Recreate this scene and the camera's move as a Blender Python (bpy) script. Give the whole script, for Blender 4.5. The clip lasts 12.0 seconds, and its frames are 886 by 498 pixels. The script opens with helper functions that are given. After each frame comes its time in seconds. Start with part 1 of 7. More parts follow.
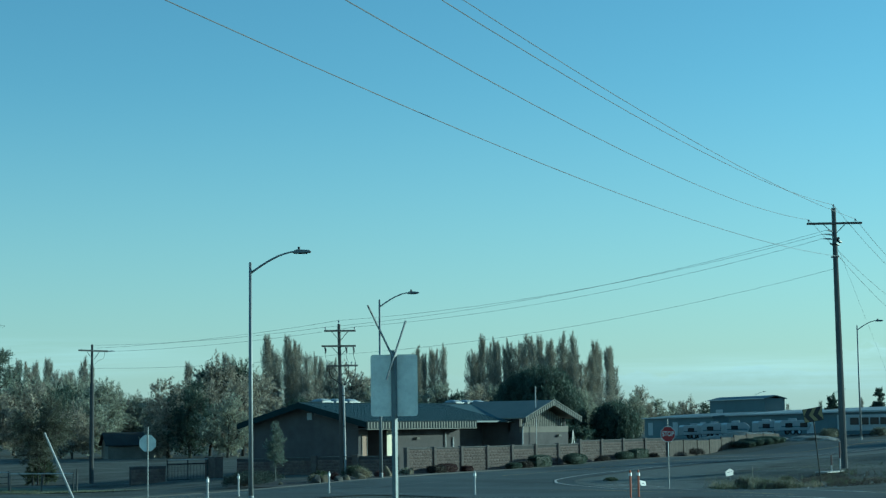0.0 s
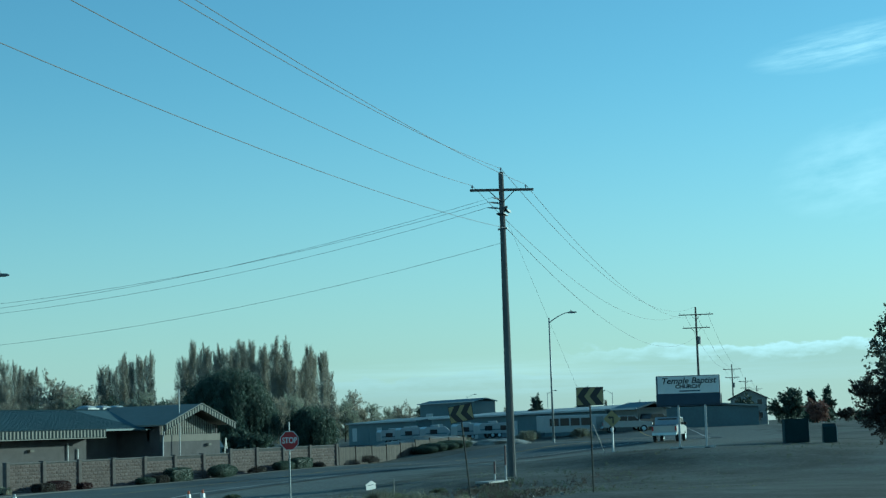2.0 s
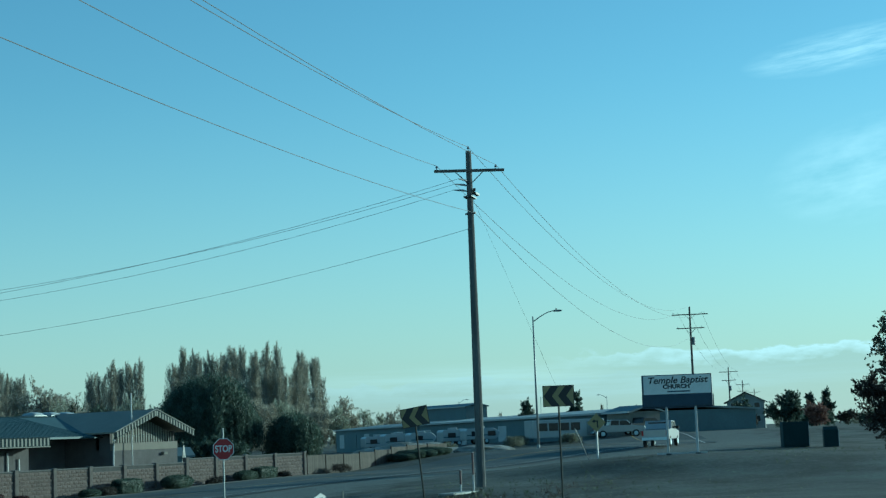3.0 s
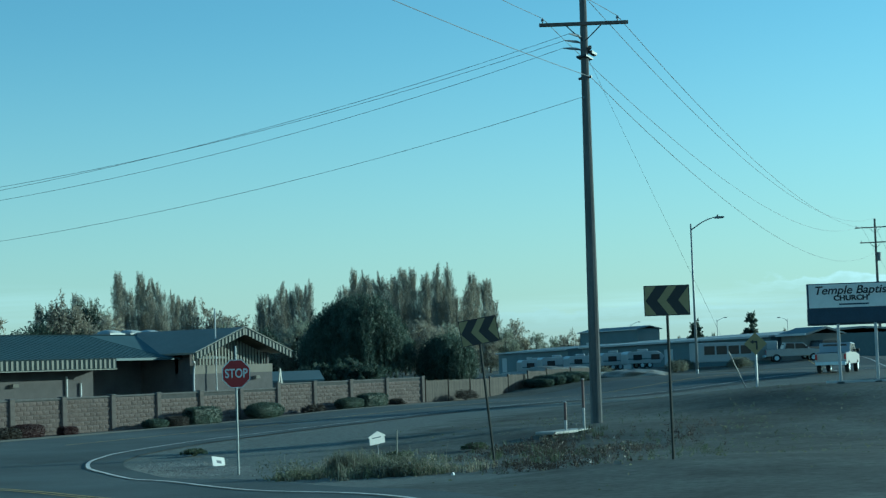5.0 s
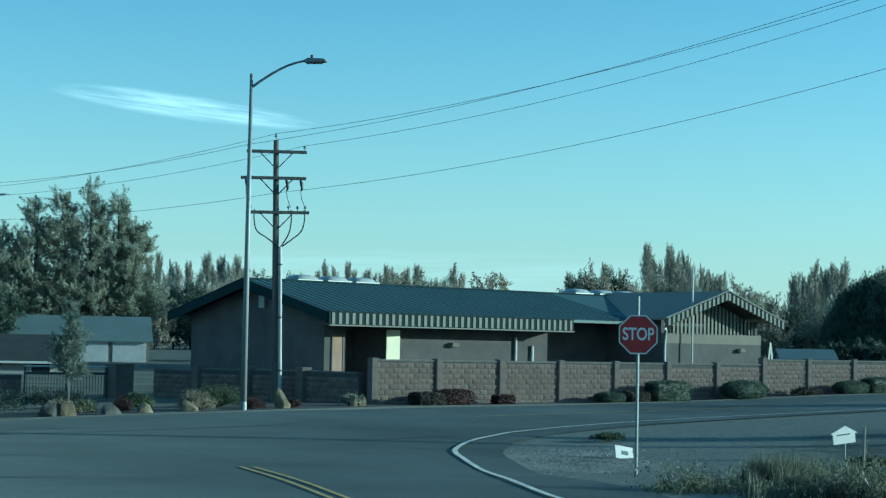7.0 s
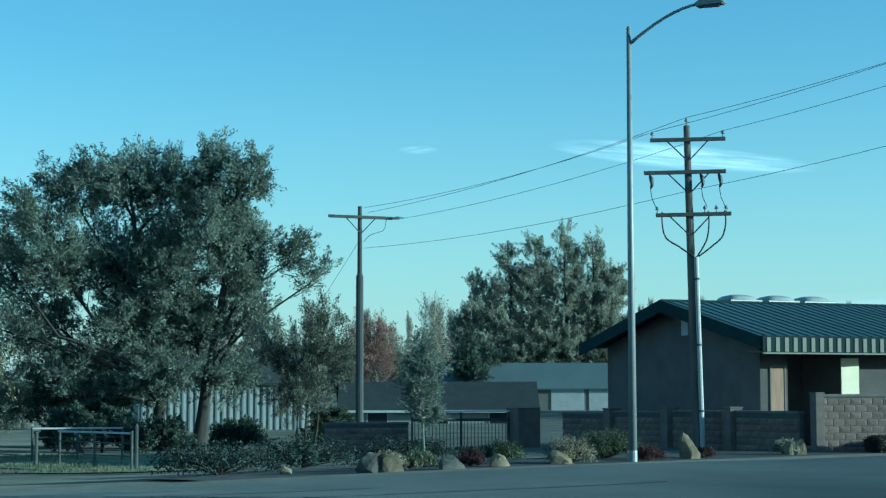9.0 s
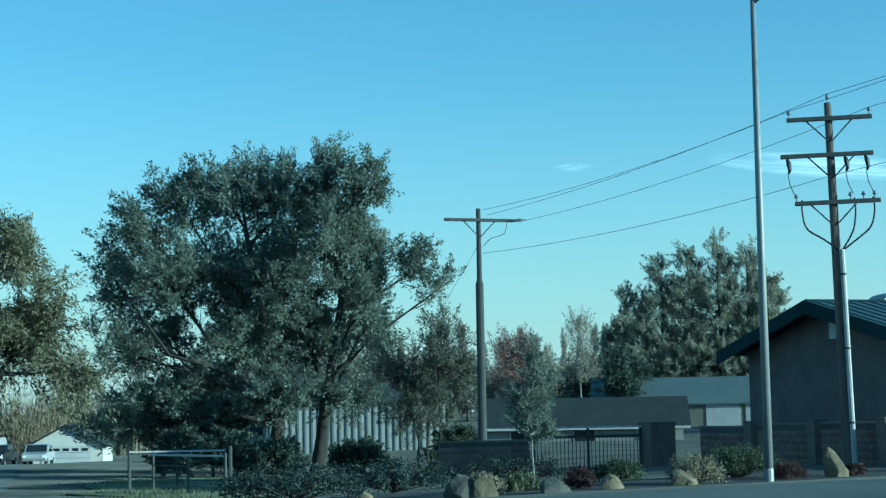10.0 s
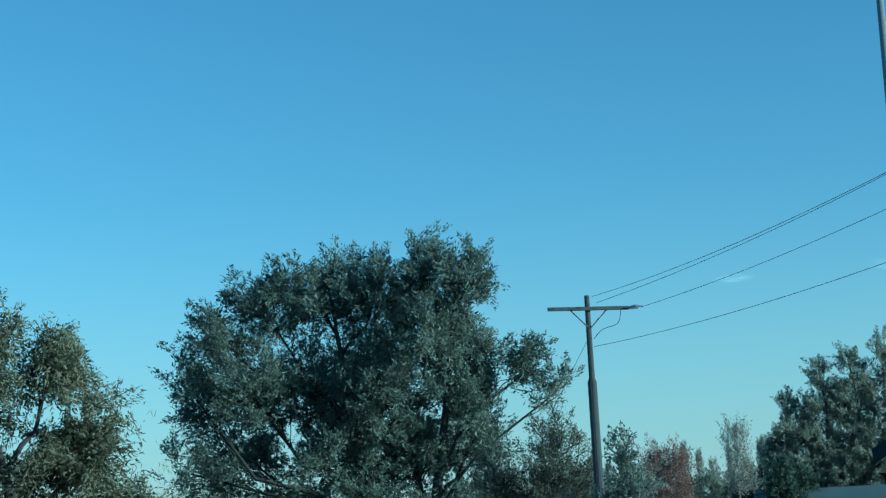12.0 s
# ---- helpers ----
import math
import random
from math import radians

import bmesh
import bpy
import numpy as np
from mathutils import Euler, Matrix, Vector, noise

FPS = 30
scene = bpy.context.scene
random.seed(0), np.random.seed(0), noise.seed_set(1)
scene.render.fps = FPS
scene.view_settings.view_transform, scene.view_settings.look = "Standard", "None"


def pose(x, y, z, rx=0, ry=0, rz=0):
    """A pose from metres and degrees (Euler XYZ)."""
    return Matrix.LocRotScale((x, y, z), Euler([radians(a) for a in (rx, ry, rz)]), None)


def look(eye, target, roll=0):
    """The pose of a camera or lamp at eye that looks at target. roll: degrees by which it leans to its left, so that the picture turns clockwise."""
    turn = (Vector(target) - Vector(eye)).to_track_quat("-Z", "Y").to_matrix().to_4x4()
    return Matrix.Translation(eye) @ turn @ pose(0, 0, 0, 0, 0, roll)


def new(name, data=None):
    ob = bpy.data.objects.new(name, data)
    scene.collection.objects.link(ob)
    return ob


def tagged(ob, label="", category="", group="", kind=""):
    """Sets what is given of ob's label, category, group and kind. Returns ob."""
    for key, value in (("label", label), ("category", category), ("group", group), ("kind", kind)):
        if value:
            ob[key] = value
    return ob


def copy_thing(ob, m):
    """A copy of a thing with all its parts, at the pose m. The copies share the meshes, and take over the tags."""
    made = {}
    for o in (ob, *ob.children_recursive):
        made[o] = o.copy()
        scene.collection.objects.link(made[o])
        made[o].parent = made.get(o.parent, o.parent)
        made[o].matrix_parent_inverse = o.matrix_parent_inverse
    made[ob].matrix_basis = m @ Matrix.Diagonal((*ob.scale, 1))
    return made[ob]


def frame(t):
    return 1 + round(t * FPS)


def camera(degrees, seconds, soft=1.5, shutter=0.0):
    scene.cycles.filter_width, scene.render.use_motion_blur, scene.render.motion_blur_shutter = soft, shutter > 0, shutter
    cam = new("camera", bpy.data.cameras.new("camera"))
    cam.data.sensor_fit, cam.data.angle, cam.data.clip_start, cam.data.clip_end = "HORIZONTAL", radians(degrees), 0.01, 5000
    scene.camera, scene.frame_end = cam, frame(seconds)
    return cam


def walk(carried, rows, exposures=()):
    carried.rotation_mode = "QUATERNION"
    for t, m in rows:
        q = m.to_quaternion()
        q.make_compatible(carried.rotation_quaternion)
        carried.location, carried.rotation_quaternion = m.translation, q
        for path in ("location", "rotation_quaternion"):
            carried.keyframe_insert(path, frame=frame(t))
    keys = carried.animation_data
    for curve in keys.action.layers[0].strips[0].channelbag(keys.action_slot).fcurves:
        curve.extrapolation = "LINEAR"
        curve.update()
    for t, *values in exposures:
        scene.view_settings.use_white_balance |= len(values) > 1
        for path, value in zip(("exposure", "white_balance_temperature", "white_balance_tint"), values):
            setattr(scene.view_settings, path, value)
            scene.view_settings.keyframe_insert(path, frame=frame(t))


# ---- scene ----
cam = camera(28.1, 12.0, 1.3)
PATH = [
    (0, (-85.591, -62.62, 2.875), (-83.943, -61.504, 3.077), -0.8),
    (0.5, (-81.307, -61.589, 2.828), (-79.588, -60.584, 3.017), -1.2),
    (1, (-76.871, -60.493, 2.721), (-75.105, -59.572, 2.909), -1.7),
    (1.5, (-72.411, -59.477, 2.711), (-70.621, -58.607, 2.904), -1.9),
    (2, (-68.344, -58.616, 2.689), (-66.544, -57.767, 2.892), -1.9),
    (2.5, (-63.812, -57.359, 2.668), (-62.007, -56.522, 2.881), -2.0),
    (2.7, (-62.435, -57.013, 2.616), (-60.631, -56.176, 2.83), -2.1),
    (4.3, (-49.588, -53.638, 2.672), (-47.823, -52.711, 2.827), -2.8),
    (4.5, (-48.217, -53.161, 2.561), (-46.463, -52.213, 2.714), -2.5),
    (5, (-44.342, -51.871, 2.463), (-42.634, -50.839, 2.595), -2.0),
    (5.5, (-41.105, -50.563, 2.393), (-39.458, -49.436, 2.511), -1.2),
    (6, (-38.013, -49.136, 2.324), (-36.453, -47.889, 2.436), -0.2),
    (6.5, (-34.914, -47.397, 2.248), (-33.467, -46.02, 2.357), 0.7),
    (7, (-32.137, -45.642, 2.148), (-30.815, -44.146, 2.258), 1.1),
    (7.5, (-29.182, -43.497, 2.06), (-27.994, -41.892, 2.176), 1.1),
    (7.7, (-28.22, -42.683, 2.025), (-27.073, -41.049, 2.144), 1.0),
    (9.3, (-21.398, -35.557, 1.7), (-20.601, -33.73, 1.867), -0.4),
    (9.5, (-20.835, -34.855, 1.682), (-20.068, -33.016, 1.852), -0.6),
    (10, (-19.146, -32.589, 1.611), (-18.458, -30.72, 1.794), -1.0),
    (10.5, (-17.775, -30.383, 1.564), (-17.146, -28.496, 1.776), -1.6),
    (11, (-16.755, -28.698, 1.473), (-16.174, -26.801, 1.729), -2.1),
    (11.5, (-15.544, -26.929, 1.528), (-15.011, -25.025, 1.83), -2.3),
    (12, (-14.518, -25.271, 1.516), (-14.002, -23.366, 1.841), -3.0),
]
walk(cam, [(t, look(eye, target, roll)) for t, eye, target, roll in PATH],
     [(0, 0.7, 4550, -29), (4.5, 0.76, 4550, -29), (7.5, 0.97, 4400, -29), (9.5, 0.97, 4300, -28), (11, 0.97, 4250, -26), (12, 0.66, 4150, -25)])


# ---- light and sky ----
SUN_AZ = radians(-37)      # from +x towards -y
SUN_EL = radians(11)
world = bpy.data.worlds.new("sky")
scene.world = world
world.use_nodes = True
wn, wl = world.node_tree.nodes, world.node_tree.links
sky = wn.new("ShaderNodeTexSky")
sky.sky_type = "NISHITA"
sky.sun_disc = False
sky.sun_elevation = SUN_EL
sky.sun_rotation = radians(90) - SUN_AZ
sky.altitude = 200
sky.air_density = 1.0
sky.dust_density = 0.15
sky.ozone_density = 1.7
bg = wn["Background"]
bg.inputs["Strength"].default_value = 0.085


def math_node(op, a, b, clamp=False):
    n = wn.new("ShaderNodeMath")
    n.operation = op
    n.use_clamp = clamp
    for i, v in enumerate((a, b)):
        if isinstance(v, (int, float)):
            n.inputs[i].default_value = v
        else:
            wl.new(v, n.inputs[i])
    return n.outputs[0]


def cloud_patch(coords, azimuth, elevation, width, height, tilt, seed):
    """A thin cirrus streak: a soft ellipse in the sky's directions, torn by noise."""
    sep = wn.new("ShaderNodeSeparateXYZ")
    wl.new(coords, sep.inputs[0])
    az = math_node("ARCTAN2", sep.outputs[1], sep.outputs[0])
    el = math_node("ARCSINE", sep.outputs[2], 0.0)
    u = math_node("SUBTRACT", az, radians(azimuth))
    v = math_node("SUBTRACT", el, radians(elevation))
    v = math_node("ADD", v, math_node("MULTIPLY", u, tilt))
    u = math_node("DIVIDE", u, radians(width))
    v = math_node("DIVIDE", v, radians(height))
    r = math_node("ADD", math_node("MULTIPLY", u, u), math_node("MULTIPLY", v, v))
    soft = math_node("SUBTRACT", 1.0, r, True)
    comb = wn.new("ShaderNodeCombineXYZ")
    wl.new(math_node("MULTIPLY", u, 1.4), comb.inputs[0])
    wl.new(math_node("MULTIPLY", v, 2.2), comb.inputs[1])
    comb.inputs[2].default_value = seed
    nz = wn.new("ShaderNodeTexNoise")
    nz.inputs["Scale"].default_value = 1.3
    nz.inputs["Detail"].default_value = 5
    nz.inputs["Roughness"].default_value = 0.62
    wl.new(comb.outputs[0], nz.inputs["Vector"])
    torn = math_node("MULTIPLY", math_node("SUBTRACT", nz.outputs[0], 0.33), 2.6, True)
    return math_node("MULTIPLY", soft, torn, True)


geo = wn.new("ShaderNodeTexCoord")
CLOUDS = [  # azimuth, elevation, width, height, tilt, strength
    (11.4, 11.7, 3.9, 0.75, 0.12, 0.6),
    (11.2, 7.9, 3.6, 1.8, 0.15, 0.42),
    (57.0, 7.5, 4.4, 0.42, -0.105, 0.95),
    (65.5, 7.8, 0.7, 0.14, 0.0, 0.4),
    (21.0, 1.6, 12.0, 0.8, 0.0, 0.30),
    (52.0, 2.2, 12.0, 0.9, 0.02, 0.30),
]


def cloud_bank(coords, azimuth, elevation, half_width, seed):
    """A far bank of low cloud: a puffy bright rim along its top and a dull body below it."""
    sep = wn.new("ShaderNodeSeparateXYZ")
    wl.new(coords, sep.inputs[0])
    u = math_node("SUBTRACT", math_node("MULTIPLY", math_node("ARCTAN2", sep.outputs[1], sep.outputs[0]), 57.3), azimuth)
    v = math_node("SUBTRACT", math_node("MULTIPLY", math_node("ARCSINE", sep.outputs[2], 0.0), 57.3), elevation)
    comb = wn.new("ShaderNodeCombineXYZ")
    wl.new(math_node("MULTIPLY", u, 0.75), comb.inputs[0])
    wl.new(math_node("MULTIPLY", v, 2.2), comb.inputs[1])
    comb.inputs[2].default_value = seed
    nz = wn.new("ShaderNodeTexNoise")
    nz.inputs["Scale"].default_value = 0.9
    nz.inputs["Detail"].default_value = 6
    nz.inputs["Roughness"].default_value = 0.6
    wl.new(comb.outputs[0], nz.inputs["Vector"])
    h = math_node("SUBTRACT", v, math_node("MULTIPLY", math_node("SUBTRACT", nz.outputs[0], 0.5), 1.3))
    side = math_node("SUBTRACT", 1.0, math_node("POWER", math_node("ABSOLUTE", math_node("DIVIDE", u, half_width), 0.0), 2.0), True)
    top = math_node("MULTIPLY", math_node("SUBTRACT", 0.06, h), 9.0, True)
    rim = math_node("MULTIPLY", top, math_node("MULTIPLY", math_node("ADD", h, 0.42), 2.6, True))
    body = math_node("MULTIPLY", top, math_node("MULTIPLY", math_node("ADD", v, 2.2), 0.6, True))
    return math_node("MULTIPLY", rim, side), math_node("MULTIPLY", body, side)


# pale haze that thins out above the horizon
colour = sky.outputs[0]
sep = wn.new("ShaderNodeSeparateXYZ")
wl.new(geo.outputs["Generated"], sep.inputs[0])
thin = math_node("POWER", math_node("SUBTRACT", 1.0, math_node("DIVIDE", math_node("ABSOLUTE", sep.outputs[2], 0.0), 0.2), True), 1.6)
haze = wn.new("ShaderNodeMixRGB")
wl.new(math_node("MULTIPLY", thin, 0.78), haze.inputs[0])
wl.new(colour, haze.inputs[1])
haze.inputs[2].default_value = (3.5, 3.65, 3.6, 1)
colour = haze.outputs[0]
for k, (a, e, w, h, tilt, strength) in enumerate(CLOUDS):
    m = math_node("MULTIPLY", cloud_patch(geo.outputs["Generated"], a, e, w, h, tilt, 3.7 * k), strength)
    mix = wn.new("ShaderNodeMixRGB")
    wl.new(m, mix.inputs[0])
    wl.new(colour, mix.inputs[1])
    mix.inputs[2].default_value = (6.6, 7.2, 7.4, 1)
    colour = mix.outputs[0]
for a, e, w, seed, bright, dull in ((13.5, 2.4, 8.5, 2.0, 0.72, 0.32), (26.0, 1.7, 9.0, 5.0, 0.16, 0.24)):
    rim, body = cloud_bank(geo.outputs["Generated"], a, e, w, seed)
    for mask, amount, tone in ((body, dull, (2.9, 3.15, 3.2, 1)), (rim, bright, (6.6, 7.0, 6.9, 1))):
        mix = wn.new("ShaderNodeMixRGB")
        wl.new(math_node("MULTIPLY", mask, amount), mix.inputs[0])
        wl.new(colour, mix.inputs[1])
        mix.inputs[2].default_value = tone
        colour = mix.outputs[0]
wl.new(colour, bg.inputs["Color"])

sun = new("sun", bpy.data.lights.new("sun", "SUN"))
sun.data.energy = 4.4
sun.data.angle = radians(0.6)
sun.data.color = (1.0, 0.86, 0.68)
toward = Vector((math.cos(SUN_AZ) * math.cos(SUN_EL), math.sin(SUN_AZ) * math.cos(SUN_EL), math.sin(SUN_EL)))
sun.matrix_world = look(toward * 300, (0, 0, 0))


# ---- materials ----
def material(name, base, rough=0.7, metal=0.0, vary=0.25, scale=1.0, fine=14.0, bump=0.15, tint=None, per_object=0.0, island=0.0, spec=0.4, stretch=(1, 1, 1)):
    """A surface with variation at two scales, fine relief and, for pieces, its own shade for each."""
    m = bpy.data.materials.new(name)
    m.use_nodes = True
    n, l = m.node_tree.nodes, m.node_tree.links
    p = n["Principled BSDF"]
    p.inputs["Roughness"].default_value = rough
    p.inputs["Metallic"].default_value = metal
    p.inputs["Specular IOR Level"].default_value = spec
    p.inputs["Diffuse Roughness"].default_value = 1.0 if rough > 0.7 else 0.0
    tc = n.new("ShaderNodeTexCoord")
    mp = n.new("ShaderNodeMapping")
    mp.inputs["Scale"].default_value = stretch
    l.new(tc.outputs["Object"], mp.inputs[0])
    big, small = n.new("ShaderNodeTexNoise"), n.new("ShaderNodeTexNoise")
    for t, s, d in ((big, scale, 5), (small, fine, 4)):
        t.inputs["Scale"].default_value = s
        t.inputs["Detail"].default_value = d
        t.inputs["Roughness"].default_value = 0.6
        l.new(mp.outputs[0], t.inputs["Vector"])
    ramp = n.new("ShaderNodeValToRGB")
    ramp.color_ramp.elements[0].position, ramp.color_ramp.elements[1].position = 0.3, 0.7
    lo = [c * (1 - vary) for c in base]
    hi = [min(1, c * (1 + vary)) for c in (tint or base)]
    ramp.color_ramp.elements[0].color, ramp.color_ramp.elements[1].color = (*lo, 1), (*hi, 1)
    l.new(big.outputs[0], ramp.inputs[0])
    mul = n.new("ShaderNodeMixRGB")
    mul.blend_type = "MULTIPLY"
    mul.inputs[0].default_value = 1.0
    grain = n.new("ShaderNodeMapRange")
    grain.inputs["From Min"].default_value, grain.inputs["From Max"].default_value = 0.25, 0.75
    grain.inputs["To Min"].default_value, grain.inputs["To Max"].default_value = 1 - vary, 1 + vary * 0.6
    l.new(small.outputs[0], grain.inputs["Value"])
    l.new(ramp.outputs[0], mul.inputs[1])
    l.new(grain.outputs[0], mul.inputs[2])
    out = mul.outputs[0]
    for amount, node, socket in ((per_object, "ShaderNodeObjectInfo", "Random"), (island, "ShaderNodeNewGeometry", "Random Per Island")):
        if amount:
            info = n.new(node)
            r = n.new("ShaderNodeMapRange")
            r.inputs["To Min"].default_value, r.inputs["To Max"].default_value = 1 - amount, 1 + amount
            l.new(info.outputs[socket], r.inputs["Value"])
            own = n.new("ShaderNodeMixRGB")
            own.blend_type = "MULTIPLY"
            own.inputs[0].default_value = 1.0
            l.new(out, own.inputs[1])
            l.new(r.outputs[0], own.inputs[2])
            out = own.outputs[0]
    l.new(out, p.inputs["Base Color"])
    if bump:
        b = n.new("ShaderNodeBump")
        b.inputs["Strength"].default_value = bump
        b.inputs["Distance"].default_value = 0.02
        l.new(small.outputs[0], b.inputs["Height"])
        l.new(b.outputs[0], p.inputs["Normal"])
    return m


def leaf_material(name, base, tint, through_light=0.25):
    m = material(name, base, 0.6, 0, 0.3, 0.35, 3.0, 0.0, tint, island=0.35, spec=0.22)
    n, l = m.node_tree.nodes, m.node_tree.links
    p = n["Principled BSDF"]
    tr = n.new("ShaderNodeBsdfTranslucent")
    src = p.inputs["Base Color"].links[0].from_socket
    l.new(src, tr.inputs["Color"])
    mix = n.new("ShaderNodeMixShader")
    mix.inputs[0].default_value = through_light
    l.new(p.outputs[0], mix.inputs[1])
    l.new(tr.outputs[0], mix.inputs[2])
    l.new(mix.outputs[0], n["Material Output"].inputs["Surface"])
    return m


def glass_material(name):
    m = bpy.data.materials.new(name)
    m.use_nodes = True
    p = m.node_tree.nodes["Principled BSDF"]
    p.inputs["Base Color"].default_value = (0.02, 0.025, 0.03, 1)
    p.inputs["Roughness"].default_value = 0.12
    p.inputs["Specular IOR Level"].default_value = 0.4
    return m


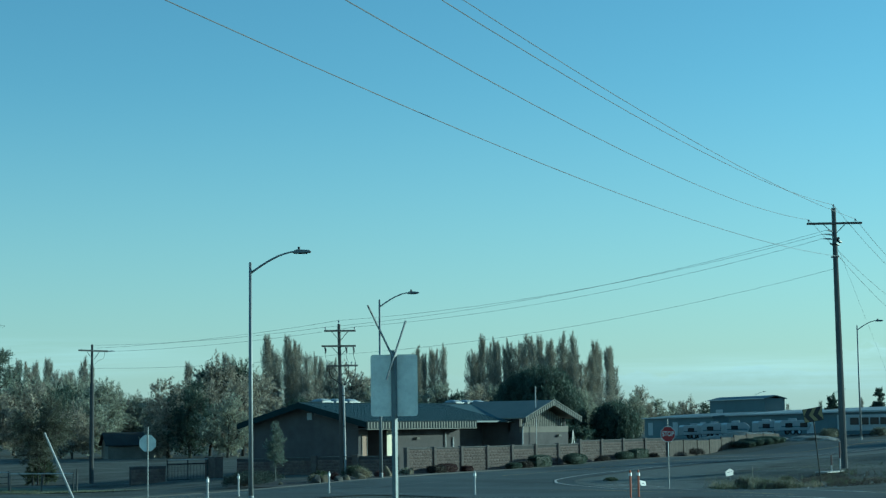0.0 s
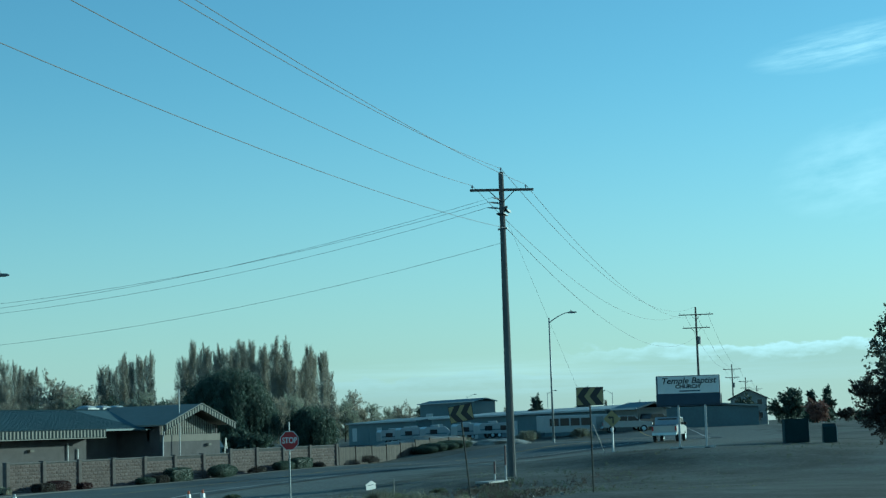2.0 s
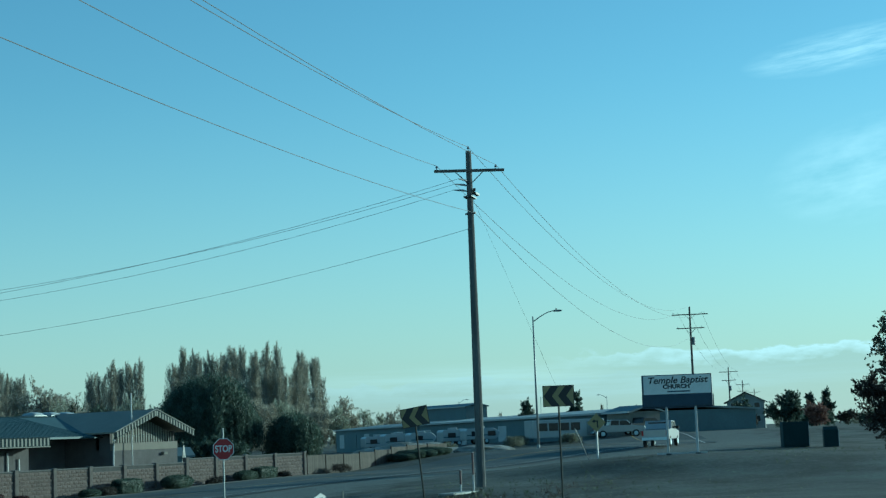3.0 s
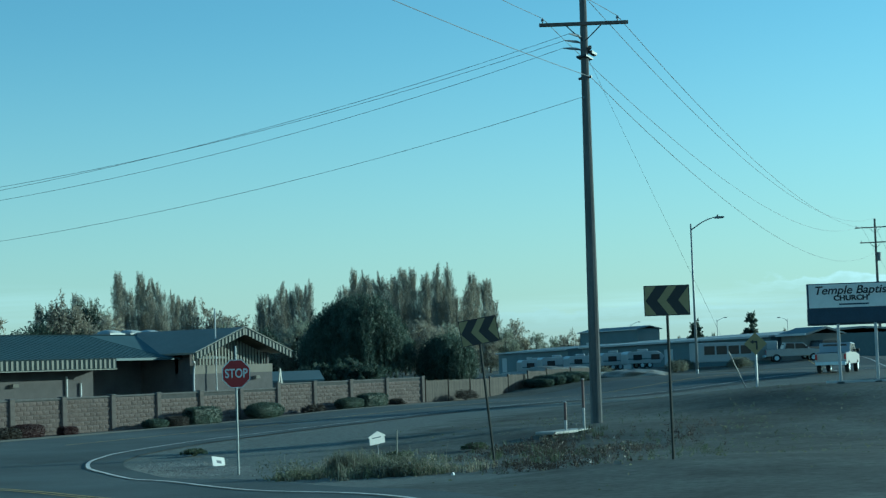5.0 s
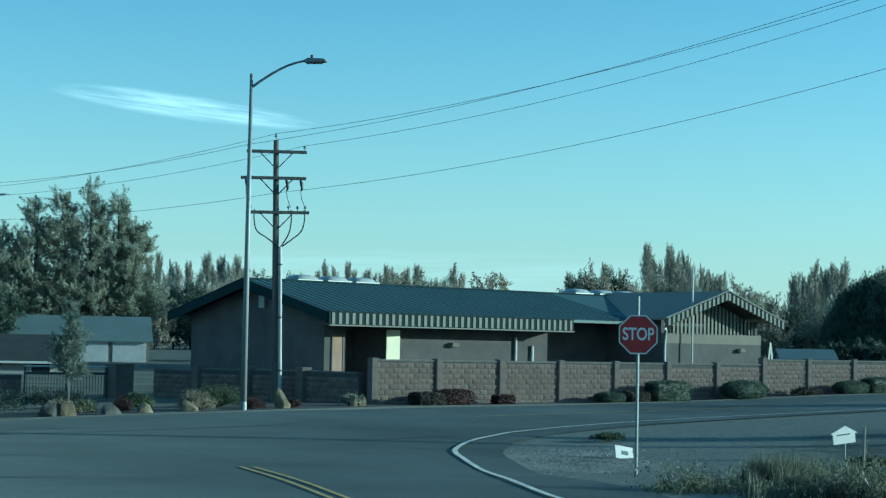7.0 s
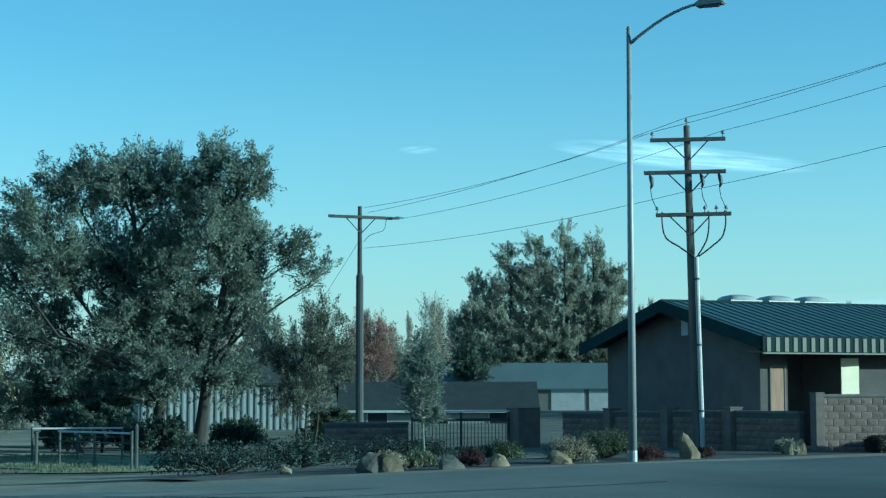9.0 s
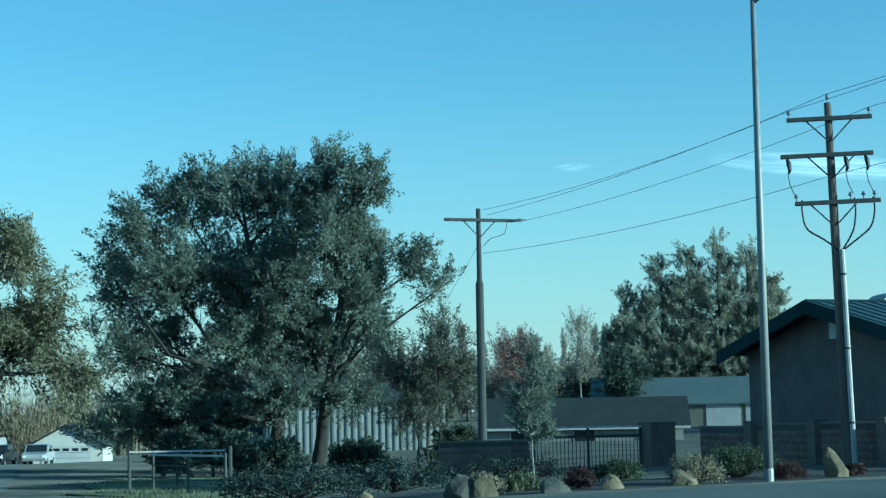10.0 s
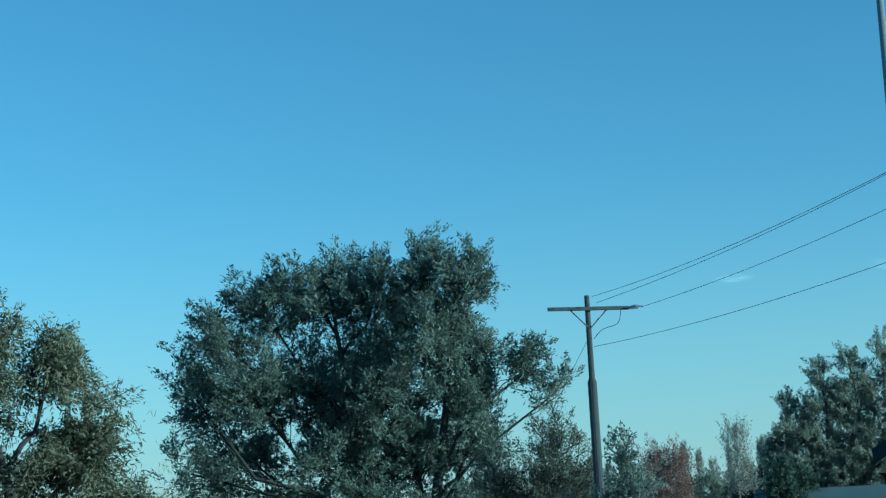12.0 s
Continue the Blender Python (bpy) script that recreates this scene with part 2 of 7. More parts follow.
M = dict(
    asphalt=material("asphalt", (0.09, 0.107, 0.108), 0.95, 0, 0.25, 0.12, 30, 0.3, (0.106, 0.122, 0.122), spec=0.1),
    gravel=material("gravel", (0.27, 0.265, 0.24), 0.95, 0, 0.4, 0.8, 18, 0.8),
    kerb=material("kerb_concrete", (0.075, 0.085, 0.085), 0.85, 0, 0.2, 0.6, 12, 0.3),
    white_line=material("white_line_paint", (0.5, 0.5, 0.48), 0.7, 0, 0.25, 1.5, 20, 0.1),
    yellow_line=material("yellow_line_paint", (0.36, 0.27, 0.08), 0.7, 0, 0.25, 1.5, 20, 0.1),
    tar=material("crack_sealant", (0.05, 0.058, 0.06), 0.5, 0, 0.2, 2, 20, 0.1),
    bark_bed=material("bark_mulch", (0.0387, 0.04, 0.0396), 0.95, 0, 0.4, 1.5, 22, 0.7),
    lawn=material("lawn", (0.075, 0.1, 0.055), 0.9, 0, 0.35, 0.6, 9, 0.5, (0.13, 0.145, 0.085)),
    drystake=material("pale_stake_wood", (0.3, 0.29, 0.24), 0.85, 0, 0.2, 2, 20, 0.2),
    # dull red that carries the shading of the marker pipes' upper part
    pipe_shade=material("pipe_shade_red", (0.1, 0.066, 0.064), 0.7, 0, 0.25, 3, 20, 0.1),
    pole_wood=material("weathered_pole_wood", (0.13, 0.117, 0.107), 0.85, 0, 0.3, 0.7, 12, 0.4, (0.185, 0.163, 0.148), stretch=(6, 6, 0.5)),
    # bluer version of pole_wood for the leaning pole
    cool_wood=material("cool_grey_pole_wood", (0.112, 0.122, 0.124), 0.88, 0, 0.3, 0.7, 12, 0.4, (0.15, 0.155, 0.152), stretch=(6, 6, 0.5)),
    grey_wood=material("grey_pole_wood", (0.086, 0.095, 0.099), 0.88, 0, 0.3, 0.7, 12, 0.4, stretch=(6, 6, 0.5)),
    galv=material("galvanised_steel", (0.22, 0.24, 0.25), 0.55, 0.3, 0.12, 1.2, 20, 0.05),
    post_steel=material("weathered_post_steel", (0.15, 0.175, 0.185), 0.6, 0.2, 0.2, 2, 18, 0.05),
    alum=material("brushed_aluminium", (0.473, 0.56, 0.616), 0.45, 0.6, 0.1, 2, 20, 0.05),
    iron=material("dark_hardware", (0.0516, 0.06, 0.066), 0.55, 0.5, 0.2, 4, 20, 0.05),
    wire=material("wire_conductor", (0.14, 0.15, 0.16), 0.5, 0.3, 0.1, 1, 5, 0),
    porcelain=material("grey_porcelain", (0.172, 0.2, 0.231), 0.3, 0, 0.1, 5, 20, 0),
    pvc=material("grey_conduit", (0.36, 0.37, 0.37), 0.5, 0, 0.12, 3, 20, 0.05),
    rubber=material("black_cable", (0.0172, 0.02, 0.022), 0.5, 0, 0.1, 3, 20, 0),
    block=material("split_face_block", (0.178, 0.14, 0.122), 0.92, 0, 0.2, 2.0, 26, 0.9, per_object=0.16),
    block_far=material("split_face_block_joined", (0.178, 0.14, 0.122), 0.92, 0, 0.2, 2.0, 26, 0.9, island=0.16),
    mortar=material("wall_core_mortar", (0.105, 0.103, 0.102), 0.95, 0, 0.2, 3, 20, 0.3),
    pilaster=material("pilaster_block", (0.172, 0.146, 0.13), 0.92, 0, 0.2, 3, 26, 0.7),
    cap=material("wall_cap_block", (0.15, 0.145, 0.14), 0.9, 0, 0.2, 3, 26, 0.5),
    cedar=material("cedar_boards", (0.095, 0.076, 0.06), 0.85, 0, 0.25, 1.0, 10, 0.3, per_object=0.2, stretch=(4, 4, 0.6)),
    wall_brown=material("brown_wall_block", (0.14, 0.13, 0.13), 0.9, 0, 0.16, 1.2, 22, 0.5),
    wall_tan=material("tan_gable_siding", (0.26, 0.235, 0.19), 0.8, 0, 0.12, 0.8, 16, 0.2),
    roof=material("green_metal_roof", (0.038, 0.072, 0.084), 0.65, 0.0, 0.12, 0.3, 6, 0.05),
    # paler and less blue than the main roof; used on the wing
    pale_roof=material("pale_metal_roof", (0.23, 0.21, 0.165), 0.6, 0.1, 0.12, 0.4, 6, 0.05),
    fascia=material("green_metal_fascia", (0.03, 0.05, 0.056), 0.85, 0.0, 0.12, 0.6, 8, 0.05, spec=0.1),
    batten=material("pale_metal_fascia_panel", (0.3, 0.3, 0.255), 0.75, 0.0, 0.1, 1, 10, 0.05),
    soffit=material("soffit_boards", (0.112, 0.1, 0.088), 0.85, 0, 0.15, 1, 12, 0.1),
    wood_panel=material("red_brown_timber", (0.2, 0.125, 0.085), 0.7, 0, 0.2, 2, 14, 0.2, stretch=(6, 6, 0.6)),
    cream=material("cream_painted_door", (0.8, 0.74, 0.55), 0.6, 0, 0.06, 2, 20, 0.05),
    dome=material("acrylic_dome", (0.3, 0.32, 0.32), 0.25, 0, 0.06, 2, 20, 0),
    curb=material("dome_curb_metal", (0.24, 0.26, 0.26), 0.5, 0.3, 0.08, 2, 20, 0),
    white=material("white_paint", (0.44, 0.45, 0.45), 0.6, 0, 0.1, 1.2, 14, 0.05),
    offwhite=material("off_white_siding", (0.25, 0.26, 0.25), 0.7, 0, 0.12, 0.9, 14, 0.15),
    tan_board=material("tan_board_siding", (0.22, 0.21, 0.18), 0.8, 0, 0.15, 0.9, 14, 0.2),
    shingle=material("dark_shingles", (0.024, 0.031, 0.034), 0.9, 0, 0.25, 0.8, 9, 0.4),
    green_roof=material("pale_green_metal_roof", (0.13, 0.165, 0.168), 0.5, 0.2, 0.1, 0.3, 6, 0.05),
    grey_wall=material("grey_metal_siding", (0.11, 0.15, 0.17), 0.6, 0.1, 0.12, 0.2, 4, 0.05),
    pale_siding=material("pale_house_siding", (0.5, 0.5, 0.46), 0.7, 0, 0.1, 0.9, 14, 0.1),
    reed=leaf_material("dry_brush_stems", (0.26, 0.23, 0.16), (0.36, 0.31, 0.21), 0.4),
    dark=material("dark_opening", (0.0172, 0.02, 0.0242), 0.8, 0, 0.2, 2, 10, 0),
    glass=glass_material("window_glass"),
    red=material("red_sign_sheeting", (0.27, 0.026, 0.03), 0.45, 0, 0.1, 3, 30, 0.0),
    sign_white=material("white_sign_sheeting", (0.72, 0.72, 0.7), 0.45, 0, 0.06, 3, 30, 0.0),
    sign_yellow=material("yellow_sign_sheeting", (0.3, 0.25, 0.12), 0.45, 0, 0.1, 3, 30, 0.0),
    sign_black=material("black_sign_sheeting", (0.03, 0.03, 0.032), 0.5, 0, 0.1, 3, 30, 0.0),
    sign_back=material("bare_sign_back", (0.86, 0.87, 0.78), 0.5, 0.0, 0.12, 3, 16, 0.03),
    navy=material("dark_blue_sign_panel", (0.03, 0.05, 0.085), 0.5, 0, 0.15, 2, 14, 0.02),
    orange=material("orange_delineator", (0.36, 0.11, 0.06), 0.6, 0, 0.12, 3, 20, 0.02),
    rock_tan=material("tan_boulder", (0.17, 0.15, 0.1), 0.92, 0, 0.35, 1.6, 9, 0.9, (0.24, 0.2, 0.13)),
    rock_grey=material("grey_boulder", (0.11, 0.11, 0.1), 0.92, 0, 0.35, 1.6, 9, 0.9),
    bark=material("tree_bark", (0.05, 0.05, 0.045), 0.95, 0, 0.35, 1.5, 14, 0.8, stretch=(3, 3, 0.6)),
    pale_bark=material("pale_bark", (0.258, 0.27, 0.242), 0.9, 0, 0.3, 1.5, 14, 0.5, stretch=(3, 3, 0.6)),
    gold=leaf_material("olive_gold_leaves", (0.12, 0.13, 0.085), (0.2, 0.2, 0.13), 0.35),
    dusk=leaf_material("dull_olive_leaves", (0.1, 0.112, 0.086), (0.16, 0.168, 0.128), 0.35),
    channel=material("dark_channel_post", (0.05, 0.055, 0.05), 0.8, 0, 0.2, 2, 18, 0.05, spec=0.1),
    elm=leaf_material("olive_leaves", (0.125, 0.162, 0.136), (0.21, 0.245, 0.2), 0.5),
    willow=leaf_material("dull_green_leaves", (0.05, 0.074, 0.06), (0.08, 0.108, 0.085), 0.35),
    poplar=leaf_material("sparse_autumn_leaves", (0.24, 0.225, 0.18), (0.33, 0.31, 0.25), 0.35),
    cotton=leaf_material("grey_green_leaves", (0.19, 0.215, 0.17), (0.31, 0.325, 0.26), 0.45),
    rust=leaf_material("rust_leaves", (0.17, 0.095, 0.08), (0.24, 0.15, 0.125)),
    juniper=leaf_material("dark_juniper_leaves", (0.026, 0.042, 0.038), (0.042, 0.062, 0.054), 0.2),
    redleaf=leaf_material("red_leaves", (0.048, 0.029, 0.031), (0.068, 0.04, 0.041)),
    shrub=leaf_material("shrub_leaves", (0.05, 0.07, 0.045), (0.08, 0.1, 0.06), 0.35),
    dryshrub=leaf_material("brown_shrub_leaves", (0.043, 0.04, 0.0363), (0.0645, 0.058, 0.0495)),
    drygrass=leaf_material("dry_grass", (0.19, 0.18, 0.13), (0.27, 0.25, 0.18), 0.4),
    weed=leaf_material("green_weeds", (0.1, 0.12, 0.072), (0.155, 0.17, 0.11), 0.4),
    black_paint=material("black_vehicle_paint", (0.0172, 0.02, 0.0242), 0.3, 0, 0.1, 2, 10, 0, spec=0.6),
    silver_paint=material("silver_vehicle_paint", (0.3, 0.31, 0.32), 0.3, 0.4, 0.06, 2, 10, 0, spec=0.6),
    white_vehicle=material("white_vehicle_paint", (0.34, 0.36, 0.37), 0.3, 0, 0.06, 2, 10, 0, spec=0.6),
    tyre=material("tyre_rubber", (0.0215, 0.025, 0.0275), 0.85, 0, 0.2, 5, 30, 0.1),
)


def soil_material(name):
    """Bare ground that changes, over ragged borders, from tilled earth to a dry verge and to gravel."""
    m = material(name, (0.082, 0.088, 0.078), 0.95, 0, 0.4, 0.25, 5.0, 0.6, (0.108, 0.112, 0.098), spec=0.1)
    n, l = m.node_tree.nodes, m.node_tree.links
    p = n["Principled BSDF"]
    colour = p.inputs["Base Color"].links[0].from_socket
    tc = n.new("ShaderNodeTexCoord")
    for key, tone, size, ragged in (("verge", (0.155, 0.162, 0.145), 0.7, 0.9), ("stony", (0.22, 0.215, 0.19), 2.2, 0.7)):
        a = n.new("ShaderNodeAttribute")
        a.attribute_name = key
        nz, grit = n.new("ShaderNodeTexNoise"), n.new("ShaderNodeTexNoise")
        nz.inputs["Scale"].default_value, nz.inputs["Detail"].default_value = size, 6
        grit.inputs["Scale"].default_value, grit.inputs["Detail"].default_value = 7.0, 5
        for t in (nz, grit):
            l.new(tc.outputs["Object"], t.inputs["Vector"])
        off = n.new("ShaderNodeMath")
        off.operation = "MULTIPLY_ADD"
        l.new(nz.outputs[0], off.inputs[0])
        off.inputs[1].default_value = ragged * 2
        off.inputs[2].default_value = -ragged
        add = n.new("ShaderNodeMath")
        l.new(a.outputs["Fac"], add.inputs[0])
        l.new(off.outputs[0], add.inputs[1])
        edge = n.new("ShaderNodeMapRange")
        edge.inputs["From Min"].default_value, edge.inputs["From Max"].default_value = 0.25, 0.75
        l.new(add.outputs[0], edge.inputs["Value"])
        shade = n.new("ShaderNodeMapRange")
        shade.inputs["From Min"].default_value, shade.inputs["From Max"].default_value = 0.3, 0.7
        shade.inputs["To Min"].default_value, shade.inputs["To Max"].default_value = 0.65, 1.3
        l.new(grit.outputs[0], shade.inputs["Value"])
        own = n.new("ShaderNodeMixRGB")
        own.blend_type = "MULTIPLY"
        own.inputs[0].default_value = 1.0
        own.inputs[1].default_value = (*tone, 1)
        l.new(shade.outputs[0], own.inputs[2])
        mix = n.new("ShaderNodeMixRGB")
        l.new(edge.outputs[0], mix.inputs[0])
        l.new(colour, mix.inputs[1])
        l.new(own.outputs[0], mix.inputs[2])
        colour = mix.outputs[0]
    l.new(colour, p.inputs["Base Color"])
    return m


M["earth"] = soil_material("dry_earth")


# ---- building blocks ----
class Shape:
    """Gathers vertices and faces for one mesh."""

    def __init__(self):
        self.v, self.f = [], []

    def add(self, verts, faces):
        k = len(self.v)
        self.v += [tuple(p) for p in verts]
        self.f += [tuple(i + k for i in f) for f in faces]
        return self

    def box(self, x0, y0, z0, x1, y1, z1, m=None):
        p = [(x, y, z) for z in (z0, z1) for y in (y0, y1) for x in (x0, x1)]
        if m is not None:
            p = [m @ Vector(q) for q in p]
        return self.add(p, [(0, 2, 3, 1), (4, 5, 7, 6), (0, 1, 5, 4), (2, 6, 7, 3), (0, 4, 6, 2), (1, 3, 7, 5)])

    def tube(self, pts, radii, n=8, cap=True):
        pts = [Vector(p) for p in pts]
        rings = []
        side = None
        for i, p in enumerate(pts):
            d = (pts[min(i + 1, len(pts) - 1)] - pts[max(i - 1, 0)]).normalized()
            if side is None:
                side = d.orthogonal().normalized()
            side = (side - d * side.dot(d)).normalized()
            up = d.cross(side)
            r = float(radii[i] if hasattr(radii, "__len__") else radii)
            rings.append([p + r * (math.cos(2 * math.pi * k / n) * side + math.sin(2 * math.pi * k / n) * up) for k in range(n)])
        verts = [q for ring in rings for q in ring]
        faces = [(a * n + k, a * n + (k + 1) % n, (a + 1) * n + (k + 1) % n, (a + 1) * n + k) for a in range(len(pts) - 1) for k in range(n)]
        if cap:
            faces += [tuple(reversed(range(n))), tuple((len(pts) - 1) * n + k for k in range(n))]
        return self.add(verts, faces)

    def prism(self, outline, y0, y1, m=None):
        """An outline in x and z, from y0 to y1."""
        n = len(outline)
        p = [(x, y0, z) for x, z in outline] + [(x, y1, z) for x, z in outline]
        if m is not None:
            p = [m @ Vector(q) for q in p]
        return self.add(p, [tuple(range(n)), tuple(reversed(range(n, 2 * n)))] + [(k, k + n, (k + 1) % n + n, (k + 1) % n) for k in range(n)])

    def mesh(self, name, mat, smooth=False, bevel=0.0):
        me = bpy.data.meshes.new(name)
        me.from_pydata(self.v, [], self.f)
        if bevel:
            bm = bmesh.new()
            bm.from_mesh(me)
            bmesh.ops.recalc_face_normals(bm, faces=bm.faces)
            edges = [e for e in bm.edges if len(e.link_faces) == 2 and e.calc_face_angle() > 0.6]
            bmesh.ops.bevel(bm, geom=edges, offset=bevel, segments=1, affect="EDGES", clamp_overlap=True)
            bm.to_mesh(me)
            bm.free()
        else:
            bm = bmesh.new()
            bm.from_mesh(me)
            bmesh.ops.recalc_face_normals(bm, faces=bm.faces)
            bm.to_mesh(me)
            bm.free()
        if smooth:
            me.polygons.foreach_set("use_smooth", [True] * len(me.polygons))
        me.materials.append(mat)
        return me


def raw_mesh(name, verts, faces, mat):
    me = bpy.data.meshes.new(name)
    me.from_pydata(verts, [], faces)
    me.materials.append(mat)
    return me


def part(name, shape, mat, parent, label="", smooth=False, bevel=0.0, m=None):
    ob = new(name, shape if isinstance(shape, bpy.types.Mesh) else shape.mesh(name, mat, smooth, bevel))
    ob.parent = parent
    if m is not None:
        ob.matrix_basis = m
    return tagged(ob, label)


def thing(name, label, category, m, group="", kind=""):
    ob = new(name)
    ob.matrix_basis = m
    return tagged(ob, label, category, group, kind)


# ---- ground ----
HEIGHTS = np.array([
    (-85.6, -62.6, 1.45), (-63.8, -57.4, 1.15), (-48.2, -53.2, 1.05), (-34.9, -47.4, 0.75), (-29.2, -43.5, 0.55),
    (-20.8, -34.9, 0.2), (-14.5, -25.3, 0.03), (-6.3, -22.3, -0.48), (-9.2, -29, -0.2), (-10, -27.3, -0.05), (-8, -30.6, -0.12), (-3.4, -19.2, -0.22), (-7.4, -18, -0.08),
    (0, 0, 0), (12.1, 4.4, -0.05), (8.3, 3.7, -0.02), (0, -22.6, -0.1), (9.8, -25, 0.4), (23.4, -30.4, 1.35),
    (71, -2.6, 1.3), (45.8, 4.2, 0.3), (-10, -36.6, 0.54), (-6.4, -30.4, 0.2), (2, 42, -0.9), (-9, 20, -0.75), (-16, 12, -0.5), (-25, 25, -1.2), (-40, 60, -1.6),
    (-70, 100, -2.2), (30, 70, -0.5), (4, 130, -2.9), (-3, 114, -2.4), (82, 155, -0.6), (42, 95, -1.0), (150, 0, 2), (300, -50, 2.5)])
FAR_HEIGHTS = np.array([(300, 300, 0), (0, 300, -1), (-300, 200, -2), (-150, -80, 1.8), (-200, -250, 1), (100, -200, 1.8), (20, -60, 1.4), (-60, -90, 1.4)])
HEIGHTS = np.vstack([HEIGHTS, FAR_HEIGHTS])


def ground_z(x, y):
    w = 1 / ((HEIGHTS[:, 0] - x) ** 2 + (HEIGHTS[:, 1] - y) ** 2 + 16) ** 1.6
    return float((w * HEIGHTS[:, 2]).sum() / w.sum())


def spread(lo, hi, near_lo, near_hi, step):
    """Coordinates with an even step near the middle, growing outwards."""
    out = list(np.arange(near_lo, near_hi + step, step))
    d = step
    while out[-1] < hi:
        d *= 1.35
        out.append(out[-1] + d)
    d = step
    while out[0] > lo:
        d *= 1.35
        out.insert(0, out[0] - d)
    return out


xs, ys = spread(-2500, 3500, -100, 80, 1.3), spread(-2500, 3000, -75, 60, 1.3)
verts = [(x, y, ground_z(x, y)) for y in ys for x in xs]
nx = len(xs)
faces = [(j * nx + i, j * nx + i + 1, (j + 1) * nx + i + 1, (j + 1) * nx + i) for j in range(len(ys) - 1) for i in range(nx - 1)]
def curve_points(ctrl, step=1.5):
    """Points at even steps along a smooth line through the given ones."""
    c = [Vector(p) for p in ctrl]
    c = [c[0] * 2 - c[1]] + c + [c[-1] * 2 - c[-2]]
    out = []
    for i in range(1, len(c) - 2):
        n = max(2, int((c[i + 1] - c[i]).length / step))
        for k in range(n):
            t = k / n
            a, b, d, e = c[i - 1], c[i], c[i + 1], c[i + 2]
            out.append(0.5 * (2 * b + (d - a) * t + (2 * a - 5 * b + 4 * d - e) * t * t + (3 * b - a - 3 * d + e) * t ** 3))
    return out + [c[-2]]


def ribbon(ctrl, left, right, lift, across=6, step=1.5, wobble=0.0):
    """A strip on the ground along a line, from left to right of it (metres, positive to the right)."""
    pts = curve_points([(x, y, 0) for x, y in ctrl], step)
    verts, faces = [], []
    for i, p in enumerate(pts):
        d = (pts[min(i + 1, len(pts) - 1)] - pts[max(i - 1, 0)]).normalized()
        r = Vector((d.y, -d.x, 0))
        for k in range(across + 1):
            o = left + (right - left) * k / across
            if wobble and k in (0, across):
                o += wobble * (noise.noise(Vector((p.x * 0.35, p.y * 0.35, k))))
            q = p + r * o
            verts.append((q.x, q.y, ground_z(q.x, q.y) + lift))
    w = across + 1
    faces = [(i * w + k, i * w + k + 1, (i + 1) * w + k + 1, (i + 1) * w + k) for i in range(len(pts) - 1) for k in range(across)]
    return verts, faces


MAIN = [(-120, -30), (-60, -16), (-30, -10.5), (-10, -8.0), (5, -5.8), (18, -3.6), (32, -2.8), (50, -3.6), (71, -8.5), (100, -3), (145, 15), (276, 52), (600, 135)]
SIDE = [(-170, -80), (-120, -70.5), (-85.6, -62.4), (-63.8, -57.1), (-48.2, -53), (-34.9, -47.1), (-28.2, -42.5), (-20.8, -34.5), (-14.5, -25), (-10.5, -17), (-8, -10)]
for name, ctrl, lo, hi, lift in (("main_road", MAIN, -6.0, 5.4, 0.034), ("side_road", SIDE, -7.0, 3.6, 0.03)):
    road = new(name, raw_mesh(name, *ribbon(ctrl, lo, hi, lift, 8, 1.5, 0.25), M["asphalt"]))
    tagged(road, "worn grey asphalt road with faded markings", "road", kind="structure")
lane = new("lane", raw_mesh("lane", *ribbon([(-30, -9), (-21, 8), (-15.5, 25), (-12, 50), (-7, 85), (0, 120)], -3.2, 2.4, 0.03, 6, 1.5, 0.3), M["asphalt"]))
tagged(lane, "narrow asphalt lane leading to the garage", "road", kind="structure")
# the flare of the junction
for name, ctrl, lo, hi, lift in (("junction_apron", [(-26, -38), (-18, -28), (-13, -18), (-13, -8)], -9, 2.4, 0.038),):
    road = new(name, raw_mesh(name, *ribbon(ctrl, lo, hi, lift, 8, 1.2), M["asphalt"]))
    tagged(road, "worn grey asphalt where two roads meet", "road", kind="structure")


def line_mark(name, ctrl, offset, width, lift, mat, label):
    ob = new(name, raw_mesh(name, *ribbon(ctrl, offset - width / 2, offset + width / 2, lift, 1, 0.8), mat))
    return tagged(ob, label, "road marking", kind="structure")


CORNER = [(-110, -71.5), (-85, -65.6), (-60, -59.3), (-47, -55.6), (-33.5, -49.4), (-26.5, -43.8), (-18.9, -35.9), (-14.5, -28.5), (-12.5, -25.4), (-9.1, -20.7), (-7.6, -18.6), (-6.2, -16.8), (-3.4, -14.2), (-1.1, -12.65), (1.1, -11.55), (6.2, -10.1), (13.2, -8.8), (23.9, -7.3), (36, -7.2), (50, -8.6), (71, -12.8), (100, -7.4), (145, 10.6)]
line_mark("edge_line", CORNER, 0, 0.115, 0.052, M["white_line"], "white edge line curving round the corner")
line_mark("shoulder", CORNER, -0.75, 3.6, 0.026, M["asphalt"], "narrow asphalt shoulder outside the edge line")
# the field's soil: dark tilled earth, paler gravelly verge along the highway, loose gravel inside the corner
kerbside = np.array([(q.x, q.y) for q in curve_points([(x, y, 0) for x, y in CORNER[8:]], 1.0)])
along = np.array(xs), np.array(ys)
gx, gy = np.meshgrid(*along)
near = np.full(gx.shape, 1e9)
for q in kerbside:
    near = np.minimum(near, np.hypot(gx - q[0], gy - q[1]))
verge = np.clip((10.5 - near) / 5.0, 0, 1) * (gx > -13)
stony = np.clip(1.9 - np.hypot((gx + 5.9) * 0.8 + (gy + 19.4) * 0.55, (gx + 5.9) * 0.5 - (gy + 19.4) * 0.8) / 1.6, 0, 1)
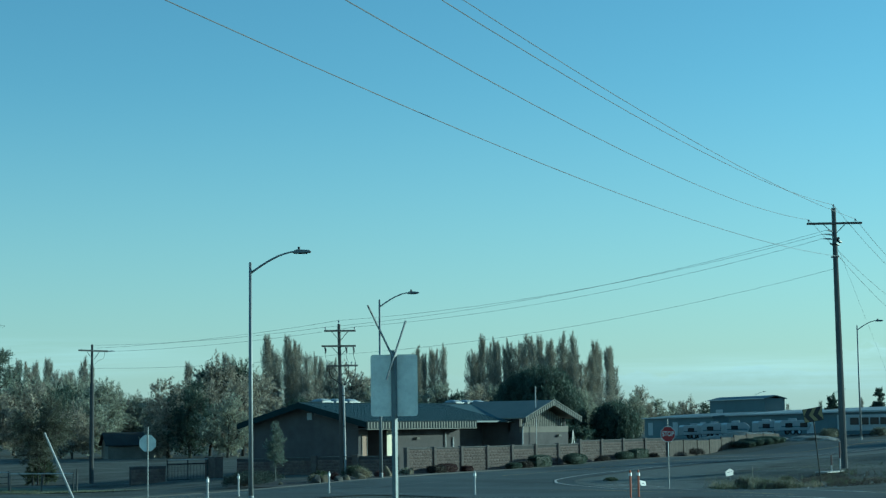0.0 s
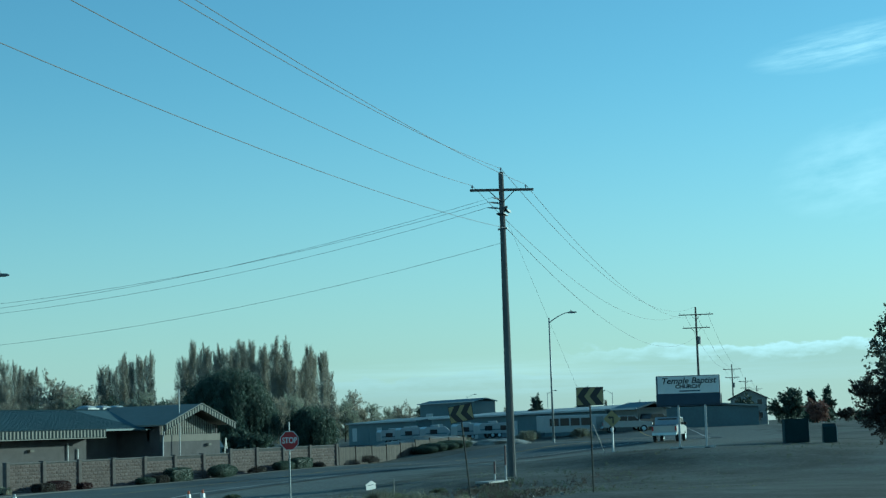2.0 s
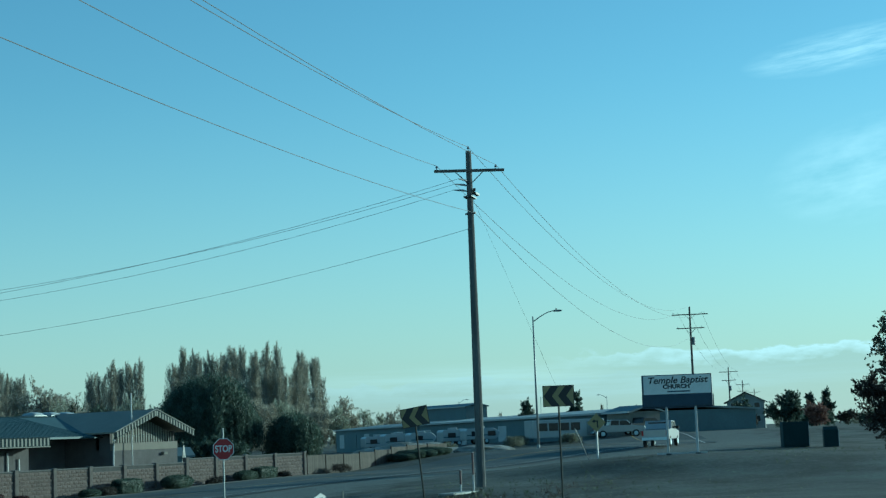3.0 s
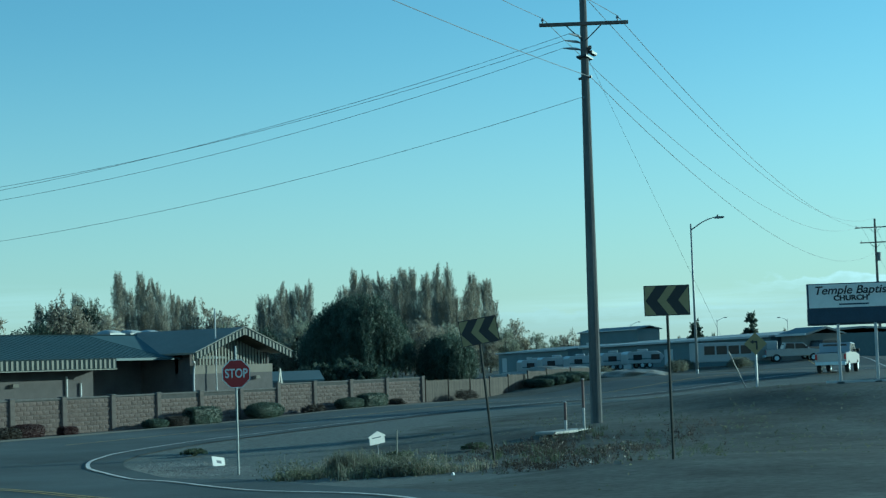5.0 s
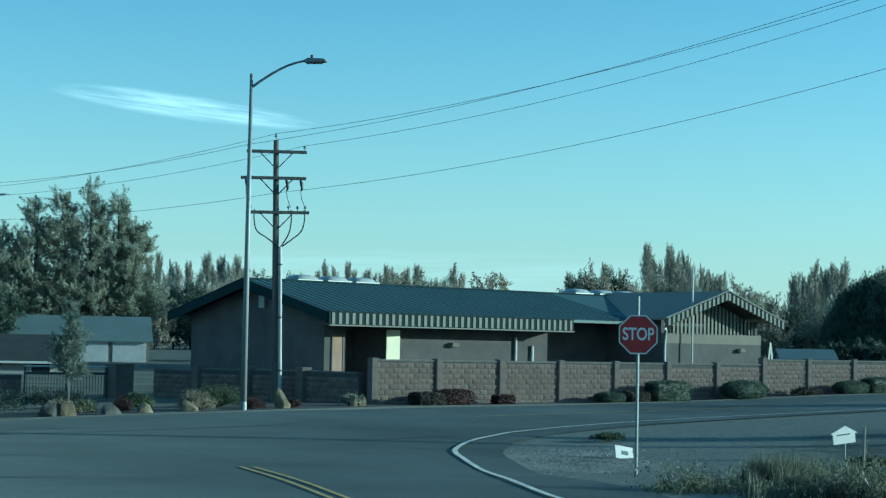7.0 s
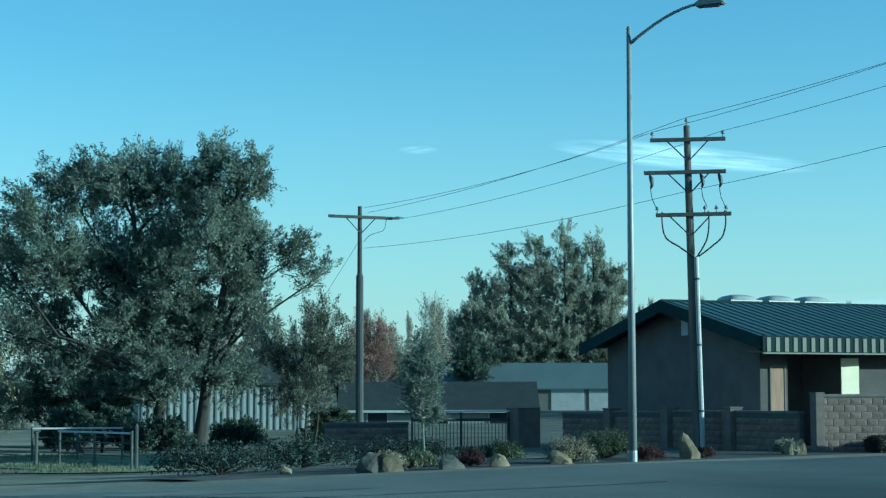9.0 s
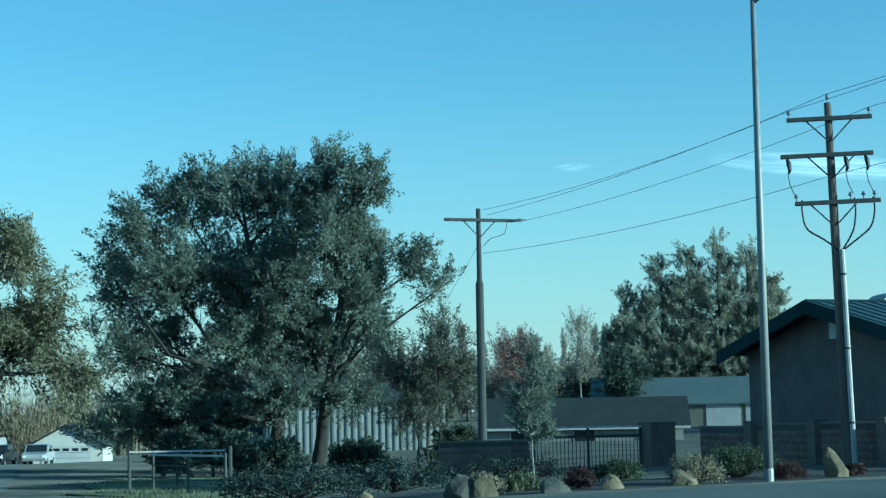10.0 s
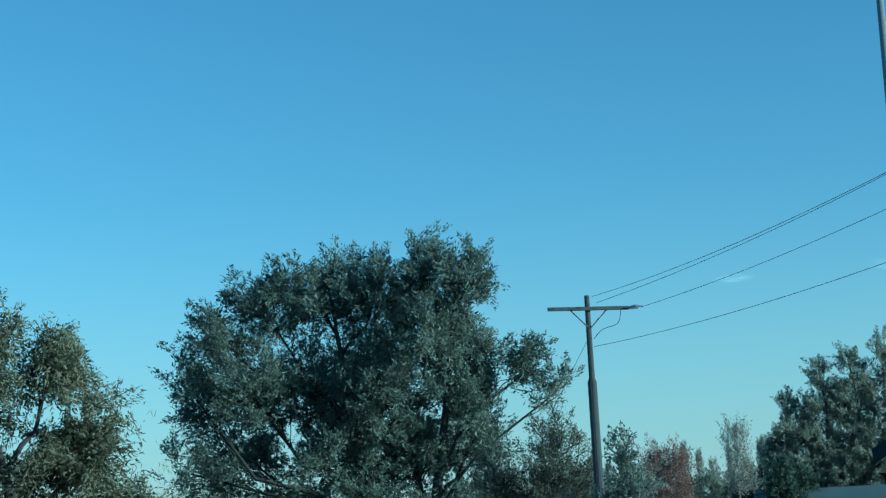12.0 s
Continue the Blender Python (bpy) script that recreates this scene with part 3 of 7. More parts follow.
ground = new("ground", raw_mesh("ground", verts, faces, M["earth"]))
tagged(ground, "bare dry earth field with sparse weeds", "ground", kind="structure")
for key, values in (("verge", verge), ("stony", stony)):
    layer = ground.data.attributes.new(key, "FLOAT", "POINT")
    layer.data.foreach_set("value", values.ravel().astype(np.float32))

YELLOW = [(-120, -68.3), (-85.6, -60.4), (-63.8, -55.4), (-51, -52.3), (-43.5, -50.1), (-36.6, -47.2), (-31.5, -44), (-25.5, -38.3), (-20.6, -32.2), (-18.45, -29.2), (-16.4, -25.2), (-13.9, -19.9)]
for off in (-0.12, 0.12):
    line_mark("centre_line", YELLOW, off, 0.075, 0.052, M["yellow_line"], "double yellow centre line")
LEFTEDGE = [(-120, -64.2), (-85.6, -56.4), (-63.8, -51.4), (-48.2, -47.6), (-38.7, -43.8), (-33.2, -40.2), (-29.5, -35), (-27, -27), (-26.5, -19.5), (-30, -16), (-60, -20.5)]
line_mark("edge_line", LEFTEDGE, 0, 0.09, 0.052, M["white_line"], "white edge line on the far lane")
line_mark("centre_line", MAIN[4:], -0.4, 0.12, 0.052, M["yellow_line"], "yellow centre line")
random.seed(4)
for k in range(10):
    x0, y0 = random.uniform(-25, 20), random.uniform(-9, -2)
    pts = [(x0 + 2.2 * j, y0 + 0.25 * j + random.uniform(-0.12, 0.12)) for j in range(random.randint(3, 8))]
    line_mark("crack_seal", pts, 0, 0.09, 0.048, M["tar"], "black tar seam in the asphalt")

NORTH = [(-70, -12.5), (-40, -6.2), (-20, -2.9), (-10, -1.7), (-4, -1.2), (0, -0.55), (4, 0.6), (9, 1.9), (16, 2.6), (30, 3.0), (46, 2.4)]
kerb_pts = curve_points([(x, y, 0) for x, y in NORTH], 1.0)
kerb = Shape()
for a, b in zip(kerb_pts, kerb_pts[1:]):
    d = (b - a).normalized()
    n = Vector((-d.y, d.x, 0))
    q = []
    for p in (a, b):
        z = ground_z(p.x, p.y)
        for o, h in ((0, 0.0), (0.03, 0.07), (0.17, 0.07), (0.17, 0.0)):
            s = p + n * o
            q.append((s.x, s.y, z + h))
    kerb.add(q, [(0, 4, 5, 1), (1, 5, 6, 2), (2, 6, 7, 3)])
tagged(new("kerb", kerb.mesh("kerb", M["kerb"])), "low concrete kerb along the road", "kerb", kind="structure")
BED = [(-11, -1.5), (-4, -1.0), (0, -0.35), (4, 0.8), (9, 2.1), (16, 2.8), (30, 3.2), (46, 2.6)]
tagged(new("planting_bed", raw_mesh("planting_bed", *ribbon(BED, -4.2, -0.1, 0.05, 4, 1.0), M["bark_bed"])), "mulched planting bed before the block wall", "planting bed", kind="structure")
tagged(new("lawn", raw_mesh("lawn", *ribbon([(58, -35.5), (70, -33.5), (84, -31)], 0, 7, 0.04, 5, 1.0, 0.6), M["lawn"])), "green lawn beyond the utility cabinets", "lawn", kind="structure")
tagged(new("lawn_verge", raw_mesh("lawn_verge", *ribbon([(-11.5, 13), (-10.2, 20), (-9.2, 28), (-7, 38)], -0.6, 5.5, 0.04, 6, 1.0, 1.6), M["lawn"])), "patchy lawn verge beside the drive", "lawn", kind="structure")


# ---- street lamps ----
def street_lamp(m, height, heading, label, reach=1.8):
    """A tapered steel pole with one upswept arm; heading: the arm's direction in degrees."""
    root = thing("street_lamp", label, "street lamp", m @ pose(0, 0, 0, 0, 0, heading), "street lamps")
    part("pole", Shape().tube([(0, 0, 0), (0, 0, height * 0.5), (0, 0, height)], (0.1, 0.08, 0.055), 12), M["galv"], root, smooth=True)
    part("base_cover", Shape().tube([(0, 0, 0), (0, 0, 0.28), (0, 0, 0.34)], (0.108, 0.108, 0.095), 12), M["galv"], root)
    part("pole_cap", Shape().tube([(0, 0, height), (0, 0, height + 0.05)], (0.06, 0.03), 10), M["galv"], root)
    z = height - 0.4
    arm = [(reach * t, 0, z + 0.86 * math.sin(t * math.pi * 0.47)) for t in np.linspace(0, 1, 9)]
    part("arm", Shape().tube(arm, [0.045 - 0.012 * t for t in np.linspace(0, 1, 9)], 8), M["galv"], root, smooth=True)
    head = Shape()
    zt = arm[-1][2]
    outline = [(reach - 0.15, zt - 0.03), (reach - 0.05, zt - 0.09), (reach + 0.55, zt - 0.055), (reach + 0.62, zt - 0.01), (reach + 0.5, zt + 0.05), (reach, zt + 0.07)]
    head.prism(outline, -0.16, 0.16)
    h = part("lamp_head", head, M["galv"], root, "flat grey lamp head", bevel=0.02)
    part("photocell", Shape().tube([(reach + 0.12, 0, zt + 0.06), (reach + 0.12, 0, zt + 0.18)], 0.05, 8), M["iron"], h)
    part("lens", Shape().box(reach + 0.08, -0.11, zt - 0.095, reach + 0.45, 0.11, zt - 0.07), M["glass"], h)
    return root


def at(x, y, dz=0.0, rz=0.0):
    return pose(x, y, ground_z(x, y) + dz, 0, 0, rz)


street_lamp(at(0, 0), 10.6, -48, "tall galvanised street lamp beside the planting bed")
street_lamp(at(-32.25, -17.3), 9.42, -52, "tall galvanised street lamp at the road junction")
street_lamp(at(71, -2.6), 10.5, -58, "tall galvanised street lamp before the warehouses")
for x, y, h, a in ((320, 119.5, 10, -58), (330, 102.7, 10.2, -58), (338, 89, 9.6, 122)):
    street_lamp(at(x, y), h, a, "distant galvanised street lamp along the highway")


# ---- utility poles ----
def insulator(shape, x, y, z, h=0.2):
    shape.tube([(x, y, z), (x, y, z + h * 0.45), (x, y, z + h * 0.5), (x, y, z + h * 0.75), (x, y, z + h)], (0.02, 0.02, 0.065, 0.05, 0.025), 8)


def crossarm(root, z, length, facing, offset=0.0, pins=(), braces=True, mat="pole_wood"):
    """A timber crossarm on a pole with flat braces and pin insulators; facing: degrees of the arm's run."""
    m = pose(0, 0, z, 0, 0, facing)
    arm = part("crossarm", Shape().box(-length / 2 + offset, -0.2, -0.06, length / 2 + offset, -0.1, 0.06), M[mat], root, bevel=0.012, m=m)
    if braces:
        for s in (-1, 1):
            part("brace", Shape().tube([(s * 0.05, -0.12, -0.62), (s * 0.62, -0.1, -0.04)], 0.022, 5), M["iron"], root, m=m)
    for p in pins:
        s = Shape()
        insulator(s, p, -0.15, 0.06)
        part("insulator", s, M["porcelain"], arm)
    return arm


def utility_pole(m, height, lean, label, radius=0.17, mat="pole_wood"):
    root = thing("utility_pole", label, "utility pole", m, "utility poles")
    root.matrix_basis = m @ pose(0, 0, 0, lean[0], lean[1], 0)
    pts = [(0, 0, -0.3), (0, 0, height * 0.35), (0, 0, height * 0.7), (0, 0, height)]
    part("pole", Shape().tube(pts, (radius, radius * 0.9, radius * 0.75, radius * 0.62), 12), M[mat], root, smooth=False)
    return root


P1 = utility_pole(pose(9.82, -24.99, 0.36), 15.1, (-3.2, 7.4), "tall leaning weathered timber utility pole", 0.205, "cool_wood")
crossarm(P1, 14.15, 3.15, -63, 0, (-1.45, 1.2))
crossarm(P1, 13.25, 0.75, 40, 0.1, (), False)
s = Shape()
insulator(s, 0, 0, 15.1, 0.25)
part("insulator", s, M["porcelain"], P1)
for k, (x, y, z) in enumerate(((-0.85, 0.15, 13.65), (-0.8, 0.35, 13.45), (-0.75, 0.45, 13.2), (-0.2, 0, 11.45))):
    part("strain_insulator", Shape().tube([(0, 0, z), (x * 0.4, y * 0.4, z + 0.02), (x * 0.6, y * 0.6, z), (x, y, z - 0.03)], (0.02, 0.045, 0.045, 0.02), 6), M["porcelain"], P1)
part("pole_bracket", Shape().box(-0.28, -0.2, 12.9, 0.28, 0.2, 12.96).box(0.1, -0.25, 13.1, 0.5, -0.1, 13.2), M["iron"], P1)
part("spool_clamp", Shape().tube([(0, -0.25, 12.2), (0, 0.25, 12.2)], 0.05, 8), M["iron"], P1)
# white marker pipes and a low slab at its foot
for x, y, h in ((7.54, -25.66, 1.55), (6.05, -25.76, 0.95)):
    root = thing("marker_pipe", "white painted steel pipe beside the utility pole", "pipe", at(x, y), "marker pipes")
    part("pipe", Shape().tube([(0, 0, -0.05), (0, 0, h)], 0.04, 10), M["pvc"], root)
    # the shading on the upper pipe, put on as a dark red sleeve
    part("red_sleeve", Shape().tube([(0, 0, h * 0.42), (0, 0, h + 0.02)], 0.046, 10), M["pipe_shade"], root, "dark red sleeve for the shaded upper pipe")
    part("pipe_cap", Shape().tube([(0, 0, h + 0.02), (0, 0, h + 0.05)], (0.055, 0.03), 10), M["pvc"], root)
root = thing("utility_slab", "low pale concrete slab at the pole's foot", "slab", at(6.07, -25.68), "")
part("slab", Shape().box(-1.3, -0.35, 0, 1.3, 0.35, 0.09), M["offwhite"], root, bevel=0.02)

U = utility_pole(pose(7.6, 8.72, -0.1), 9.95, (0, -1.45), "red-brown utility pole with three crossarms and cable terminations", 0.16)
UF = -25
crossarm(U, 9.5, 2.3, UF, 0, (-1.08, 1.08), mat="grey_wood")
crossarm(U, 8.5, 2.5, UF, -0.12, (), mat="grey_wood")
crossarm(U, 7.2, 2.3, UF, 0.1, (-1.0, 0.45, 0.8, 1.1), mat="grey_wood")
s = Shape()
insulator(s, 0, 0, 9.95, 0.25)
part("insulator", s, M["porcelain"], U)
um = pose(0, 0, 0, 0, 0, UF)
for x in (-1.2, 0.35, 0.9):
    part("fuse_cutout", Shape().tube([(x, -0.22, 8.42), (x + 0.03, -0.28, 8.3), (x + 0.05, -0.28, 8.12), (x + 0.02, -0.22, 8.02)], (0.04, 0.07, 0.05, 0.03), 8), M["iron"], U, m=um)
    part("jumper", Shape().tube([(x, -0.24, 8.0), (x + 0.03, -0.3, 7.7), (x + 0.16, -0.25, 7.4)], 0.012, 5), M["rubber"], U, m=um)
for x, drop in ((-0.85, 6.2), (0.55, 5.95), (1.05, 6.05)):
    pts = [(x, -0.15, 7.3), (x * 1.02, -0.18, 6.95), (x * 0.9, -0.18, 6.5), (x * 0.5 + 0.08, -0.18, 6.2), (0.12, -0.17, 5.85)]
    part("cable_loop", Shape().tube(curve_points(pts, 0.1), 0.025, 6), M["rubber"], U, m=um)
part("riser_conduit", Shape().tube([(0.13, -0.2, -0.1), (0.13, -0.18, 5.9)], 0.075, 10), M["pvc"], U, "grey riser conduit", m=um)
for z in (1.2, 3.2, 5.2):
    part("conduit_strap", Shape().tube([(0.13, -0.19, z), (0.13, -0.19, z + 0.06)], 0.09, 10), M["iron"], U, m=um)

V = utility_pole(pose(5.0, 29.1, -0.75), 9.95, (0, 0), "timber utility pole behind the block wall", 0.135, "grey_wood")
crossarm(V, 9.5, 2.75, -2, -0.02, (), mat="grey_wood")
part("pole_butt", Shape().tube([(0, 0, -0.3), (0, 0, 7.1), (0, 0, 7.2)], (0.165, 0.15, 0.12), 12), M["grey_wood"], V, "thicker spliced lower pole")
for x in (-0.2, 0.25):
    part("strain_insulator", Shape().tube([(1.25, -0.15 + x, 9.5), (1.5, -0.25 + x, 9.52), (1.75, -0.3 + x, 9.5)], (0.02, 0.05, 0.02), 6), M["porcelain"], V)
part("jumper", Shape().tube(curve_points([(1.1, -0.15, 9.45), (0.95, -0.2, 9.0), (0.4, -0.2, 8.8), (0.1, -0.15, 8.5)], 0.1), 0.012, 5), M["rubber"], V)

POLES = [(145, 7.4, 14.9, 4.3), (276, 41, 12.5, 3.6), (360, 62, 12, 3.4), (450, 84, 12, 3.4)]
for x, y, h, w in POLES:
    p = utility_pole(at(x, y), h, (0, 0), "timber utility pole along the highway", 0.17)
    crossarm(p, h - 0.95, w, -72, 0, (-w * 0.46, w * 0.4))
    crossarm(p, h - 2.6, w * 0.78, -72, 0, (-w * 0.35, w * 0.3))
    part("transformer", Shape().tube([(0.3, -0.2, h - 4.6), (0.3, -0.2, h - 3.7), (0.3, -0.2, h - 3.65)], (0.24, 0.24, 0.1), 10), M["galv"], p)


# ---- wires ----
def wire(a, b, sag, label, radius=0.012, lift=0.0):
    a, b = Vector(a), Vector(b)
    pts = []
    for t in np.linspace(0, 1, 29):
        p = a.lerp(b, t)
        p.z -= sag * 4 * t * (1 - t)
        pts.append(p)
    root = thing("overhead_wire", label, "wire", Matrix.Translation(a), "overhead wires")
    part("conductor", Shape().tube([p - a for p in pts], radius, 5), M["wire"], root)
    return root


def on_pole(pole, x, y, z):
    bpy.context.view_layer.update()
    return pole.matrix_basis @ Vector((x, y, z))


def on_arm(pole, facing, along, z, off=-0.15):
    return on_pole(pole, *(pose(0, 0, 0, 0, 0, facing) @ Vector((along, off, z))))


ends = [on_arm(P1, -63, -1.45, 14.4), on_pole(P1, 0, 0, 15.3), on_arm(P1, -63, 1.2, 14.4), on_pole(P1, 0, -0.2, 12.2)]
starts = [(-120, -62, 10.5), (-120, -60.5, 12.0), (-120, -56, 15.75), (-120, -56, 12.0)]
for a, b, sag in zip(starts, ends, (2.2, 2.2, 2.2, 2.2)):
    wire(a, b, sag, "high conductor running to the leaning pole")
nx0, ny0 = POLES[0][:2]
zt = ground_z(nx0, ny0) + POLES[0][2]
far_ends = [(nx0 + 0.5, ny0 + 1.9, zt - 0.7), (nx0, ny0, zt + 0.1), (nx0 - 0.4, ny0 - 1.7, zt - 0.7), (nx0, ny0, zt - 3.6)]
for a, b, sag in zip(ends, far_ends, (3.0, 3.0, 3.0, 3.2)):
    wire(a, b, sag, "conductor sagging away along the highway")
for p, q in zip(POLES, POLES[1:]):
    za, zb = ground_z(*p[:2]) + p[2], ground_z(*q[:2]) + q[2]
    for o in (-1.5, 0, 1.5):
        wire((p[0], p[1] + o, za - 0.7), (q[0], q[1] + o, zb - 0.7), 1.5, "distant conductor along the highway", 0.015)
# branch line over the junction to the riser pole and on behind the wall
tap = [on_pole(P1, -0.85, 0.15, 13.62), on_pole(P1, -0.8, 0.35, 13.42), on_pole(P1, -0.75, 0.45, 13.17), on_pole(P1, -0.2, 0, 11.45)]
mid = [on_arm(U, UF, -1.08, 9.75), on_pole(U, 0, 0, 10.2), on_arm(U, UF, 1.08, 9.75), on_pole(U, 0, -0.15, 7.95)]
last = [on_pole(V, 0.15, -0.12, 9.9), on_pole(V, 0.3, -0.12, 9.7), on_pole(V, 1.75, -0.3, 9.5), on_pole(V, 0.1, -0.15, 8.25)]
for a, b, c in zip(tap, mid, last):
    wire(a, b, 0.75, "branch conductor crossing the junction", 0.008)
    wire(b, c, 0.25, "branch conductor behind the block wall", 0.008)
guy_top, guy_foot = on_pole(P1, 0, 0, 13.2), Vector((35.6, -20.3, ground_z(35.6, -20.3)))
guy = wire(guy_top, guy_foot, 0.0, "taut guy wire from the leaning pole", 0.005)
guard = guy_foot.lerp(guy_top, 0.16)
part("guy_guard", Shape().tube([guy_foot - guy_top, guard - guy_top], 0.026, 8), M["pvc"], guy, "pale plastic guard sleeve")
wire(on_pole(V, 0, 0, 8.6), (3.2, 33, 3), 0.0, "taut guy wire behind the pole", 0.008)


# ---- road signs ----
def text_shape(body, size, font_scale_x=1.0, shear=0.0, offset=0.0):
    cu = bpy.data.curves.new("lettering", "FONT")
    cu.body, cu.size, cu.align_x, cu.align_y, cu.extrude = body, size, "CENTER", "CENTER", 0.004
    cu.shear = shear
    cu.offset = offset
    ob = new("lettering", cu)
    ob.scale = (font_scale_x, 1, 1)
    me = ob.to_mesh().copy()
    ob.to_mesh_clear()
    me.transform(Matrix.Diagonal((font_scale_x, 1, 1, 1)))
    bpy.data.objects.remove(ob)
    return me


def face_part(name, me, mat, parent, m, label=""):
    me.materials.clear()
    me.materials.append(mat)
    return part(name, me, mat, parent, label, m=m)


def ngon_plate(n, r, depth, turn):
    s = Shape()
    o = [(r * math.cos(turn + 2 * math.pi * k / n), r * math.sin(turn + 2 * math.pi * k / n)) for k in range(n)]
    return s.add([(x, y, 0) for x, y in o] + [(x, y, depth) for x, y in o], [tuple(reversed(range(n))), tuple(range(n, 2 * n))] + [(k, (k + 1) % n, (k + 1) % n + n, k + n) for k in range(n)])


def square_post(h, w=0.05):
    return Shape().box(-w / 2, -w / 2, -0.1, w / 2, w / 2, h)


def stop_sign(x, y, facing, label, centre=2.55):
    root = thing("stop_sign", label, "stop sign", at(x, y), "road signs")
    part("post", square_post(centre + 0.75), M["post_steel"], root, bevel=0.006)
    f = pose(0, 0, centre) @ pose(0, 0, 0, 0, 0, facing + 90) @ pose(0, -0.035, 0, 90, 0, 0)
    plate = part("sign_plate", ngon_plate(8, 0.41, 0.004, math.pi / 8), M["sign_back"], root, m=f)
    part("white_border", ngon_plate(8, 0.41, 0.002, math.pi / 8), M["sign_white"], plate, m=pose(0, 0, 0.005))
    part("red_face", ngon_plate(8, 0.385, 0.002, math.pi / 8), M["red"], plate, m=pose(0, 0, 0.008))
    face_part("lettering", text_shape("STOP", 0.34, 0.76, 0, 0.006), M["sign_white"], plate, pose(0, 0.0, 0.012))
    return root


stop_sign(-6.34, -22.25, 228, "red octagonal stop sign on a slim steel post", 2.72)
stop_sign(-25.25, -5.15, 50, "stop sign seen from its bare metal back", 2.55)


def chevron_sign(x, y, facing, tilt, label, top, w=0.96, h=0.64, lean=0.0):
    z = ground_z(x, y)
    way = pose(0, 0, 0, 0, 0, facing + 90)
    root = thing("chevron_sign", label, "road sign", at(x, y) @ way @ pose(0, 0, 0, 0, lean, 0) @ way.inverted(), "road signs")
    part("post", square_post(top - z - 0.05, 0.045), M["channel"], root)
    f = pose(0, 0, top - z - h / 2) @ pose(0, 0, 0, 0, 0, facing + 90) @ pose(0, -0.03, 0, 90, 0, 0) @ pose(0, 0, 0, 0, 0, tilt)
    s = Shape().box(-w / 2, -h / 2, 0, w / 2, h / 2, 0.004)
    plate = part("sign_plate", s, M["sign_yellow"], root, m=f)
    for cx in (-0.21, 0.23):
        o = [(cx + 0.24, h * 0.48), (cx - 0.01, h * 0.48), (cx - 0.24, 0), (cx - 0.01, -h * 0.48), (cx + 0.24, -h * 0.48), (cx + 0.01, 0)]
        c = Shape().add([(a, b, 0.005) for a, b in o] + [(a, b, 0.007) for a, b in o], [(6, 7, 8, 11), (8, 9, 10, 11)])
        part("chevron", c, M["sign_black"], plate, "black chevron")
    b = Shape()
    for x0, y0, x1, y1 in ((-w / 2, h / 2 - 0.02, w / 2, h / 2), (-w / 2, -h / 2, w / 2, -h / 2 + 0.02), (-w / 2, -h / 2, -w / 2 + 0.02, h / 2), (w / 2 - 0.02, -h / 2, w / 2, h / 2)):
        b.box(x0, y0, 0.0045, x1, y1, 0.0065)
    part("border", b, M["sign_black"], plate)
    return root


chevron_sign(-10.0, -36.58, 210, 0, "yellow sign with two black chevrons, on a thin post", 4.0)
chevron_sign(-6.44, -30.24, 222, 4, "tilted yellow sign with two black chevrons on a leaning post", 3.62, lean=-5)
root = thing("curve_sign", "yellow diamond curve sign on a pale post", "road sign", at(35.5, -20.8), "road signs")
part("post", square_post(2.4, 0.09), M["white"], root)
f = pose(0, 0, 2.3) @ pose(0, 0, 0, 0, 0, 205 + 90) @ pose(0, -0.06, 0, 90, 0, 0)
plate = part("sign_plate", Shape().box(-0.38, -0.38, 0, 0.38, 0.38, 0.004), M["sign_yellow"], root, m=f @ pose(0, 0, 0, 0, 0, 45))
arrow = Shape().box(0.02, -0.28, 0.005, 0.1, 0.08, 0.008).box(-0.1, 0.05, 0.005, 0.1, 0.13, 0.008)
arrow.add([(-0.09, -0.02, 0.008), (-0.09, 0.2, 0.008), (-0.26, 0.09, 0.008)], [(0, 1, 2)])
part("arrow", arrow, M["sign_black"], root, "black left-curving arrow", m=f @ pose(0, 0, 0.004))

# church sign
root = thing("church_sign", "white and dark blue roadside church sign on two posts", "sign board", pose(21.55, -30.2, ground_z(21.5, -30.2), 0, 0, -63), "road signs")
W, T = 3.25, 5.1 - ground_z(21.5, -30.2)
part("sign_frame", Shape().box(-W / 2 - 0.06, -0.09, T - 1.54, W / 2 + 0.06, 0.09, T), M["navy"], root, bevel=0.02)
f = pose(0, -0.1, 0, 90, 0, 0)
panel = part("name_panel", Shape().box(-W / 2, T - 0.93, 0, W / 2, T - 0.04, 0.012), M["sign_white"], root, m=f)
part("lower_panel", Shape().box(-W / 2 - 0.08, -0.03, T - 1.6, W / 2 + 0.12, 0.03, T - 0.98), M["navy"], root, "dark blue lower panel")
face_part("lettering", text_shape("Temple Baptist", 0.44, 1.08, 0.25, 0.008), M["sign_black"], panel, pose(0, T - 0.28, 0.016))
face_part("lettering", text_shape("CHURCH", 0.27, 1.15, 0, 0.012), M["sign_black"], panel, pose(-0.05, T - 0.58, 0.016))
part("small_print_bar", Shape().box(-0.5, T - 0.84, 0.012, 0.62, T - 0.78, 0.015), M["navy"], panel)
for x in (-0.56, 0.85):
    part("post", Shape().box(x - 0.05, -0.05, -0.1, x + 0.05, 0.05, T - 1.0), M["white"], root, "white painted post", bevel=0.01)
    part("footing", Shape().box(x - 0.12, -0.12, -0.1, x + 0.12, 0.12, 0.06), M["kerb"], root)
part("base_rail", Shape().box(-1.1, -0.05, 0.02, 1.3, 0.05, 0.1), M["white"], root)

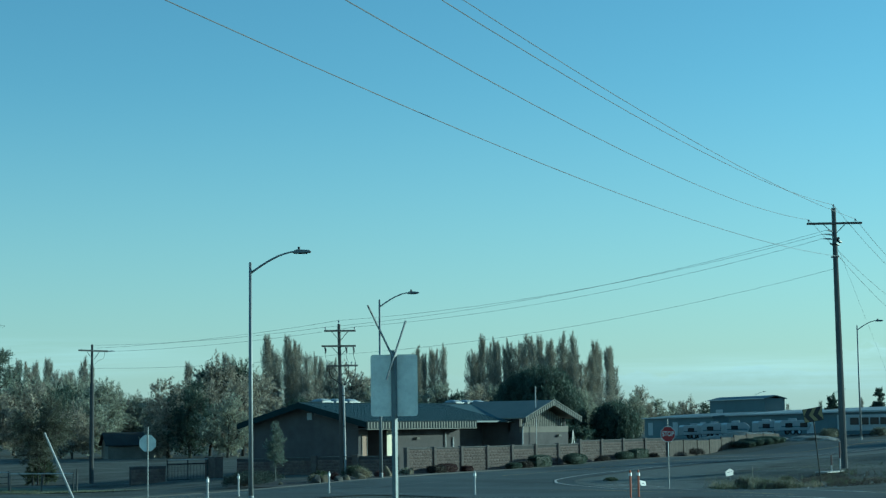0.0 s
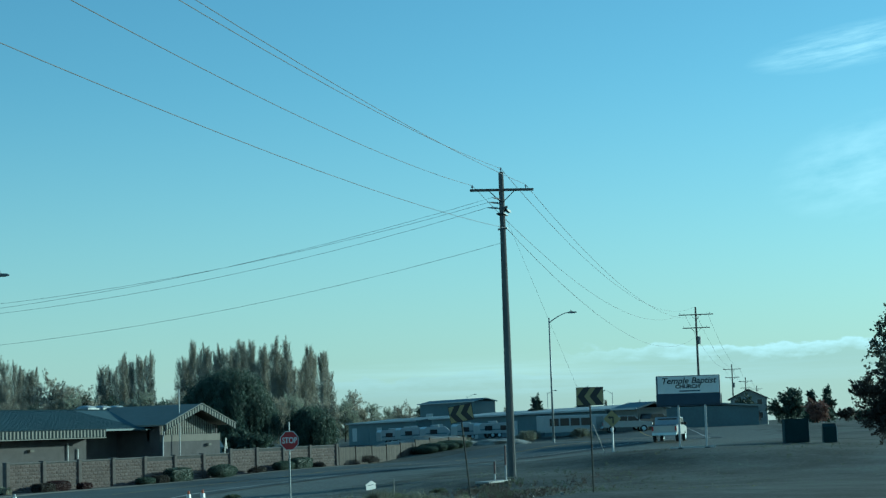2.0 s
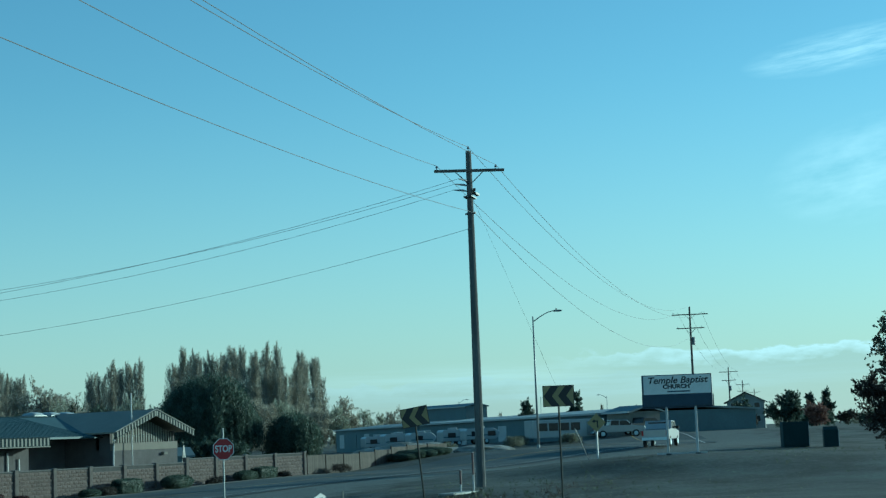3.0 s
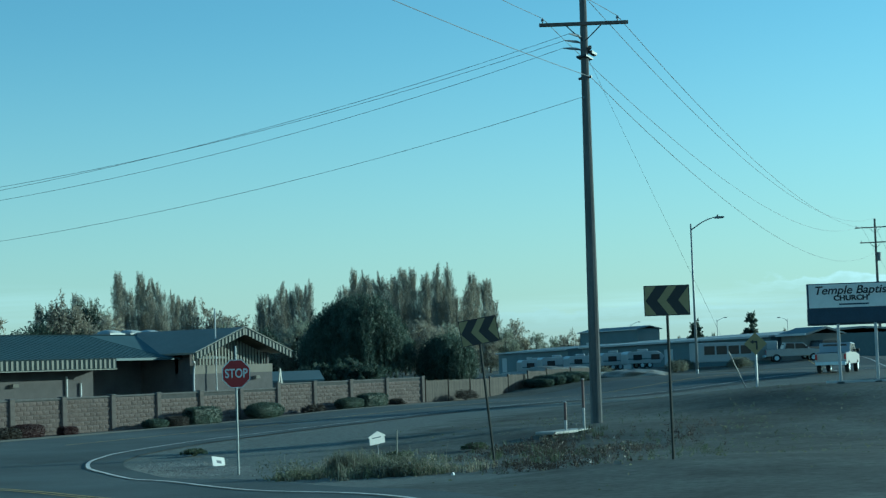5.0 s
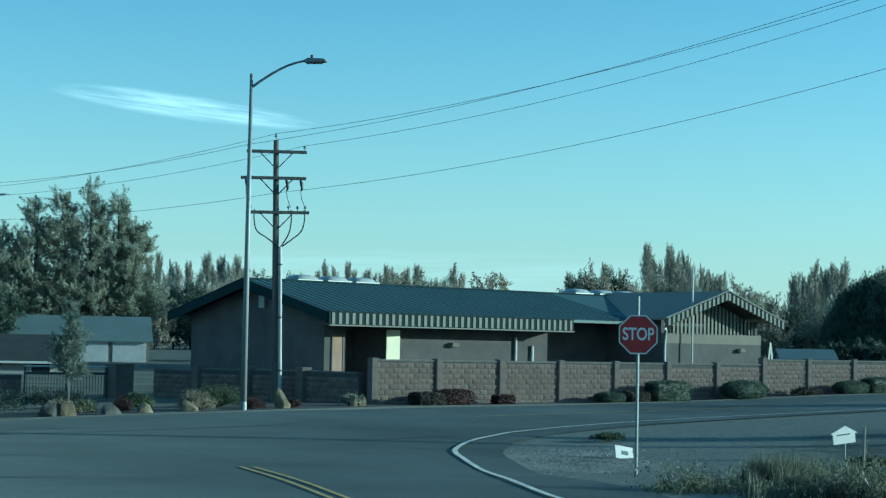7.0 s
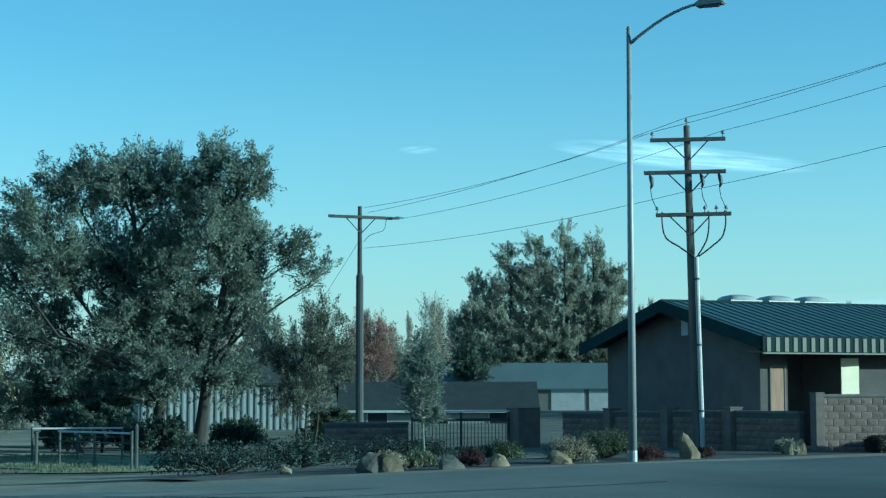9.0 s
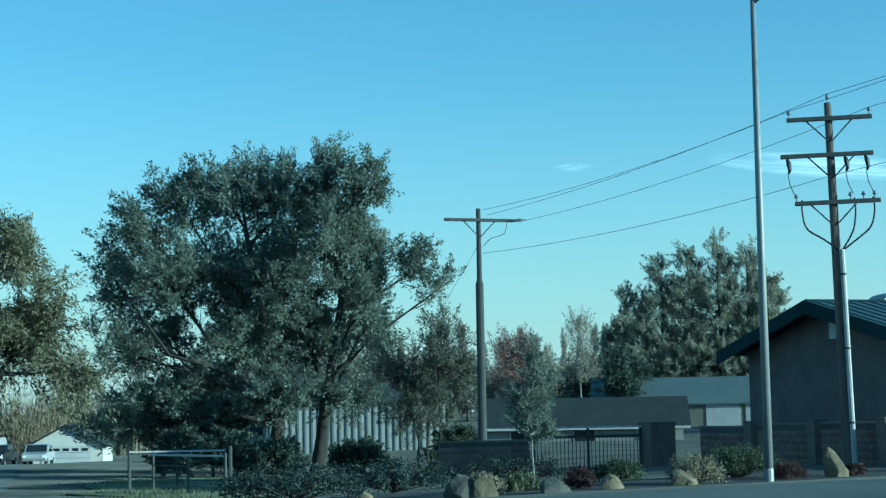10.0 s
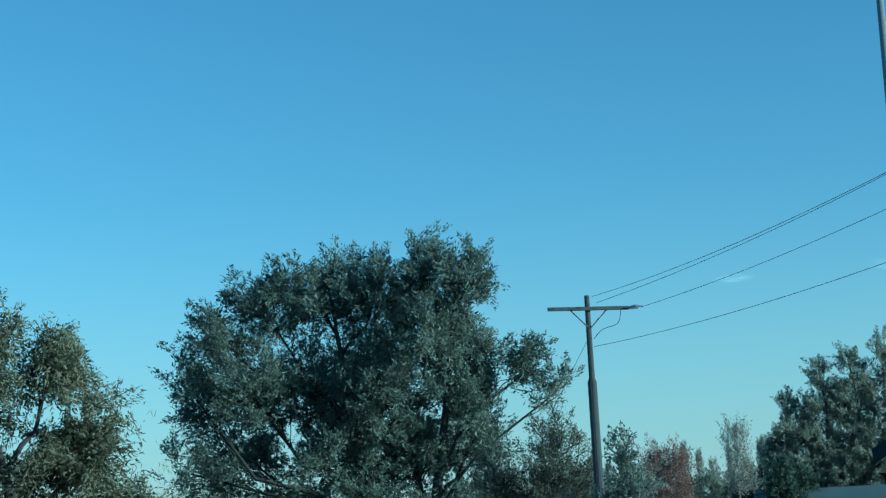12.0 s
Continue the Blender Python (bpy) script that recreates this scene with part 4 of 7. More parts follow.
# the bare back of a crossing sign at the junction
root = thing("crossing_sign", "bare back of a crossing sign with two crossed blades", "road sign", at(-67.0, -49.24), "road signs")
h = 3.84 - ground_z(-67.0, -49.24)
part("post", square_post(h + 0.05, 0.055), M["post_steel"], root)
f = pose(0, 0, h - 0.4) @ pose(0, 0, 0, 0, 0, 35 + 90) @ pose(0, -0.034, 0, 90, 0, 0)
rounded = [(sx * 0.265 + 0.038 * math.cos(a), sy * 0.36 + 0.038 * math.sin(a)) for sx, sy, a0 in ((1, 1, 0), (-1, 1, 90), (-1, -1, 180), (1, -1, 270)) for a in (radians(a0), radians(a0 + 30), radians(a0 + 60), radians(a0 + 90))]
k = len(rounded)
plate = Shape().add([(x, y, 0) for x, y in rounded] + [(x, y, 0.006) for x, y in rounded], [tuple(reversed(range(k))), tuple(range(k, 2 * k))] + [(j, (j + 1) % k, (j + 1) % k + k, j + k) for j in range(k)])
part("sign_plate", plate, M["sign_back"], root, "pale rectangular sign back", m=f)
for x0, z0, x1, z1 in ((-0.36, 0.63, -0.03, -0.04), (0.15, 0.43, -0.12, -0.33)):
    part("blade", Shape().tube([(x0 * 0.8 - 0.03, -0.04 - 0.6 * x0, h + z0), (x1 * 0.8 - 0.03, -0.04 - 0.6 * x1, h + z1)], 0.014, 6), M["galv"], root, "thin crossed blade seen edge-on")


def delineator(x, y, label, mat="white", h=1.05):
    root = thing("delineator_post", label, "marker post", at(x, y), "delineator posts")
    part("post", Shape().tube([(0, 0, -0.05), (0, 0, h * 0.97), (0, 0, h)], (0.04, 0.038, 0.02), 8), M[mat], root)
    part("reflector", Shape().box(-0.035, -0.05, h - 0.22, 0.035, 0.05, h - 0.1), M["sign_white"], root)


for x, y, mat in ((-19.7, -11.4, "white"), (-23.7, -9.3, "white"), (-21.5, -20.7, "white"), (-27.4, -31.4, "orange"), (-26.4, -31.2, "orange"), (-30.5, -13.5, "white")):
    delineator(x, y, "slim plastic delineator post at the road's edge", mat)
root = thing("marker_stick", "thin pale leaning marker stick in the dry grass", "marker post", at(-56.75, -33.32) @ pose(0, 0, 0, 0, -24, -56), "")
part("stick", Shape().tube([(0, 0, -0.1), (0, 0, 2.45)], (0.028, 0.022), 8), M["white"], root)
# small yard signs
root = thing("yard_sign", "small white yard sign leaning on thin wires", "yard sign", at(-3.55, -19.4, -0.16, -12), "yard signs")
part("panel", Shape().box(-0.24, -0.01, 0.14, 0.24, 0.01, 0.45), M["white"], root, m=pose(0, 0, 0, -22, 9, 0), bevel=0.003)
part("print_bar", Shape().box(-0.08, -0.015, 0.25, 0.1, -0.011, 0.34), M["navy"], root, m=pose(0, 0, 0, -22, 9, 0))
part("print_bar", Shape().box(-0.08, 0.011, 0.25, 0.1, 0.015, 0.34), M["navy"], root, m=pose(0, 0, 0, -22, 9, 0))
for x in (-0.2, 0.2):
    part("stake", Shape().tube([(x, 0, -0.05), (x, 0, 0.35)], 0.006, 5), M["galv"], root, m=pose(0, 0, 0, -22, 9, 0))
root = thing("yard_sign", "white house-shaped yard sign on a stake", "yard sign", at(-0.04, -22.6, 0.14, -15), "yard signs")
part("panel", Shape().prism([(-0.3, 0.2), (0.3, 0.2), (0.3, 0.4), (0.38, 0.4), (0.05, 0.58), (-0.35, 0.44), (-0.3, 0.4)], -0.012, 0.012), M["white"], root, m=pose(0, 0, 0, 0, -6, 0))
part("print_bar", Shape().box(-0.2, -0.016, 0.38, 0.16, -0.0125, 0.41), M["navy"], root, m=pose(0, 0, 0, 0, -6, 0))
part("stake", Shape().tube([(0, 0, -0.25), (0, 0, 0.3)], 0.012, 5), M["galv"], root)


# ---- the long low building behind the wall ----
BZ = -0.05
WALL_Y, EAVE_Y, RIDGE_Y, BACK_Y = 9.6, 8.35, 14.1, 19.6
EAVE_T, EAVE_B, RIDGE_Z = 3.42, 2.92, 4.78
bld = thing("community_hall", "long low brown hall with a green metal roof", "building", pose(0, 0, 0))
# walls with thickness, butted end to end; an entry recess near the west corner
part("wall", Shape().box(13.9, WALL_Y, BZ, 22.9, WALL_Y + 0.25, 3.2), M["wall_brown"], bld, "brown block wall")
part("wall", Shape().box(10.55, WALL_Y + 0.25, BZ, 10.8, BACK_Y - 0.6, 3.3), M["wall_brown"], bld)
part("wall", Shape().box(10.55, WALL_Y, BZ, 11.6, WALL_Y + 0.25, 3.2), M["wall_brown"], bld)
part("wall", Shape().box(10.8, WALL_Y + 2.3, BZ, 13.9, WALL_Y + 2.5, 3.2), M["wall_brown"], bld)
part("wall", Shape().box(13.9, WALL_Y + 0.25, BZ, 14.1, WALL_Y + 2.3, 3.2), M["wall_brown"], bld)
part("wall", Shape().box(22.9, WALL_Y + 1.6, BZ, 28.4, WALL_Y + 1.85, 3.3), M["wall_brown"], bld, "shaded recessed wall")
part("wall", Shape().box(10.8, BACK_Y - 0.6, BZ, 35.1, BACK_Y - 0.35, 3.2), M["wall_brown"], bld)
part("wall", Shape().box(22.65, WALL_Y + 0.25, BZ, 22.9, WALL_Y + 1.6, 3.3), M["wall_brown"], bld)
part("gable_wall", Shape().prism([(WALL_Y, 3.3), (BACK_Y - 0.35, 3.3), (RIDGE_Y, RIDGE_Z - 0.12)], -10.8, -10.55, Matrix(((0, -1, 0, 0), (1, 0, 0, 0), (0, 0, 1, 0), (0, 0, 0, 1)))), M["wall_brown"], bld, "dark west gable")
# courses of the lit front wall
part("door", Shape().box(0.33, -0.02, 0, 0.95, 0.02, 2.1), M["cream"], bld, "cream door standing open in the sun", m=pose(13.25, WALL_Y - 0.1, 0.68, 0, 0, -12), bevel=0.008)
part("window_panel", Shape().box(10.95, WALL_Y - 0.03, 1.0, 11.45, WALL_Y - 0.003, 2.5), M["wood_panel"], bld, "red-brown timber panel", bevel=0.006)
part("window_frame", Shape().box(10.9, WALL_Y - 0.05, 0.95, 10.95, WALL_Y, 2.55).box(11.45, WALL_Y - 0.05, 0.95, 11.5, WALL_Y, 2.55).box(10.95, WALL_Y - 0.05, 2.5, 11.45, WALL_Y, 2.55), M["tan_board"], bld)
for x, y, z in ((17.3, WALL_Y, 2.15), (33.7, 7.65, 2.15)):
    lampo = part("wall_light", Shape().prism([(-0.22, 0), (0.22, 0), (0.17, 0.16), (-0.17, 0.16)], -0.24, 0), M["tan_board"], bld, "small boxy wall light", m=pose(x, y, z), bevel=0.01)
for x, h in ((20.9, 2.6), (21.9, 2.25)):
    part("downpipe", Shape().tube([(x, WALL_Y - 0.08, BZ), (x, WALL_Y - 0.08, h)], 0.06, 8), M["white"], bld, "white downpipe")
part("vent_box", Shape().box(10.42, 13.5, 3.6, 10.55, 13.9, 4.1), M["white"], bld, "small white gable vent")


def roof_slab(name, corners, thick, mat, parent, label=""):
    """A sloping roof plane with thickness."""
    top = [Vector(c) for c in corners]
    low = [c - Vector((0, 0, thick)) for c in top]
    n = len(top)
    s = Shape().add(top + low, [tuple(range(n)), tuple(reversed(range(n, 2 * n)))] + [(k, k + n, (k + 1) % n + n, (k + 1) % n) for k in range(n)])
    return part(name, s, mat, parent, label)


X0, X1 = 9.75, 35.2
front = roof_slab("roof_slope", [(X0, EAVE_Y, EAVE_T), (X1, EAVE_Y, EAVE_T), (X1, RIDGE_Y, RIDGE_Z), (X0, RIDGE_Y, RIDGE_Z)], 0.12, M["roof"], bld, "green standing-seam front slope")
back = roof_slab("roof_slope", [(X0, BACK_Y, EAVE_T), (X0, RIDGE_Y, RIDGE_Z), (X1, RIDGE_Y, RIDGE_Z), (X1, BACK_Y, EAVE_T)], 0.12, M["roof"], bld)
part("ridge_cap", Shape().prism([(-0.16, -0.03), (0, 0.05), (0.16, -0.03)], 0, X1 - X0, pose(X1, RIDGE_Y, RIDGE_Z, 0, 0, 90)), M["fascia"], bld)
slope = math.atan2(RIDGE_Z - EAVE_T, RIDGE_Y - EAVE_Y)
length = math.hypot(RIDGE_Z - EAVE_T, RIDGE_Y - EAVE_Y)
seam = Shape().box(-0.015, 0, 0, 0.015, length, 0.025).mesh("seam", M["roof"])
for k in range(int((X1 - X0) / 0.41)):
    x = X0 + 0.2 + 0.41 * k
    if x > 27.5:
        break
    part("seam", seam, None, front, m=pose(x, EAVE_Y, EAVE_T, math.degrees(slope)))
# soffit and the battened eave fascia
part("soffit", Shape().box(X0, EAVE_Y, EAVE_B + 0.0, 23.2, WALL_Y - 0.003, EAVE_B + 0.05), M["soffit"], bld)
part("gutter_edge", Shape().box(X0, EAVE_Y - 0.11, EAVE_B - 0.05, 23.2, EAVE_Y - 0.002, EAVE_B - 0.003), M["batten"], bld, "pale lower edge of the fascia")
fasc = part("eave_fascia", Shape().box(X0, EAVE_Y - 0.06, EAVE_B, 23.2, EAVE_Y, EAVE_T + 0.02), M["fascia"], bld, "deep green fascia with pale panels")
panel_me = Shape().box(-0.075, -0.025, 0, 0.075, 0, EAVE_T - EAVE_B - 0.06).mesh("panel", M["batten"], bevel=0.006)
for k in range(40):
    x = X0 + 0.2 + 0.335 * k
    if x < 23.1:
        part("panel", panel_me, None, fasc, m=pose(x, EAVE_Y - 0.06, EAVE_B + 0.02))
part("rake_board", Shape().prism([(EAVE_Y, EAVE_B + 0.1), (RIDGE_Y, RIDGE_Z - 0.4), (BACK_Y, EAVE_B + 0.1), (BACK_Y, EAVE_T), (RIDGE_Y, RIDGE_Z + 0.02), (EAVE_Y, EAVE_T)], -X0, -X0 + 0.06, Matrix(((0, -1, 0, 0), (1, 0, 0, 0), (0, 0, 1, 0), (0, 0, 0, 1)))), M["fascia"], bld, "dark rake board")
# the gabled wing
WX0, WXP, WX1, WF, WE, WP = 27.6, 31.9, 36.1, 6.9, 3.62, 4.95
for a, b in (((WX0, WE), (WXP, WP)), ((WXP, WP), (WX1, WE))):
    sl = roof_slab("wing_roof", [(a[0], WF, a[1]), (b[0], WF, b[1]), (b[0], RIDGE_Y + 1.5, b[1]), (a[0], RIDGE_Y + 1.5, a[1])], 0.1, M["pale_roof"], bld, "paler metal roof of the gabled wing")
part("rake_edge", Shape().prism([(WX0, WE - 0.02), (WXP, WP), (WX1, WE - 0.02), (WX1, WE + 0.03), (WXP, WP + 0.05), (WX0, WE + 0.03)], WF - 0.1, WF - 0.002), M["batten"], bld, "pale metal edge along the gable")
rake = part("gable_fascia", Shape().prism([(WX0, WE - 0.02), (WXP, WP), (WX1, WE - 0.02), (WX1, WE - 0.42), (WXP, WP - 0.4), (WX0, WE - 0.42)], WF - 0.06, WF), M["fascia"], bld, "gable fascia striped with pale panels")
for sgn, xe in ((-1, WX0), (1, WX1)):
    rise = (WP - WE) / (WXP - WX0)
    for k in range(14):
        x = xe - sgn * (0.18 + 0.305 * k)
        zc = WE + rise * abs(x - xe)
        part("panel", Shape().add([(x - 0.07, 0, zc - 0.38 - sgn * 0.07 * -rise * -1), (x + 0.07, 0, zc - 0.38 + sgn * 0.07 * -rise), (x + 0.07, 0, zc - 0.05 + sgn * 0.07 * -rise), (x - 0.07, 0, zc - 0.05 - sgn * 0.07 * -rise),
                                  (x - 0.07, -0.03, zc - 0.38 + sgn * 0.07 * rise), (x + 0.07, -0.03, zc - 0.38 - sgn * 0.07 * rise), (x + 0.07, -0.03, zc - 0.05 - sgn * 0.07 * rise), (x - 0.07, -0.03, zc - 0.05 + sgn * 0.07 * rise)],
                                 [(4, 5, 6, 7), (0, 1, 5, 4), (1, 2, 6, 5), (2, 3, 7, 6), (3, 0, 4, 7)]), M["batten"], rake, m=pose(0, WF - 0.06, 0))
GY = 7.65
part("gable_wall", Shape().prism([(28.4, 2.55), (35.3, 2.55), (35.3, 3.75), (WXP, WP - 0.12), (28.4, 3.75)], GY + 1.0, GY + 1.2), M["wall_brown"], bld, "shaded gable siding")
part("gable_band", Shape().box(28.4, GY - 0.02, 2.5, 35.3, GY + 0.2, 2.95), M["wall_tan"], bld, "pale band below the gable")
part("wall", Shape().box(28.4, GY, BZ, 35.3, GY + 0.2, 2.5), M["wall_brown"], bld, "brown front wall of the wing")
part("wall", Shape().box(28.4, GY + 0.2, BZ, 28.6, RIDGE_Y, 3.6), M["wall_brown"], bld)
part("wall", Shape().box(35.1, GY + 0.2, BZ, 35.3, RIDGE_Y, 3.6), M["wall_brown"], bld)
for k in range(26):
    x = 28.55 + 0.27 * k
    top = WE + (WP - WE) * (1 - abs(x - WXP) / (WXP - WX0)) - 0.45
    if top > 3.1:
        part("gable_slat", Shape().box(-0.065, -0.03, 0, 0.065, 0, top - 2.97), M["batten"], bld, m=pose(x, GY + 0.3, 2.96))
part("downpipe", Shape().tube(curve_points([(27.75, 7.1, 3.15), (28.1, 7.3, 3.1), (28.32, 7.5, 2.9), (28.32, 7.55, 2.3), (28.32, 7.55, 0.2)], 0.2), 0.055, 8), M["white"], bld, "white gutter downpipe")
part("roof_post", Shape().tube([(29.9, 7.3, 0), (29.9, 7.3, 5.95)], 0.04, 8), M["white"], bld, "thin white mast", m=pose(0, 0, 0))
part("a_board", Shape().prism([(-0.3, 1.2), (-0.16, 1.2), (-0.02, 2.3), (0.16, 1.2), (0.3, 1.2), (0.05, 2.65), (-0.05, 2.65)], 0, 0.04), M["offwhite"], bld, "white pointed panel on the end wall", m=pose(36.0, 7.6, 0))
# skylight domes
for x, y, w in ((13.45, 15.0, 1.35), (15.05, 15.0, 1.35), (16.6, 15.0, 1.35), (30.2, 15.0, 1.3), (31.9, 15.0, 1.3), (33.5, 15.0, 1.3)):
    zr = RIDGE_Z - (y - RIDGE_Y) * math.tan(slope)
    cub = part("skylight", Shape().box(-w / 2, -0.6, -0.35, w / 2, 0.6, 0.06), M["curb"], bld, "pale skylight curb", m=pose(x, y, zr + 0.28), bevel=0.02)
    d = Shape()
    n, rings = 16, 4
    vs, fs = [], []
    for r in range(rings + 1):
        a = r / rings * math.pi / 2
        for k in range(n):
            t = 2 * math.pi * k / n
            cx, cy = math.cos(t), math.sin(t)
            q = max(abs(cx), abs(cy)) ** 0.55
            vs.append((w * 0.46 * math.cos(a) * cx / q, 0.55 * math.cos(a) * cy / q, 0.062 + 0.2 * math.sin(a)))
    for r in range(rings):
        for k in range(n):
            fs.append((r * n + k, r * n + (k + 1) % n, (r + 1) * n + (k + 1) % n, (r + 1) * n + k))
    d.add(vs, fs)
    part("dome", d, M["dome"], cub, "whitish acrylic dome", smooth=True)


# ---- block wall ----
def block_mesh(w, h, name="block", mat="block", seed=0):
    r = random.Random(seed)
    s = Shape()
    d = [r.uniform(0.015, 0.045) for _ in range(6)]
    vs = [(0, 0, 0), (w, 0, 0), (w, 0, h), (0, 0, h)]
    vs += [(0.008, -0.012, 0.008), (w - 0.008, -0.012, 0.008), (w - 0.008, -0.012, h - 0.008), (0.008, -0.012, h - 0.008)]
    vs += [(w * 0.3, -d[0] - 0.012, h * 0.35), (w * 0.72, -d[1] - 0.012, h * 0.6)]
    s.add(vs, [(0, 1, 5, 4), (1, 2, 6, 5), (2, 3, 7, 6), (3, 0, 4, 7), (4, 5, 8), (5, 9, 8), (5, 6, 9), (6, 7, 9), (7, 8, 9), (7, 4, 8)])
    return s


BW, BH = 0.4, 0.2
block_set = [block_mesh(BW - 0.008, BH - 0.008, seed=k).mesh("block", M["block"]) for k in range(5)]


def wall_run(p, q, height, label, pieces, cols_height, z0=None):
    """A run of block wall from p to q: a core, split-face blocks on its outer side and a cap."""
    p, q = Vector((*p, 0)), Vector((*q, 0))
    d = (q - p).normalized()
    ang = math.degrees(math.atan2(d.y, d.x))
    L = (q - p).length
    z = ground_z(*((p + q) / 2).to_2d()) - 0.03 if z0 is None else z0
    root = thing("block_wall", label, "wall", pose(p.x, p.y, z, 0, 0, ang), "block wall panels")
    part("wall_core", Shape().box(0, 0, -0.4, L, 0.16, height - 0.08), M["mortar"], root)
    part("wall_cap", Shape().box(0, -0.05, height - 0.08, L, 0.2, height), M["cap"], root, bevel=0.012)
    rows, cols = int((height - 0.08) / BH), int(L / BW)
    rest = Shape()
    for r in range(rows):
        for c in range(cols + 1):
            x = c * BW - (BW / 2 if r % 2 else 0)
            w = min(BW, L - x) - 0.008
            x0 = max(x, 0)
            w = min(BW - (x0 - x), L - x0) - 0.008
            if w < 0.08:
                continue
            if pieces and w > BW - 0.03:
                part("block", random.choice(block_set), None, root, m=pose(x0, 0, r * BH))
            else:
                b = block_mesh(w, BH - 0.008, seed=r * 31 + c)
                rest.add([(vx + x0, vy, vz + r * BH) for vx, vy, vz in b.v], b.f)
    if rest.v:
        tagged(part("block_courses", rest, M["block_far"], root), kind="stuff")
    return root


def pilaster(x, y, height, label="square brown block pilaster of the wall", w=0.44):
    root = thing("wall_pilaster", label, "pilaster", pose(x, y, ground_z(x, y) - 0.03), "wall pilasters")
    f = 0.13 if w < 0.42 else w / 2
    part("shaft", Shape().box(-w / 2, -f, -0.4, w / 2, w / 2, height), M["pilaster"], root, bevel=0.015)
    part("cap", Shape().box(-w / 2 - 0.02, -f - 0.02, height, w / 2 + 0.02, w / 2 + 0.03, height + 0.05), M["cap"], root, bevel=0.012)


random.seed(7)
FY = 4.35
POSTS = [8.76, 11.9, 15.14, 18.39, 21.62, 24.86, 28.1, 31.3, 34.6, 38.1, 41.8, 45.7]
for k, (a, b) in enumerate(zip(POSTS, POSTS[1:])):
    zb = ground_z((a + b) / 2, FY) - 0.03
    top = 1.64 if k < 7 else 1.86
    wall_run((a + 0.15, FY), (b - 0.15, FY), top - zb, "brown split-face block wall panel between pilasters", k < 4, 0, zb)
for k, x in enumerate(POSTS):
    zb = ground_z(x, FY)
    pilaster(x, FY, (1.67 if k < 7 else 1.9) - zb, w=0.3)
# the shaded return and the low wall further west
RET = [(8.55, 4.7), (8.5, 8.2), (8.5, 11.7), (8.45, 15.2), (8.4, 18.7)]
for k, (a, b) in enumerate(zip(RET, RET[1:])):
    wall_run((b[0], b[1] - 0.2), (a[0], a[1] + 0.2), 1.22, "block wall panel in the shade beside the pole", False, 0)
for x, y in RET[1:-1]:
    pilaster(x, y, 1.28)
pilaster(7.5, 19.8, 1.42, "broad block gate pillar", 0.9)
WEST = [(7.0, 19.9), (3.2, 20.3), (0.2, 20.6)]
for a, b in zip(WEST[1:], WEST[2:]):
    wall_run(b, a, 1.2, "low block wall panel in the shade", False, 0)
root = thing("metal_gate", "dark metal gate with a pale top rail", "gate", pose(3.3, 20.28, ground_z(5, 20) - 0.1, 0, 0, -6), "")
part("top_rail", Shape().box(0, -0.03, 1.46, 3.7, 0.03, 1.52), M["white"], root)
part("gate_frame", Shape().box(0, -0.025, 0.1, 3.7, 0.025, 0.16).box(0, -0.025, 1.14, 3.7, 0.025, 1.24).box(0, -0.025, 0.1, 0.06, 0.025, 1.5).box(3.64, -0.025, 0.1, 3.7, 0.025, 1.46).box(1.82, -0.025, 0.1, 1.9, 0.025, 1.46), M["iron"], root)
bar = Shape().box(-0.01, -0.01, 0.16, 0.01, 0.01, 1.14).mesh("bar", M["iron"])
for k in range(27):
    part("bar", bar, None, root, m=pose(0.13 + 0.132 * k, 0, 0))

# cedar fence further along the road
board_me = Shape().box(0.006, -0.01, 0.0, 0.144, 0.01, 1.55).mesh("board", M["cedar"])
CEDAR = [(46.2, 4.4), (52, 4.7), (58, 5.3), (64, 5.6), (70.5, 5.2)]
SUNK = iter((0.22, 0.25, 0.3, 0.33, 0.4, 0.5, 0.62, 0.75))  # metres each panel is sunk into the ground to lower its top
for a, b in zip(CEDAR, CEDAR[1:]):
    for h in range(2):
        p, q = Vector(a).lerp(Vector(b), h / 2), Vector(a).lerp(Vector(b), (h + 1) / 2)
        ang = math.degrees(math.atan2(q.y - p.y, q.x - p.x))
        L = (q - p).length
        root = thing("cedar_fence", "weathered tan cedar board fence panel", "fence", pose(p.x, p.y, ground_z(p.x, p.y) - next(SUNK), 0, 0, ang), "cedar fence panels")
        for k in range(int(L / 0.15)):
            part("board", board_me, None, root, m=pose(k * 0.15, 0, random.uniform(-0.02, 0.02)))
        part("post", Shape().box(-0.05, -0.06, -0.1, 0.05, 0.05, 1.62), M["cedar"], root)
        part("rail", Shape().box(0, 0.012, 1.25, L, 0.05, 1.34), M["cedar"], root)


# ---- plants ----
def leaf_mesh(name, centres, count, spread_r, size, mat, seed, droop=0.0, flat=0.55):
    """Many small two-faced leaves, clustered round the given centres."""
    rs = np.random.RandomState(seed)
    c = np.array(centres)
    pick = rs.randint(0, len(c), count)
    rad = np.asarray(spread_r)[pick] if hasattr(spread_r, "__len__") else spread_r
    off = rs.normal(size=(count, 3)).clip(-1.7, 1.7) * (np.reshape(rad, (-1, 1)) if hasattr(rad, "__len__") else rad) * 0.55
    off[:, 2] *= 0.8
    p = c[pick] + off
    p[:, 2] -= droop * np.abs(rs.normal(size=count))
    a = rs.normal(size=(count, 3))
    a[:, 2] -= droop * 1.5
    return leaves_at(name, p, a, size, mat, rs, flat)


